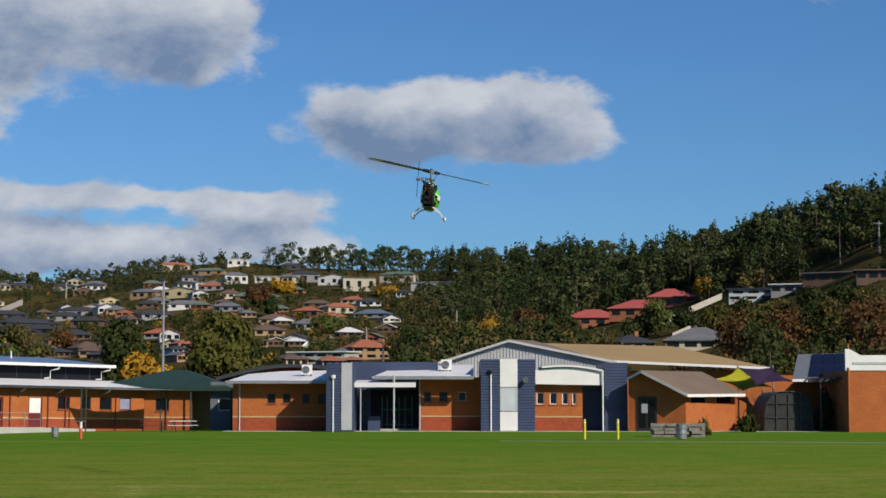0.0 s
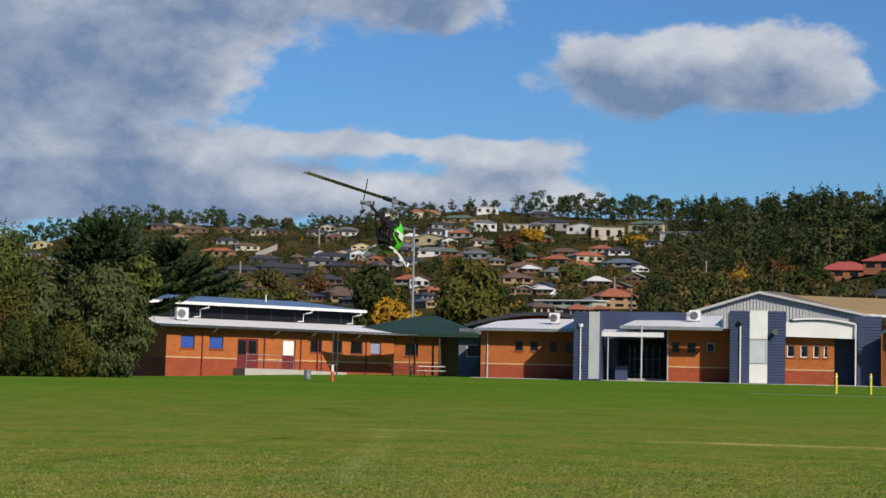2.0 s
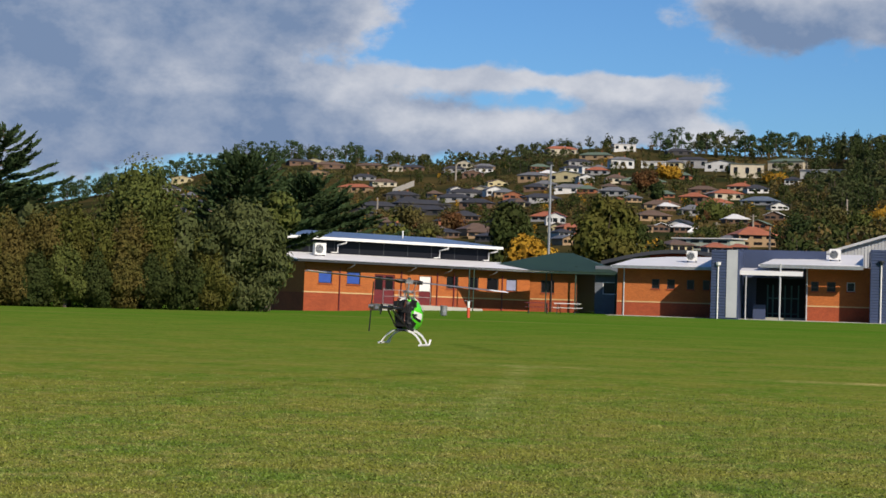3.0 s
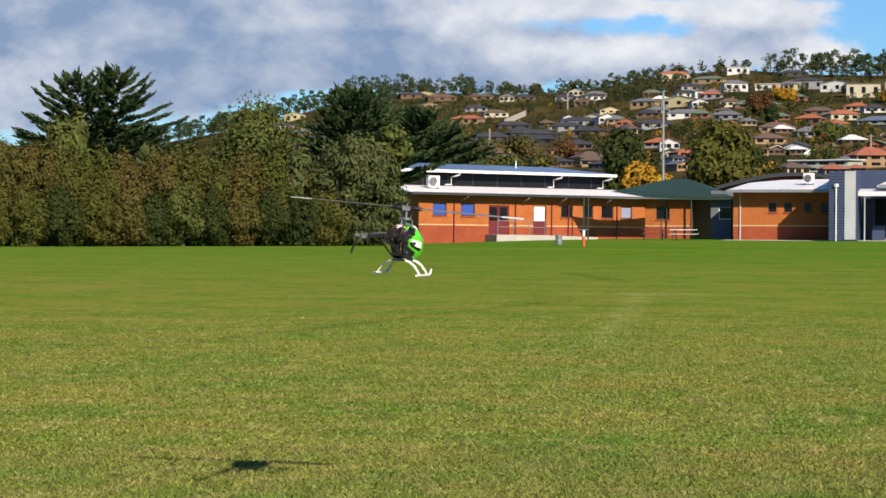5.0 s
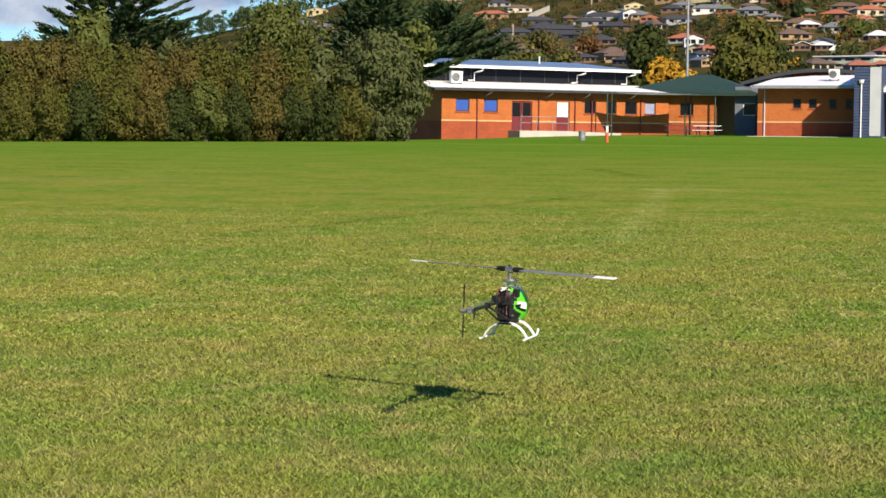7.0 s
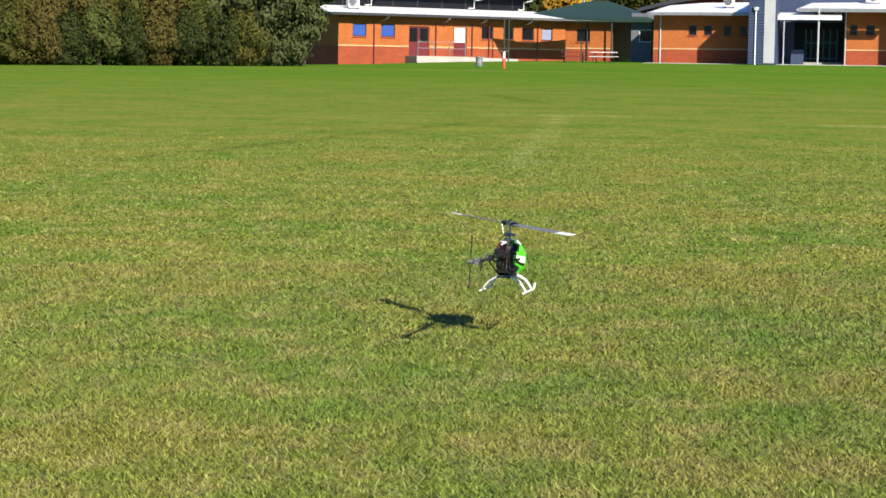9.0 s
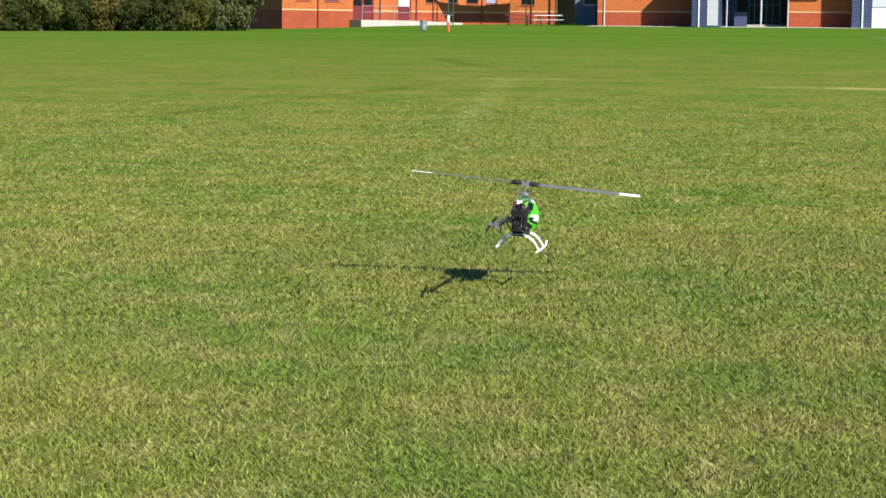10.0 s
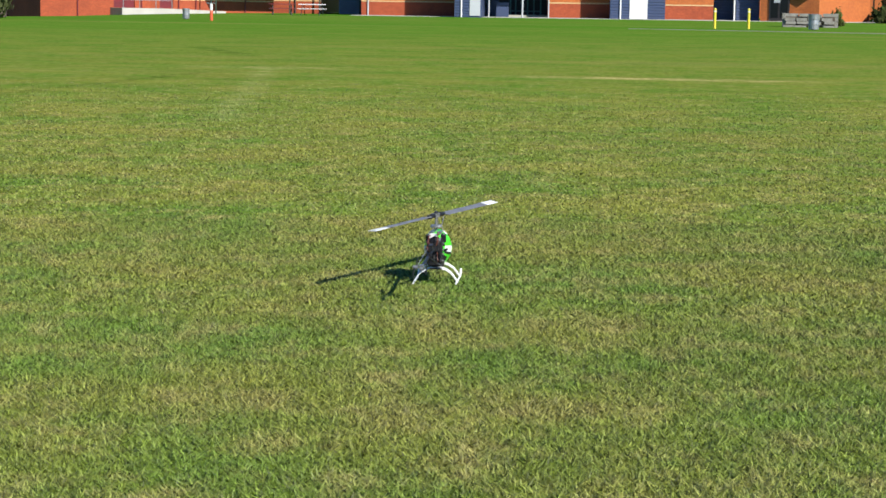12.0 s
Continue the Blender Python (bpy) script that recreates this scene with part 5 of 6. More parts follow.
broadleaf(-33.5, 97.8, 4.7, 3.0, "leaf_olive", "olive green shrub in the boundary planting", 10000, 0.1, -0.08, 40, "shrub", HEDGE)
# behind the school
broadleaf(-40.3, 168.0, 8.0, 7.5, "leaf_olive", "low olive tree behind the classroom wing", 4200, 0.28, 0.1, 28)
broadleaf(-37.9, 172.0, 7.6, 4.0, "leaf_olive", "low olive tree behind the classroom wing", 1500, 0.32, 0.1, 16)
broadleaf(-30.3, 176.0, 10.7, 4.6, "leaf_dark", "tall dark green tree behind the shelter", 4600, 0.26, 0.05, 28)
broadleaf(-27.0, 168.0, 7.3, 5.0, "leaf_gold", "golden autumn tree behind the shelter", 2400, 0.3, 0.1, 24)
broadleaf(-20.5, 170.0, 11.3, 6.2, "leaf_olive", "large dark olive green autumn tree behind the shelter", 7000, 0.28, 0.05, 40)
broadleaf(15.2, 108.0, 1.0, 0.9, "leaf_lime", "small bright shrub beside the raised garden bed", 500, 0.09, 0.0, 10, "shrub")
broadleaf(21.1, 129.0, 0.9, 1.9, "leaf_dark", "low dark shrub beside the greenhouse", 700, 0.12, 0.0, 12, "shrub")
broadleaf(27.2, 132.0, 2.9, 1.8, "leaf_dark", "dark shrub beside the brick block", 900, 0.14, 0.0, 12, "shrub")

HILL_LABEL = {"leaf_rust": "rust coloured autumn tree on the hillside", "leaf_gold": "golden autumn tree on the hillside", "leaf_pine": "dark pine tree on the hillside", "leaf_mixed": "green garden tree on the hillside", "leaf_lime": "yellow green garden tree on the hillside", "leaf_dark": "dark green garden tree on the hillside", "leaf_brown": "russet brown tree on the hillside", "leaf_olive": "olive green tree on the hillside"}


def hill_tree(az, el, tall, wide, mat):
    """A garden tree on the slope; its height and width in thousandths of its distance."""
    p, d = on_hill(az, el)
    broadleaf(p.x, p.y, p.z + tall * d / 1000, wide * d / 1000, mat, HILL_LABEL[mat], 1900, 0.0007 * d + 0.05, 0.0, 26)


hill_tree(2.55, 2.15, 18.3, 18.3, "leaf_rust")
hill_tree(1.50, 1.94, 13.7, 15.3, "leaf_gold")
hill_tree(1.07, 2.15, 9.2, 12.2, "leaf_gold")
hill_tree(-1.12, 1.46, 18.3, 24.4, "leaf_pine")
hill_tree(-0.07, 1.63, 22.9, 21.4, "leaf_mixed")
hill_tree(0.80, 1.77, 15.3, 15.3, "leaf_lime")
hill_tree(3.77, 2.15, 13.7, 18.3, "leaf_dark")
hill_tree(6.54, 2.23, 19.8, 21.4, "leaf_lime")
hill_tree(5.94, 2.14, 12.2, 15.3, "leaf_dark")
hill_tree(8.02, 3.34, 13.7, 10.7, "leaf_gold")
hill_tree(8.93, 1.44, 27.5, 24.4, "leaf_rust")
hill_tree(9.78, 1.43, 30.5, 27.5, "leaf_brown")
hill_tree(10.63, 1.60, 27.5, 27.5, "leaf_rust")
hill_tree(11.31, 1.77, 24.4, 24.4, "leaf_dark")
hill_tree(11.98, 1.94, 27.5, 24.4, "leaf_brown")
hill_tree(12.81, 1.67, 30.5, 27.5, "leaf_rust")
hill_tree(13.31, 2.10, 21.4, 18.3, "leaf_rust")
hill_tree(11.32, 2.80, 16.8, 18.3, "leaf_dark")
hill_tree(12.33, 2.79, 18.3, 18.3, "leaf_dark")
hill_tree(12.75, 3.21, 6.7, 7.9, "leaf_gold")
hill_tree(12.00, 3.22, 6.1, 7.3, "leaf_gold")
hill_tree(10.31, 2.55, 13.7, 15.3, "leaf_brown")
hill_tree(9.29, 2.64, 12.2, 15.3, "leaf_dark")
hill_tree(8.43, 2.30, 15.3, 18.3, "leaf_olive")
hill_tree(7.58, 2.39, 12.2, 15.3, "leaf_dark")
hill_tree(-3.90, 1.59, 6.1, 18.3, "leaf_lime")
hill_tree(-5.81, 1.45, 12.2, 12.2, "leaf_dark")
hill_tree(-6.76, 1.96, 18.3, 18.3, "leaf_mixed")
hill_tree(-3.56, 2.32, 8.5, 21.4, "leaf_lime")
hill_tree(-5.30, 2.84, 12.2, 7.9, "leaf_pine")
hill_tree(-5.65, 3.10, 12.2, 15.3, "leaf_rust")
hill_tree(-4.96, 3.54, 7.3, 12.2, "leaf_gold")
hill_tree(-1.73, 3.46, 4.3, 15.3, "leaf_gold")
hill_tree(-12.27, 1.42, 9.2, 18.3, "leaf_mixed")
hill_tree(-11.61, 1.77, 11.0, 15.3, "leaf_rust")
hill_tree(-13.03, 1.76, 12.2, 18.3, "leaf_mixed")
hill_tree(13.47, 1.42, 24.4, 18.3, "leaf_rust")



# ---- houses on the hillside ----
HOUSE = {k: material("house " + k, c, c2, scale=0.6, rough=0.85, fine=0.15) for k, c, c2 in (
    ("cream", (0.396, 0.353, 0.266), (0.346, 0.31, 0.23)), ("white", (0.475, 0.475, 0.461), (0.403, 0.403, 0.396)), ("brown", (0.115, 0.0648, 0.0396), (0.0864, 0.0504, 0.0324)), ("tan", (0.259, 0.173, 0.0936), (0.216, 0.144, 0.0792)),
    ("brick", (0.245, 0.0864, 0.0396), (0.202, 0.072, 0.0324)), ("grey", (0.216, 0.216, 0.216), (0.173, 0.173, 0.18)), ("dark", (0.036, 0.0324, 0.0324), (0.0252, 0.0252, 0.0274)), ("yellow", (0.374, 0.324, 0.18), (0.331, 0.281, 0.158)), ("pale_green", (0.302, 0.331, 0.274), (0.259, 0.288, 0.238)))}
TILE = {k: material("roof " + k, c, c2, scale=0.5, rough=0.7, fine=0.2) for k, c, c2 in (
    ("terracotta", (0.288, 0.0936, 0.0432), (0.23, 0.072, 0.036)), ("red", (0.302, 0.0612, 0.054), (0.259, 0.0504, 0.0432)), ("grey", (0.115, 0.119, 0.13), (0.0864, 0.09, 0.0972)), ("dark", (0.0288, 0.0302, 0.036), (0.0216, 0.0216, 0.0259)),
    ("green", (0.0864, 0.122, 0.0864), (0.072, 0.101, 0.072)), ("white", (0.518, 0.518, 0.518), (0.446, 0.446, 0.454)), ("brown", (0.101, 0.0648, 0.0432), (0.0792, 0.0504, 0.036)), ("blue", (0.0864, 0.115, 0.158), (0.072, 0.0936, 0.13)))}
PLAIN = {"cream": "cream rendered", "white": "white", "brown": "brown brick", "tan": "tan brick", "brick": "red brick", "grey": "grey", "dark": "dark coloured", "yellow": "yellow rendered", "pale_green": "pale green"}


CLEAR = []


def house(az, el, wide, tall, wall, roof, style="hip", turn=None, deep=9.0, windows=3, storeys=1):
    """A house that stands where az, el meet the slope; width and wall height in thousandths of its distance."""
    p, d = on_hill(az, el)
    CLEAR.append((az, el, math.degrees(wide / 2000), math.degrees(tall / 1000) * 1.6, d))
    w, h = wide * d / 1000, max(1.9, tall * d / 1000)
    turn = rng.uniform(-22, 22) if turn is None else turn
    t = thing("house", PLAIN[wall] + " house with a " + roof + " roof on the hillside", "house", pose(p.x, p.y, p.z, 0, 0, -az + turn), "hillside houses")
    x = w / 2
    bm = boxes((-x, x, 0, deep, -0.9, h))
    if style == "gable":
        prism_gable(bm, -x, x, 0, deep, h, 0.28 * min(w, deep) * 0.7)
    part("wall", bm, HOUSE[wall], t)
    o, rise = 0.55, (0.3 if style != "flat" else 0.03) * min(w, deep) * 0.75
    bm = bmesh.new()
    if style == "gable":
        for s in (-1, 1):
            slab(bm, [(s * (x + o), -o, h - 0.1), (s * (x + o), deep + o, h - 0.1), (0, deep + o, h + 0.196 * min(w, deep) + 0.15), (0, -o, h + 0.196 * min(w, deep) + 0.15)], 0.15)
    elif style == "flat":
        slab(bm, [(-x - o, -o, h + 0.25), (x + o, -o, h + 0.25), (x + o, deep + o, h + 0.55), (-x - o, deep + o, h + 0.55)], 0.25)
    else:
        i = min(x * 0.8, deep / 2)
        low = [bm.verts.new(c) for c in ((-x - o, -o, h), (x + o, -o, h), (x + o, deep + o, h), (-x - o, deep + o, h))]
        under = [bm.verts.new((v.co.x, v.co.y, h - 0.18)) for v in low]
        a, b = bm.verts.new((-x + i, deep / 2, h + rise)), bm.verts.new((x - i, deep / 2, h + rise))
        for f in ((low[0], low[1], b, a), (low[1], low[2], b), (low[2], low[3], a, b), (low[3], low[0], a), (under[3], under[2], under[1], under[0])):
            bm.faces.new(f)
        for k in range(4):
            bm.faces.new((low[k], under[k], under[(k + 1) % 4], low[(k + 1) % 4]))
        bmesh.ops.recalc_face_normals(bm, faces=bm.faces)
    part("roof", bm, TILE[roof], t)
    for s in range(storeys):
        z0 = h * s / storeys + 0.32 * h / storeys
        for k in range(windows):
            cx = -x + w * (k + 0.5 + rng.uniform(-0.12, 0.12)) / windows
            ww = min(1.1, w / windows * 0.36)
            part("window", boxes((cx - ww, cx + ww, -0.05, 0.02, z0, z0 + 0.45 * h / storeys)), "glass", t)
    if style == "hip" and rng.random() < 0.35:
        part("chimney", boxes((x * 0.3, x * 0.3 + 0.8, deep * 0.5, deep * 0.5 + 0.7, h, h + rise + 0.8)), HOUSE["brick"], t)
    return t


def prism_gable(bm, x0, x1, y0, y1, z, rise):
    for y in (y0, y1):
        v = [bm.verts.new(c) for c in ((x0, y, z), (x1, y, z), ((x0 + x1) / 2, y, z + rise))]
        bm.faces.new(v if y == y0 else v[::-1])


house(-8.22, 4.20, 16.8, 3.4, "cream", "terracotta", "hip")
house(-7.25, 4.08, 17.1, 2.7, "tan", "green", "hip")
house(-6.32, 4.36, 12.2, 3.7, "white", "white", "flat")
house(-6.38, 3.84, 12.8, 4.6, "white", "grey", "hip")
house(-5.45, 3.85, 12.8, 3.7, "white", "white", "flat")
house(-4.27, 3.89, 16.5, 4.6, "grey", "dark", "hip")
house(-4.88, 3.85, 8.5, 3.7, "yellow", "grey", "hip")
house(-3.39, 3.80, 17.1, 4.6, "white", "grey", "gable")
house(-2.59, 3.62, 17.7, 7.3, "cream", "green", "flat")
house(-1.44, 3.85, 19.5, 5.2, "cream", "green", "hip")
house(-0.39, 3.69, 22.6, 3.7, "white", "white", "flat")
house(-4.62, 4.27, 14.0, 2.4, "dark", "dark", "hip")
house(-8.10, 3.38, 20.1, 4.3, "yellow", "white", "gable")
house(-9.23, 3.35, 14.0, 3.7, "tan", "grey", "hip")
house(-7.28, 3.66, 12.2, 3.4, "white", "grey", "flat")
house(-7.66, 3.86, 14.0, 2.7, "grey", "dark", "hip")
house(-6.55, 3.37, 11.0, 3.1, "cream", "brown", "hip")
house(-5.72, 3.32, 24.4, 2.4, "brown", "green", "hip")
house(-10.28, 2.87, 9.8, 3.7, "white", "grey", "gable")
house(-11.16, 2.80, 20.1, 3.1, "grey", "dark", "hip")
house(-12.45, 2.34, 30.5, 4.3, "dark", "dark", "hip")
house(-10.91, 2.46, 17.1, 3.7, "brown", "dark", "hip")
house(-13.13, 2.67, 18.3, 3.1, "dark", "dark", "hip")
house(-4.26, 2.81, 13.4, 3.7, "brown", "terracotta", "hip")
house(-3.11, 2.93, 15.9, 3.7, "cream", "terracotta", "hip")
house(-3.46, 2.67, 15.9, 3.1, "brick", "terracotta", "hip")
house(-2.24, 2.80, 18.9, 2.4, "grey", "blue", "hip")
house(-5.13, 2.58, 19.5, 3.1, "tan", "brown", "hip")
house(-5.33, 2.23, 17.1, 3.4, "tan", "brown", "hip")
house(-4.15, 2.43, 13.4, 3.4, "grey", "grey", "hip")
house(-2.24, 3.16, 11.6, 2.7, "white", "dark", "hip")
house(-2.83, 3.23, 12.2, 2.4, "cream", "terracotta", "hip")
house(-3.91, 3.11, 15.3, 2.4, "brown", "brown", "hip")
house(-8.39, 2.04, 10.4, 4.9, "white", "red", "gable")
house(-7.84, 1.75, 9.8, 4.3, "brick", "terracotta", "hip")
house(-10.68, 1.57, 14.0, 3.1, "tan", "brown", "hip")
house(-8.75, 2.73, 18.3, 2.7, "grey", "dark", "hip")
house(-7.89, 3.03, 20.1, 3.1, "white", "grey", "hip")
house(-9.60, 2.55, 15.3, 2.7, "dark", "dark", "hip")
house(-6.69, 2.97, 15.3, 3.1, "grey", "grey", "hip")
house(-6.86, 2.57, 12.2, 2.7, "brown", "brown", "hip")
house(-5.73, 1.88, 12.2, 3.7, "tan", "brown", "flat")
house(-11.78, 1.90, 13.4, 3.1, "brown", "dark", "hip")
house(-9.93, 1.91, 15.3, 3.1, "grey", "dark", "hip")
house(-9.06, 3.07, 12.2, 2.4, "brown", "dark", "hip")
house(-15.38, 3.57, 15.9, 2.4, "brown", "brown", "hip")
house(-14.24, 3.60, 14.0, 2.1, "tan", "brown", "hip")
house(-14.68, 2.86, 17.1, 3.1, "tan", "terracotta", "hip")
house(-13.71, 3.07, 13.4, 2.7, "cream", "brown", "hip")
house(-14.33, 3.25, 12.2, 2.1, "grey", "dark", "hip")
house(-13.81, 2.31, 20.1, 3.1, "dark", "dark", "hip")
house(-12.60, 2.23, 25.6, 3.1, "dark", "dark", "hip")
house(-11.12, 2.08, 13.4, 3.1, "brown", "dark", "hip")
house(-10.17, 2.91, 13.4, 2.7, "white", "grey", "gable")
house(-11.55, 3.58, 12.2, 2.1, "grey", "dark", "hip")
house(-12.85, 3.59, 12.2, 2.1, "brown", "dark", "hip")
house(-16.25, 3.65, 15.3, 2.1, "brown", "dark", "hip")
house(-17.30, 3.48, 12.2, 1.8, "dark", "dark", "hip")
house(-10.69, 1.66, 15.9, 3.1, "tan", "brown", "hip")
house(-11.55, 2.66, 18.3, 2.7, "grey", "dark", "hip")
house(-3.90, 1.38, 31.7, 6.1, "pale_green", "white", "flat", deep=11.0, windows=4, storeys=2)
house(-2.22, 1.52, 20.1, 6.7, "tan", "terracotta", "hip", deep=11.0, windows=3, storeys=2)
house(4.64, 2.53, 29.3, 4.9, "brick", "red", "hip", deep=11.0, windows=4, storeys=1)
house(6.06, 2.78, 32.9, 5.5, "brick", "red", "hip", deep=11.0, windows=4, storeys=1)
house(7.07, 3.12, 25.0, 5.5, "brick", "red", "hip", deep=11.0, windows=4, storeys=1)
house(7.91, 1.79, 36.6, 3.7, "cream", "grey", "hip", deep=11.0, windows=4, storeys=1)
house(9.72, 3.29, 32.9, 6.1, "white", "dark", "flat", deep=11.0, windows=4, storeys=2)
house(10.58, 3.49, 18.3, 3.7, "grey", "white", "flat", deep=11.0, windows=3, storeys=1)
house(11.85, 3.82, 30.5, 2.1, "brown", "grey", "flat", deep=11.0, windows=4, storeys=1)
house(13.31, 3.85, 24.4, 3.1, "brown", "brown", "flat", deep=11.0, windows=4, storeys=1)
house(6.02, 1.76, 18.3, 2.4, "grey", "dark", "hip", deep=11.0, windows=3, storeys=1)


def scattered_houses():
    """The rest of the suburb, filling the slope between the larger houses."""
    walls, roofs = list(HOUSE), list(TILE)
    for k in range(95):
        az, el = rng.uniform(-20.5, -1.0), 1.15 + 2.6 * rng.random()
        # low left slope: its shade is put into dark wall and roof colours
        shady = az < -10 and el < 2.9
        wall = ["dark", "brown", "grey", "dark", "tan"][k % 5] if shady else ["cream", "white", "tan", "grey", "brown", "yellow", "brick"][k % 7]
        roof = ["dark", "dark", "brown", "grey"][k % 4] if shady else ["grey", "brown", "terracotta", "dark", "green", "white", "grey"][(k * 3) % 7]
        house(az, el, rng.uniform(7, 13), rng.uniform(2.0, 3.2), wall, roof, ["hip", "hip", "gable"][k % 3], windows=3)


scattered_houses()
part_cap = thing("roof_turret", "white roof turret on the long pale house", "turret", Matrix.Translation(on_hill(-4.11, 1.80)[0]))
part("cap", slab(bmesh.new(), [(-2.6, 4, 1.6), (2.6, 4, 1.6), (1.2, 6, 2.9), (-1.2, 6, 2.9)], 0.3), "white", part_cap)
part("drum", boxes((-2.2, 2.2, 4.2, 8, -3, 1.4)), HOUSE["pale_green"], part_cap)


def utility_pole(az, el, tall, arm=True):
    p, d = on_hill(az, el)
    h = tall * d / 1000
    t = thing("utility_pole", "weathered timber utility pole on the hillside", "pole", Matrix.Translation(p), "utility poles")
    part("mast", tube(bmesh.new(), [(0, 0, -1), (0, 0, h)], [0.0005 * d + 0.06, 0.0004 * d + 0.03], 7), "pole_wood", t)
    if arm:
        part("crossarm", boxes((-1.1, 1.1, -0.06, 0.06, h - 0.7, h - 0.5)), "pole_wood", t)


utility_pole(10.41, 3.97, 18.3, False)
utility_pole(10.91, 4.07, 16.5, False)
utility_pole(13.30, 4.65, 17.7)
utility_pole(3.89, 2.81, 8.5, False)
utility_pole(1.12, 1.87, 6.7)
utility_pole(4.77, 1.90, 7.3)
utility_pole(0.42, 2.12, 15.9, False)
utility_pole(-2.37, 2.06, 7.9)
utility_pole(-3.47, 1.77, 8.5)
utility_pole(-1.85, 1.45, 12.2, False)
utility_pole(-13.92, 2.10, 11.0, False)
utility_pole(-11.52, 3.23, 10.4, False)
utility_pole(8.98, 3.85, 7.3, False)


def retaining_wall(az0, el0, az1, el1, tall, name="fence", label="long pale timber fence stepping up the hillside"):
    """Panels up the slope between two places; the trees before it stay low."""
    f = thing(name, label, "fence")
    for k in range(6):
        u = (k + 0.5) / 6
        CLEAR.append((az0 + (az1 - az0) * u, el0 + (el1 - el0) * u, abs(az1 - az0) / 10, math.degrees(tall / 1000), on_hill(az0 + (az1 - az0) * u, el0 + (el1 - el0) * u)[1]))
    n = 12
    pts = [on_hill(az0 + (az1 - az0) * k / n, el0 + (el1 - el0) * k / n) for k in range(n + 1)]
    for (a, d), (b, _) in zip(pts, pts[1:]):
        h = tall * d / 1000
        part("panel", slab(bmesh.new(), [(a.x, a.y, a.z + h), (b.x, b.y, b.z + h), (b.x, b.y + 0.15, b.z + h), (a.x, a.y + 0.15, a.z + h)], h + 0.8), "concrete", f)


retaining_wall(6.89, 2.62, 8.58, 3.34, 3.4)
retaining_wall(7.06, 2.14, 7.92, 2.51, 3.1)
retaining_wall(-13.46, 2.84, -12.80, 3.12, 3.1)


# ---- woods: crowns past counting ----
def template(kind):
    """One far crown: places and outward ways of its clumps, about one metre high."""
    if kind == "pine":
        b = [(rng.normal(0, 0.05), rng.normal(0, 0.05), 0.18 + 0.8 * u, 0.26 * (1.08 - u) + 0.03, 0.26 * (1.08 - u) + 0.03, 0.1) for u in np.linspace(0.05, 1, 13)]
        b += [(0.2 * math.cos(k * 2.4) * (1 - k / 14), 0.2 * math.sin(k * 2.4) * (1 - k / 14), 0.2 + 0.05 * k, 0.12, 0.12, 0.06) for k in range(14)]
        return blob_points(b, 470)
    if kind == "gum":
        b = []
        for k in range(14):
            a, u = rng.uniform(0, 6.28), rng.uniform(0.25, 0.93)
            r = 0.34 * math.sin(math.pi * min(u, 0.9)) + 0.05
            b.append((r * math.cos(a), r * math.sin(a), u, rng.uniform(0.1, 0.19), rng.uniform(0.1, 0.19), rng.uniform(0.06, 0.11)))
        return blob_points(b, 340)
    b = crown_blobs(0.85, 1.0, 0.05, 16, 0.24)
    return blob_points(b, 120)


def wood(name, label, kind, mat, spots, leaf):
    """Many trees in one mesh: spots as x, y, z, height, width."""
    forms = [template(kind) for _ in range(6)]
    vs, fs, n0 = [], [], 0
    tv = []
    for x, y, z, h, w in spots:
        p, d = forms[int(rng.integers(6))]
        a = rng.uniform(0, 6.28)
        c, s = math.cos(a), math.sin(a)
        q = np.stack([(p[:, 0] * c - p[:, 1] * s) * w, (p[:, 0] * s + p[:, 1] * c) * w, p[:, 2] * h], 1) + (x, y, z)
        dd = np.stack([d[:, 0] * c - d[:, 1] * s, d[:, 0] * s + d[:, 1] * c, d[:, 2]], 1)
        v, f = leaf_quads(q, dd, leaf * h, 1.0, 0.3)
        vs.append(v), fs.append(f + n0)
        n0 += len(v)
        # stem as a thin four-sided post
        r = 0.018 * h
        ring = np.array([(r, 0), (0, r), (-r, 0), (0, -r)])
        tv.append(np.concatenate([np.concatenate([ring, np.full((4, 1), -1.0)], 1), np.concatenate([ring * 0.4, np.full((4, 1), h * 0.8)], 1)]) + (x, y, z))
    ob = cloud_mesh(name, np.concatenate(vs), np.concatenate(fs), mat)
    tagged(ob, label, "trees", kind="stuff")
    tf = np.array([(k, (k + 1) % 4, 4 + (k + 1) % 4, 4 + k) for k in range(4)])
    stems = cloud_mesh("stems", np.concatenate(tv), np.concatenate([tf + 8 * i for i in range(len(tv))]), "trunk", ob)
    stems["kind"] = "stuff"
    return ob


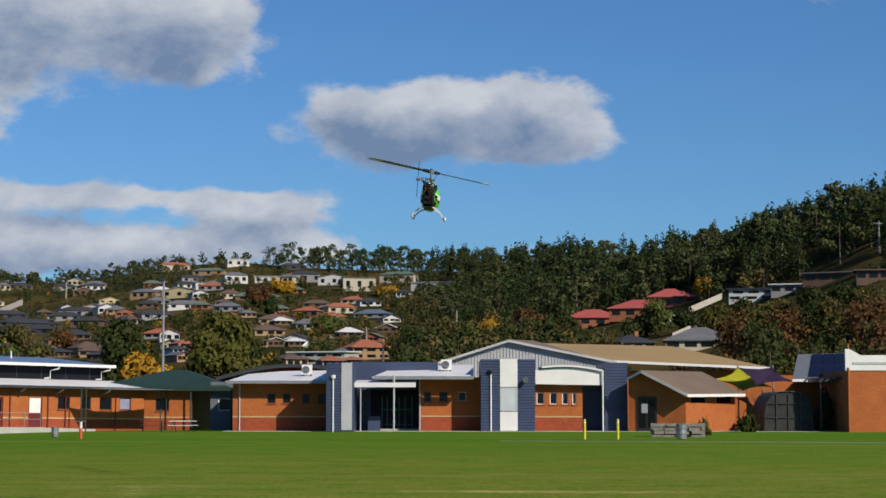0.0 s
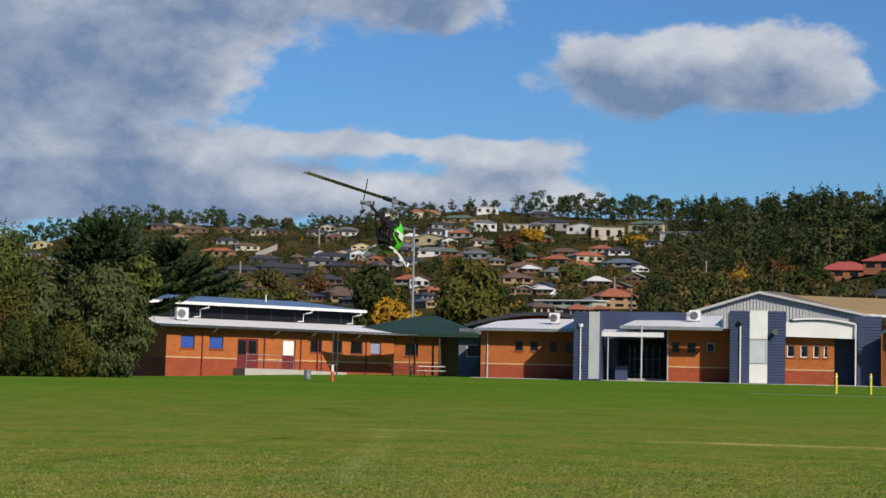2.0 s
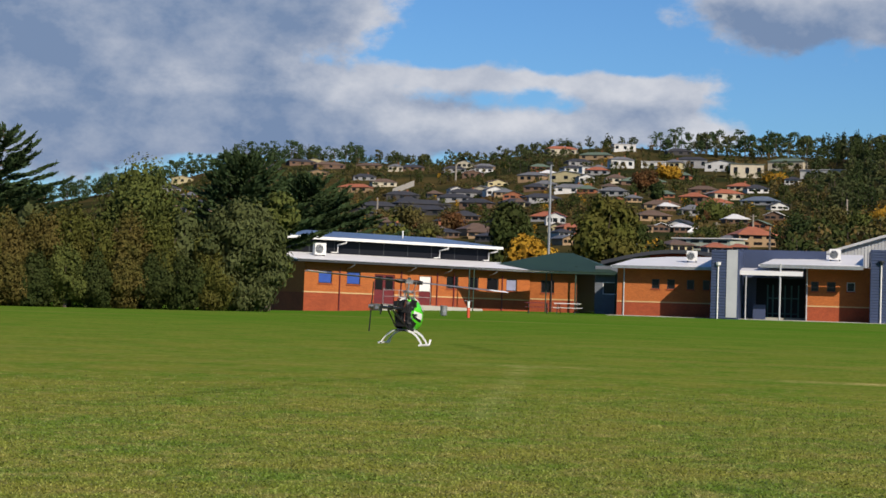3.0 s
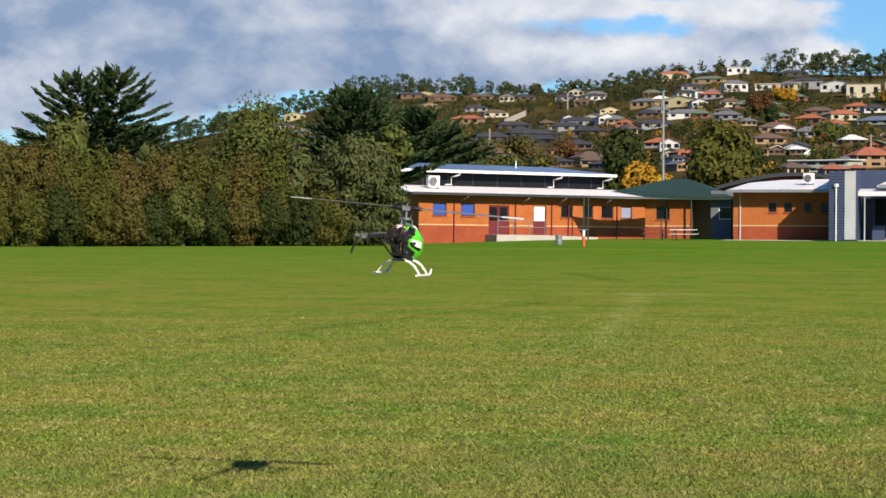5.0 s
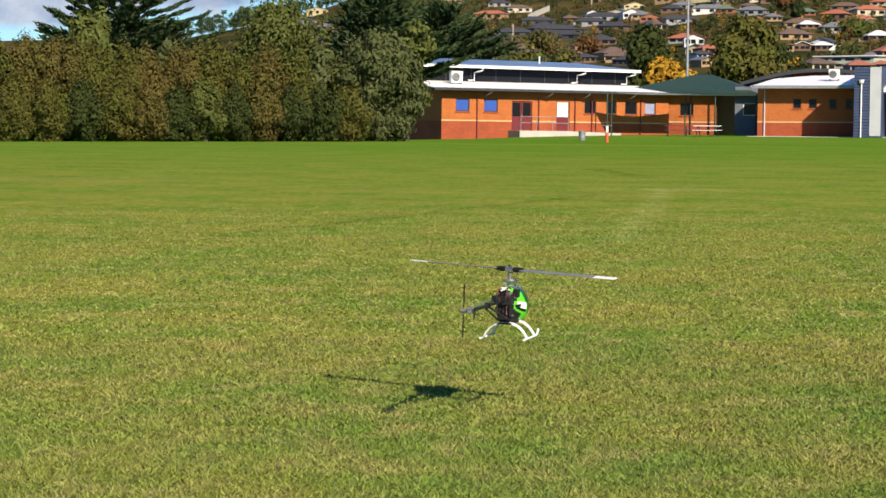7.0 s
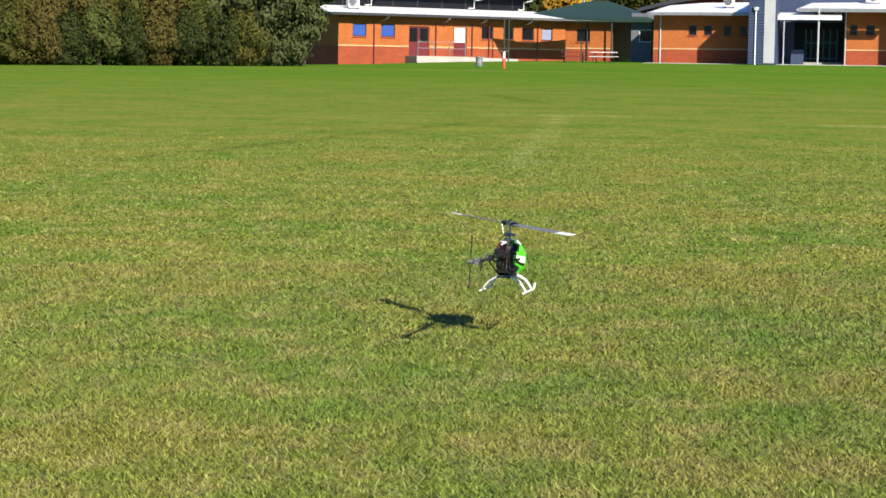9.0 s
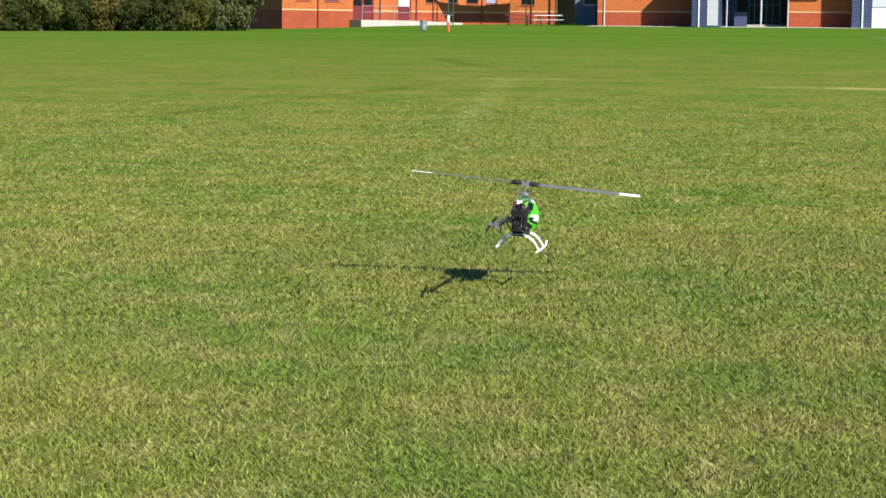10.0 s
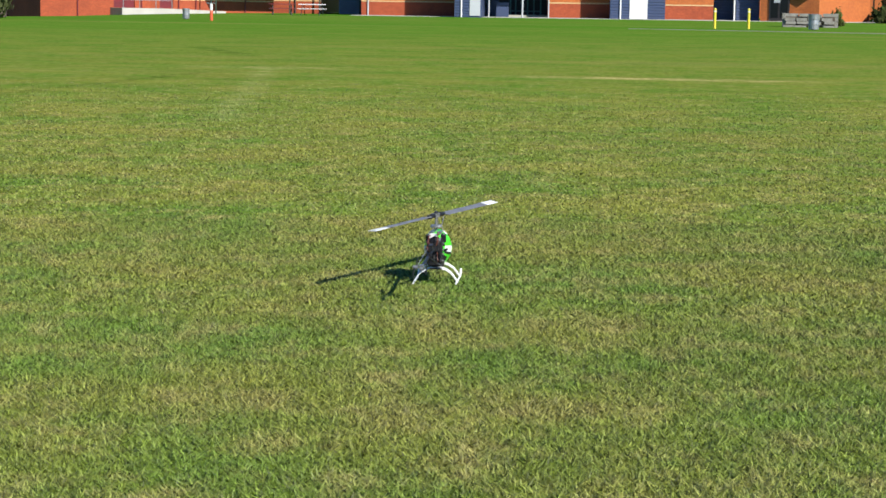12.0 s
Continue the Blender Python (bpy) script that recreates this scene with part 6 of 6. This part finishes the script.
def spots_in(n, az0, az1, u0, u1, h0, h1, slim):
    """Random standing places: u is the share of the way up to the crest."""
    out = []
    for _ in range(n):
        az = rng.uniform(az0, az1)
        top = float(lerp_table(az, CREST_D))
        u = rng.uniform(u0, u1)
        d = FOOT + (top - FOOT) * u
        x, y = d * math.sin(radians(az)), d * math.cos(radians(az))
        h = rng.uniform(h0, h1)
        # gardens keep the view from the houses open
        lo, hi = math.degrees(math.atan2(float(ground_z(x, y)) - 1.6, d)), math.degrees(math.atan2(float(ground_z(x, y)) + h - 1.6, d))
        half = math.degrees(0.35 * h * slim / d)
        if any(d < c[4] + 4 and abs(az - c[0]) < c[2] + half and hi > c[1] + (0.4 if c[4] < 650 else 0.85) * c[3] and lo < c[1] + c[3] for c in CLEAR):
            continue
        # nor do trees stand in the sun of a near house
        if any(c[4] < 700 and math.hypot(x - c[4] * math.sin(radians(c[0])) - 8, y - c[4] * math.cos(radians(c[0])) + 8) < 11 for c in CLEAR):
            continue
        out.append((x, y, float(ground_z(x, y)) - 0.4, h, h * slim * rng.uniform(0.8, 1.2)))
    return out


def woods():
    wood("garden_trees", "mixed garden trees between the hillside houses", "round", "leaf_mixed", spots_in(1500, -22, 0.5, 0.03, 0.99, 3, 8, 0.9), 0.1)
    wood("dark_garden_trees", "dark evergreen garden trees between the houses", "round", "leaf_dark", spots_in(1100, -22, 1, 0.03, 0.99, 2.5, 8, 0.9), 0.1)
    wood("autumn_trees", "golden and rust autumn trees in the gardens", "round", "leaf_gold", spots_in(130, -20, 4, 0.05, 0.9, 3, 6, 0.9), 0.1)
    wood("ridge_trees", "dark rounded trees along the skyline", "round", "leaf_dark", spots_in(130, -26, -6, 0.95, 1.02, 6, 11.5, 0.8), 0.1)
    wood("skyline_gums", "tall dark gums standing along the far skyline", "gum", "leaf_cypress", spots_in(150, -27, -14.5, 0.93, 1.01, 9, 19, 0.85) + spots_in(26, -5.5, -0.5, 0.97, 1.02, 13, 20, 0.8), 0.055)
    wood("rust_trees", "rusty autumn shrubs along the slope", "round", "leaf_rust", spots_in(200, -20, 16, 0.03, 0.7, 2.5, 6, 1.0), 0.1)
    wood("gum_wood", "dull green gum wood along the ridge", "gum", "leaf_gum", spots_in(260, -2.0, 12.5, 0.5, 1.0, 9, 15, 0.9) + spots_in(50, -4.5, 5, 0.95, 1.03, 12, 17, 0.85) + spots_in(90, -14, -7, 0.78, 1.0, 7, 12, 0.9), 0.065)
    wood("pine_wood", "dark pine wood on the hill", "pine", "leaf_pine", spots_in(260, 0.0, 10, 0.5, 1.0, 10, 16, 0.75) + spots_in(290, 9.3, 20, 0.62, 1.05, 8, 13.5, 0.8) + spots_in(60, -0.5, 4.5, 0.88, 1.02, 14, 19, 0.75), 0.041)
    wood("lower_wood", "mixed green trees on the lower slope", "round", "leaf_dark", spots_in(300, -1.5, 10, 0.08, 0.6, 5, 10, 0.8) + spots_in(260, 8, 20, 0.1, 0.65, 2.5, 5.5, 1.0), 0.08)
    wood("olive_wood", "olive green trees on the lower slope", "round", "leaf_mixed", spots_in(220, -1.0, 10, 0.1, 0.65, 5, 10, 0.8) + spots_in(200, 9, 20, 0.1, 0.6, 2.5, 5.5, 1.0), 0.08)


woods()



# ---- turf: blades where the camera looks down on the oval ----
def grass_blades():
    m = bpy.data.materials.new("grass blade")
    m.use_nodes = True
    t = m.node_tree
    b = t.nodes["Principled BSDF"]
    b.inputs["Roughness"].default_value, b.inputs["Specular IOR Level"].default_value = 0.6, 0.3
    info = t.nodes.new("ShaderNodeNewGeometry")
    hs = t.nodes.new("ShaderNodeHueSaturation")
    t.links.new(grass_nodes(t, True), hs.inputs["Color"])
    t.links.new(ramp_out(t, info.outputs["Random Per Island"], 0.3, 2.1), hs.inputs["Value"])
    t.links.new(hs.outputs[0], b.inputs["Base Color"])
    vs = []
    for d0, d1, density, wide, tall in ((5.6, 9.0, 9500, 0.0034, 0.022), (9.0, 13.0, 6500, 0.0044, 0.02), (13.0, 34.0, 1900, 0.0065, 0.015)):
        a0, a1 = radians(-32), radians(13)
        n = int(density * (d1 * d1 - d0 * d0) / 2 * (a1 - a0))
        d = np.sqrt(rng.uniform(d0 * d0, d1 * d1, n))
        d = d[rng.random(n) < np.clip((34 - d) / 20, 0, 1) ** 1.5]
        n = len(d)
        a = rng.uniform(a0, a1, n)
        p = np.stack([d * np.sin(a), d * np.cos(a), np.zeros(n)], 1)
        turn = rng.uniform(0, 2 * np.pi, n)
        side = np.stack([np.cos(turn), np.sin(turn), np.zeros(n)], 1) * (wide * rng.uniform(0.6, 1.3, n))[:, None]
        # clumps stand taller and lean together
        clump = np.sin(p[:, 0] * 7.3 + 1.3 * np.sin(p[:, 1] * 5.1)) * np.sin(p[:, 1] * 6.1 + 1.7 * np.sin(p[:, 0] * 4.3))
        h = tall * rng.uniform(0.45, 1.25, n) * (1 + 0.15 * clump)
        lean = rng.normal(0, 1.0, (n, 2))
        tip = p + np.stack([lean[:, 0] * h, lean[:, 1] * h, h], 1)
        vs.append(np.stack([p - side, p + side, tip], 1).reshape(-1, 3))
    v = np.concatenate(vs)
    ob = cloud_mesh("grass", v, np.arange(len(v)).reshape(-1, 3), m)
    tagged(ob, "short mown grass blades, green mixed with straw", "grass", kind="stuff")


grass_blades()

# ---- the model helicopter: nose along x, skids on z = 0 ----
M["canopy_green"] = material("bright green gloss canopy", (0.072, 0.576, 0.016), (0.064, 0.496, 0.016), scale=6, rough=0.28, fine=0.0)
M["gloss_black"] = material("black carbon", (0.0064, 0.0064, 0.0072), (0.0112, 0.0112, 0.012), scale=30, rough=0.45, spec=0.25, fine=0.2, fine_scale=200)
M["carbon"] = material("matt carbon plate", (0.0072, 0.0072, 0.008), (0.016, 0.016, 0.0168), scale=40, rough=0.6, spec=0.2, fine=0.3, fine_scale=300)
M["skid_white"] = material("white nylon", (0.656, 0.656, 0.64), rough=0.4, fine=0.05)
M["alloy"] = material("polished alloy", (0.336, 0.336, 0.336), (0.16, 0.16, 0.16), scale=60, rough=0.4, metal=0.7, fine=0.1)
M["blade_grey"] = material("satin carbon rotor blade", (0.136, 0.136, 0.138), (0.104, 0.104, 0.106), scale=10, rough=0.45, fine=0.1, spec=0.3)
M["wire_red"] = material("dull copper wire sleeve", (0.1, 0.034, 0.022), rough=0.5, fine=0.1)


def loft(sections, n=18, a0=0.0, a1=2 * math.pi, grow=1.0):
    """Skin over ellipse sections: x, z centre, half width, half height; part of the way round if asked."""
    bm = bmesh.new()
    whole = abs(a1 - a0) > 6.2
    rings = []
    for x, zc, w, h in sections:
        k = n if whole else n + 1
        rings.append([bm.verts.new((x, w * grow * math.sin(a), zc + h * grow * math.cos(a))) for a in (a0 + (a1 - a0) * i / n for i in range(k))])
    for p, q in zip(rings, rings[1:]):
        m = len(p) if whole else len(p) - 1
        for i in range(m):
            j = (i + 1) % len(p)
            bm.faces.new((p[i], p[j], q[j], q[i]))
    if whole:
        bm.faces.new(rings[0])
        bm.faces.new(rings[-1][::-1])
    bmesh.ops.recalc_face_normals(bm, faces=bm.faces)
    return bm


POD = [(-0.075, 0.195, 0.034, 0.055), (-0.03, 0.192, 0.049, 0.082), (0.03, 0.182, 0.065, 0.1), (0.07, 0.175, 0.075, 0.102), (0.12, 0.163, 0.073, 0.092), (0.165, 0.15, 0.06, 0.076), (0.2, 0.136, 0.044, 0.055), (0.222, 0.128, 0.027, 0.034), (0.232, 0.125, 0.008, 0.012)]


def model_helicopter():
    h = thing("model_helicopter", "electric model helicopter, green canopy and white skids, flying low", "helicopter")
    part("canopy", loft(POD), "canopy_green", h, "bright green glossy canopy", True)
    for s in (1, -1):
        part("canopy_flash", loft(POD[2:5], 6, s * 0.4, s * 0.8, 1.012), "skid_white", h, "white flash on the canopy", True)
        part("canopy_flash", loft(POD[1:4], 6, s * 1.5, s * 1.85, 1.014), "skid_white", h, "white flash on the canopy", True)
        part("canopy_flash", loft(POD[3:7], 6, s * 0.05, s * 0.33, 1.012), "gloss_black", h, "black flash on the canopy", True)
        part("canopy_flash", loft(POD[1:4], 4, s * 1.85, s * 2.0, 1.013), "gloss_black", h, "black flash on the canopy", True)
    for s in (1, -1):
        part("canopy_window", loft(POD[4:7], 6, s * 0.5, s * 1.15, 1.013), "gloss_black", h, "black painted canopy window", True)
        part("canopy_trim", loft(POD[3:6], 2, s * 1.15, s * 1.25, 1.015), "skid_white", h, "thin white pinstripe", True)
        part("canopy_cutout", loft(POD[0:3], 5, s * 2.15, s * 2.75, 1.013), "carbon", h, "black cut-out in the canopy side", True)
        part("canopy_cutout", loft(POD[0:2], 5, s * 0.95, s * 1.5, 1.013), "carbon", h, "black cut-out in the canopy side", True)
    part("nose_cap", loft([(0.195, 0.138, 0.043, 0.052), (0.222, 0.128, 0.028, 0.036), (0.236, 0.125, 0.006, 0.01)], 14, grow=1.03), "skid_white", h, "white nose", True)
    # carbon frame and mechanics
    for s in (1, -1):
        bm = prism(bmesh.new(), [(-0.11, 0.12), (-0.06, 0.082), (0.08, 0.08), (0.1, 0.12), (0.06, 0.22), (0.02, 0.262), (-0.04, 0.262), (-0.07, 0.235), (-0.1, 0.225), (-0.105, 0.17)], s * 0.034 - 0.002, s * 0.034 + 0.002)
        part("side_frame", bm, "carbon", h)
    part("bulkhead", loft([(-0.105, 0.19, 0.03, 0.05), (-0.085, 0.192, 0.043, 0.066), (-0.06, 0.19, 0.043, 0.07)]), "carbon", h)
    part("battery", boxes((-0.03, 0.14, -0.026, 0.026, 0.11, 0.165)), "gloss_black", h)
    part("motor", tube(bmesh.new(), [(0.045, 0, 0.18), (0.045, 0, 0.19), (0.045, 0, 0.235), (0.045, 0, 0.245)], [0.018, 0.026, 0.026, 0.016], 14), "alloy", h)
    part("main_gear", tube(bmesh.new(), [(0, 0, 0.168), (0, 0, 0.18)], 0.062, 24), "gloss_black", h)
    part("tail_gear_case", boxes((-0.13, -0.05, -0.024, 0.024, 0.185, 0.225)), "carbon", h)
    part("speed_controller", boxes((-0.115, -0.065, -0.03, 0.03, 0.105, 0.165)), "gloss_black", h)
    part("receiver", boxes((-0.075, -0.05, -0.012, 0.03, 0.25, 0.27)), "skid_white", h)
    for y, z in ((0.042, 0.235), (-0.042, 0.235), (0.042, 0.14)):
        part("servo", boxes((-0.04, 0.01, y - 0.012, y + 0.012, z - 0.018, z + 0.022)), "gloss_black", h)
    for k, (y, z) in enumerate(((0.03, 0.25), (-0.02, 0.262), (0.038, 0.225))):
        part("wire", tube(bmesh.new(), [(-0.125, y * 0.6, z - 0.05), (-0.135, y, z - 0.02), (-0.11, y, z + 0.012), (-0.06, y * 0.8, z + 0.012), (-0.03, y, z - 0.01)], 0.005, 6), "wire_red", h)
    for k in range(9):
        x, y, z = -0.1 + 0.017 * (k % 4), (-1) ** k * 0.041, 0.11 + 0.015 * k
        part("bolt", tube(bmesh.new(), [(x, y - 0.006, z), (x, y + 0.006, z)], 0.005, 6), "alloy", h)
    for k in range(5):
        y = -0.03 + 0.015 * k
        part("wire", tube(bmesh.new(), [(-0.1, y, 0.1), (-0.128, y * 1.3, 0.125 + 0.01 * k), (-0.118, y, 0.165 + 0.008 * k), (-0.09, y * 0.8, 0.2)], 0.0035, 5), "wire_red" if k == 1 else "gloss_black", h)
    part("capacitor", tube(bmesh.new(), [(-0.1, -0.02, 0.235), (-0.06, -0.025, 0.24)], 0.009, 8), "alloy", h)
    part("bottom_plate", boxes((-0.1, 0.12, -0.036, 0.036, 0.078, 0.086)), "carbon", h)
    # tail
    part("tail_boom", tube(bmesh.new(), [(-0.1, 0, 0.205), (-0.72, 0, 0.205)], 0.009, 12), "gloss_black", h)
    part("boom_clamp", boxes((-0.42, -0.4, -0.014, 0.014, 0.191, 0.219)), "gloss_black", h)
    for s in (1, -1):
        part("boom_strut", tube(bmesh.new(), [(-0.1, s * 0.034, 0.1), (-0.405, s * 0.014, 0.19)], 0.005, 6), "gloss_black", h)
    part("tail_servo", boxes((-0.3, -0.25, -0.01, 0.012, 0.215, 0.245)), "gloss_black", h)
    part("pushrod", tube(bmesh.new(), [(-0.28, 0.018, 0.225), (-0.7, 0.022, 0.215)], 0.0025, 5), "alloy", h)
    part("tail_case", boxes((-0.74, -0.705, -0.011, 0.011, 0.193, 0.217)), "alloy", h)
    fin = [(-0.7, 0.222), (-0.735, 0.222), (-0.748, 0.17), (-0.742, 0.165), (-0.715, 0.19)]
    part("tail_fin", prism(bmesh.new(), fin, -0.026, -0.022), "carbon", h)
    # landing gear: two bowed struts, two skid tubes with turned-up fronts
    for x in (-0.075, 0.075):
        bm = bmesh.new()
        pts = [(-0.118, 0.008), (-0.102, 0.034), (-0.082, 0.058), (-0.055, 0.076), (-0.025, 0.084), (0.025, 0.084), (0.055, 0.076), (0.082, 0.058), (0.102, 0.034), (0.118, 0.008)]
        for (y0, z0), (y1, z1) in zip(pts, pts[1:]):
            v = [bm.verts.new(c) for c in ((x - 0.014, y0, z0 - 0.005), (x + 0.014, y0, z0 - 0.005), (x + 0.014, y1, z1 - 0.005), (x - 0.014, y1, z1 - 0.005), (x - 0.014, y0, z0 + 0.005), (x + 0.014, y0, z0 + 0.005), (x + 0.014, y1, z1 + 0.005), (x - 0.014, y1, z1 + 0.005))]
            for f in ((0, 3, 2, 1), (4, 5, 6, 7), (0, 1, 5, 4), (2, 3, 7, 6), (1, 2, 6, 5), (3, 0, 4, 7)):
                bm.faces.new([v[i] for i in f])
        bmesh.ops.remove_doubles(bm, verts=bm.verts, dist=0.0005)
        bmesh.ops.recalc_face_normals(bm, faces=bm.faces)
        part("skid_strut", bm, "skid_white", h)
    for s in (1, -1):
        part("skid", tube(bmesh.new(), [(-0.14, s * 0.118, 0.006), (0.1, s * 0.118, 0.006), (0.13, s * 0.118, 0.012), (0.152, s * 0.118, 0.036)], 0.006, 8), "skid_white", h)
    # mast, swashplate and links
    part("mast", tube(bmesh.new(), [(0, 0, 0.2), (0, 0, 0.365)], 0.006, 10), "alloy", h)
    part("swashplate", tube(bmesh.new(), [(0, 0, 0.296), (0, 0, 0.3), (0, 0, 0.31)], [0.03, 0.034, 0.026], 16), "alloy", h)
    for a in (0.6, 2.7, 4.8):
        part("link", tube(bmesh.new(), [(0.03 * math.cos(a), 0.042 * math.sin(a), 0.235), (0.032 * math.cos(a), 0.034 * math.sin(a), 0.3)], 0.0028, 5), "alloy", h)
    part("mast_block", boxes((-0.03, 0.03, -0.03, 0.03, 0.258, 0.275)), "alloy", h)
    # main rotor, turning about the mast
    head = part("rotor_head", boxes((-0.022, 0.022, -0.012, 0.012, -0.012, 0.012)), "alloy", h)
    head.location = (0, 0, 0.362)
    for s in (1, -1):
        part("blade_grip", tube(bmesh.new(), [(s * 0.022, 0, 0), (s * 0.05, 0, 0), (s * 0.085, 0, 0)], [0.012, 0.014, 0.01], 10), "gloss_black", head)
        part("pitch_link", tube(bmesh.new(), [(s * 0.035, 0.03, -0.004), (s * 0.02, 0.026, -0.055)], 0.0028, 5), "alloy", head)

        def blade_piece(x0, x1, name, mat, label=""):
            bm = bmesh.new()
            prof = [(0.026, 0), (0.014, 0.0036), (-0.007, 0.0034), (-0.036, 0.0004), (-0.036, -0.0004), (-0.007, -0.002), (0.014, -0.0026)]
            tilt = radians(6) * s
            rings = [[bm.verts.new((s * x, s * (y * math.cos(tilt * s) - z * math.sin(tilt * s)), y * math.sin(radians(5)) + z)) for y, z in prof] for x in (x0, x1)]
            for i in range(len(prof)):
                bm.faces.new((rings[0][i], rings[0][(i + 1) % 7], rings[1][(i + 1) % 7], rings[1][i]))
            bm.faces.new(rings[0])
            bm.faces.new(rings[1][::-1])
            bmesh.ops.recalc_face_normals(bm, faces=bm.faces)
            part(name, bm, mat, head, label)

        blade_piece(0.075, 0.52, "blade", "blade_grey", "grey carbon rotor blade")
        blade_piece(0.52, 0.635, "blade_tip", "skid_white", "white rotor blade tip")
    part("head_button", tube(bmesh.new(), [(0, 0, 0.012), (0, 0, 0.024)], [0.012, 0.008], 10), "gloss_black", head)
    # tail rotor on the left of the tail case
    tail = part("tail_rotor", tube(bmesh.new(), [(0, -0.012, 0), (0, 0.016, 0)], 0.011, 10), "alloy", h)
    tail.location = (-0.72, 0.034, 0.205)
    for s in (1, -1):
        part("tail_blade", prism(bmesh.new(), [(-0.006, s * 0.015), (0.008, s * 0.015), (0.011, s * 0.13), (-0.009, s * 0.133)], 0.001, 0.0035), "gloss_black", tail)
    return h, head, tail


HELI, ROTOR, TAIL = model_helicopter()

MODEL_ROWS = [
    (0.0, -0.113, 13.912, 3.025, -3.8, -0.7, 3.7, 139),
    (0.5, -0.448, 13.104, 2.860, -2.9, -2.0, 1.4, 141),
    (1.0, -0.815, 12.154, 2.674, -2.8, -0.8, 0.1, 142),
    (1.5, -1.294, 11.174, 2.417, -1.1, -2.0, 3.0, 142),
    (2.0, -1.765, 10.523, 2.127, 0.3, -6.2, 7.6, 137),
    (2.5, -2.202, 10.655, 1.676, 4.5, -6.4, 4.9, 119),
    (3.0, -2.385, 10.350, 1.273, 0.3, -1.3, 2.4, 128),
    (3.5, -2.556, 10.332, 1.391, 0.4, -0.6, 1.8, 41),
    (5.5, -2.894, 9.502, 1.164, 0.1, -1.2, 4.0, 57),
    (6.0, -2.789, 9.625, 0.844, -1.4, -2.3, 3.1, 171),
    (6.5, -2.600, 9.675, 0.563, -2.7, -2.0, 1.4, 31),
    (7.0, -2.364, 9.453, 0.409, -1.5, -0.7, 0.1, 73),
    (9.0, -1.842, 9.659, 0.245, -1.8, -2.5, 1.0, 42),
    (9.5, -1.729, 9.911, 0.236, -2.7, -1.5, 4.1, 82),
    (10.0, -1.533, 10.100, 0.228, -2.1, -0.4, 3.9, 98),
    (10.5, -1.199, 10.126, 0.186, -1.9, -0.0, 1.7, 121),
    (11.0, -0.889, 10.188, 0.142, -2.1, 0.6, 0.6, 140),
    (11.5, -0.710, 10.235, 0.142, -1.2, 1.5, -0.4, 160),
    (12.0, -0.661, 10.089, 0.008, -1.8, 2.1, -1.6, 155),
]


def flight(x, y, z, heading, pitch, roll):
    """Pose of the model: nose along its x; heading to the left of +y."""
    return pose(x, y, z, 0, 0, heading + 90) @ pose(0, 0, 0, 0, -pitch, 0) @ pose(0, 0, 0, roll, 0, 0)


def spin_rows():
    """The rotor turns clockwise seen from above, by about 75 degrees a film frame, through the rotor's stand at each row."""
    rows, turn = [], float(MODEL_ROWS[0][7])
    for a, b in zip(MODEL_ROWS, MODEL_ROWS[1:]):
        n = frame(b[0]) - frame(a[0])
        goal = turn - 75.0 * n
        goal = b[7] + 180.0 * round((goal - b[7]) / 180.0)
        rows += [(a[0] + k / FPS, turn + (goal - turn) * k / n) for k in range(n)]
        turn = goal
    return rows + [(MODEL_ROWS[-1][0], turn)]


def tail_rows():
    """The tail rotor turns at much the same pace, upright at most rows."""
    rows, turn = [], 5.0
    for a, b in zip(MODEL_ROWS, MODEL_ROWS[1:]):
        n = frame(b[0]) - frame(a[0])
        stand = 5.0 if b[0] < 9.2 else 80.0
        goal = stand + 180.0 * round((turn + 80.0 * n - stand) / 180.0)
        rows += [(a[0] + k / FPS, turn + (goal - turn) * k / n) for k in range(n)]
        turn = goal
    return rows + [(MODEL_ROWS[-1][0], turn)]


def motions():
    walk(HELI, [(t, flight(*row[:6])) for t, *row in MODEL_ROWS])
    walk(ROTOR, [(t, pose(0, 0, 0.362, 1.6, 0, 0) @ pose(0, 0, 0, 0, 0, a)) for t, a in spin_rows()])
    walk(TAIL, [(t, pose(-0.728, 0.03, 0.205, 0, a, 0)) for t, a in tail_rows()])


motions()
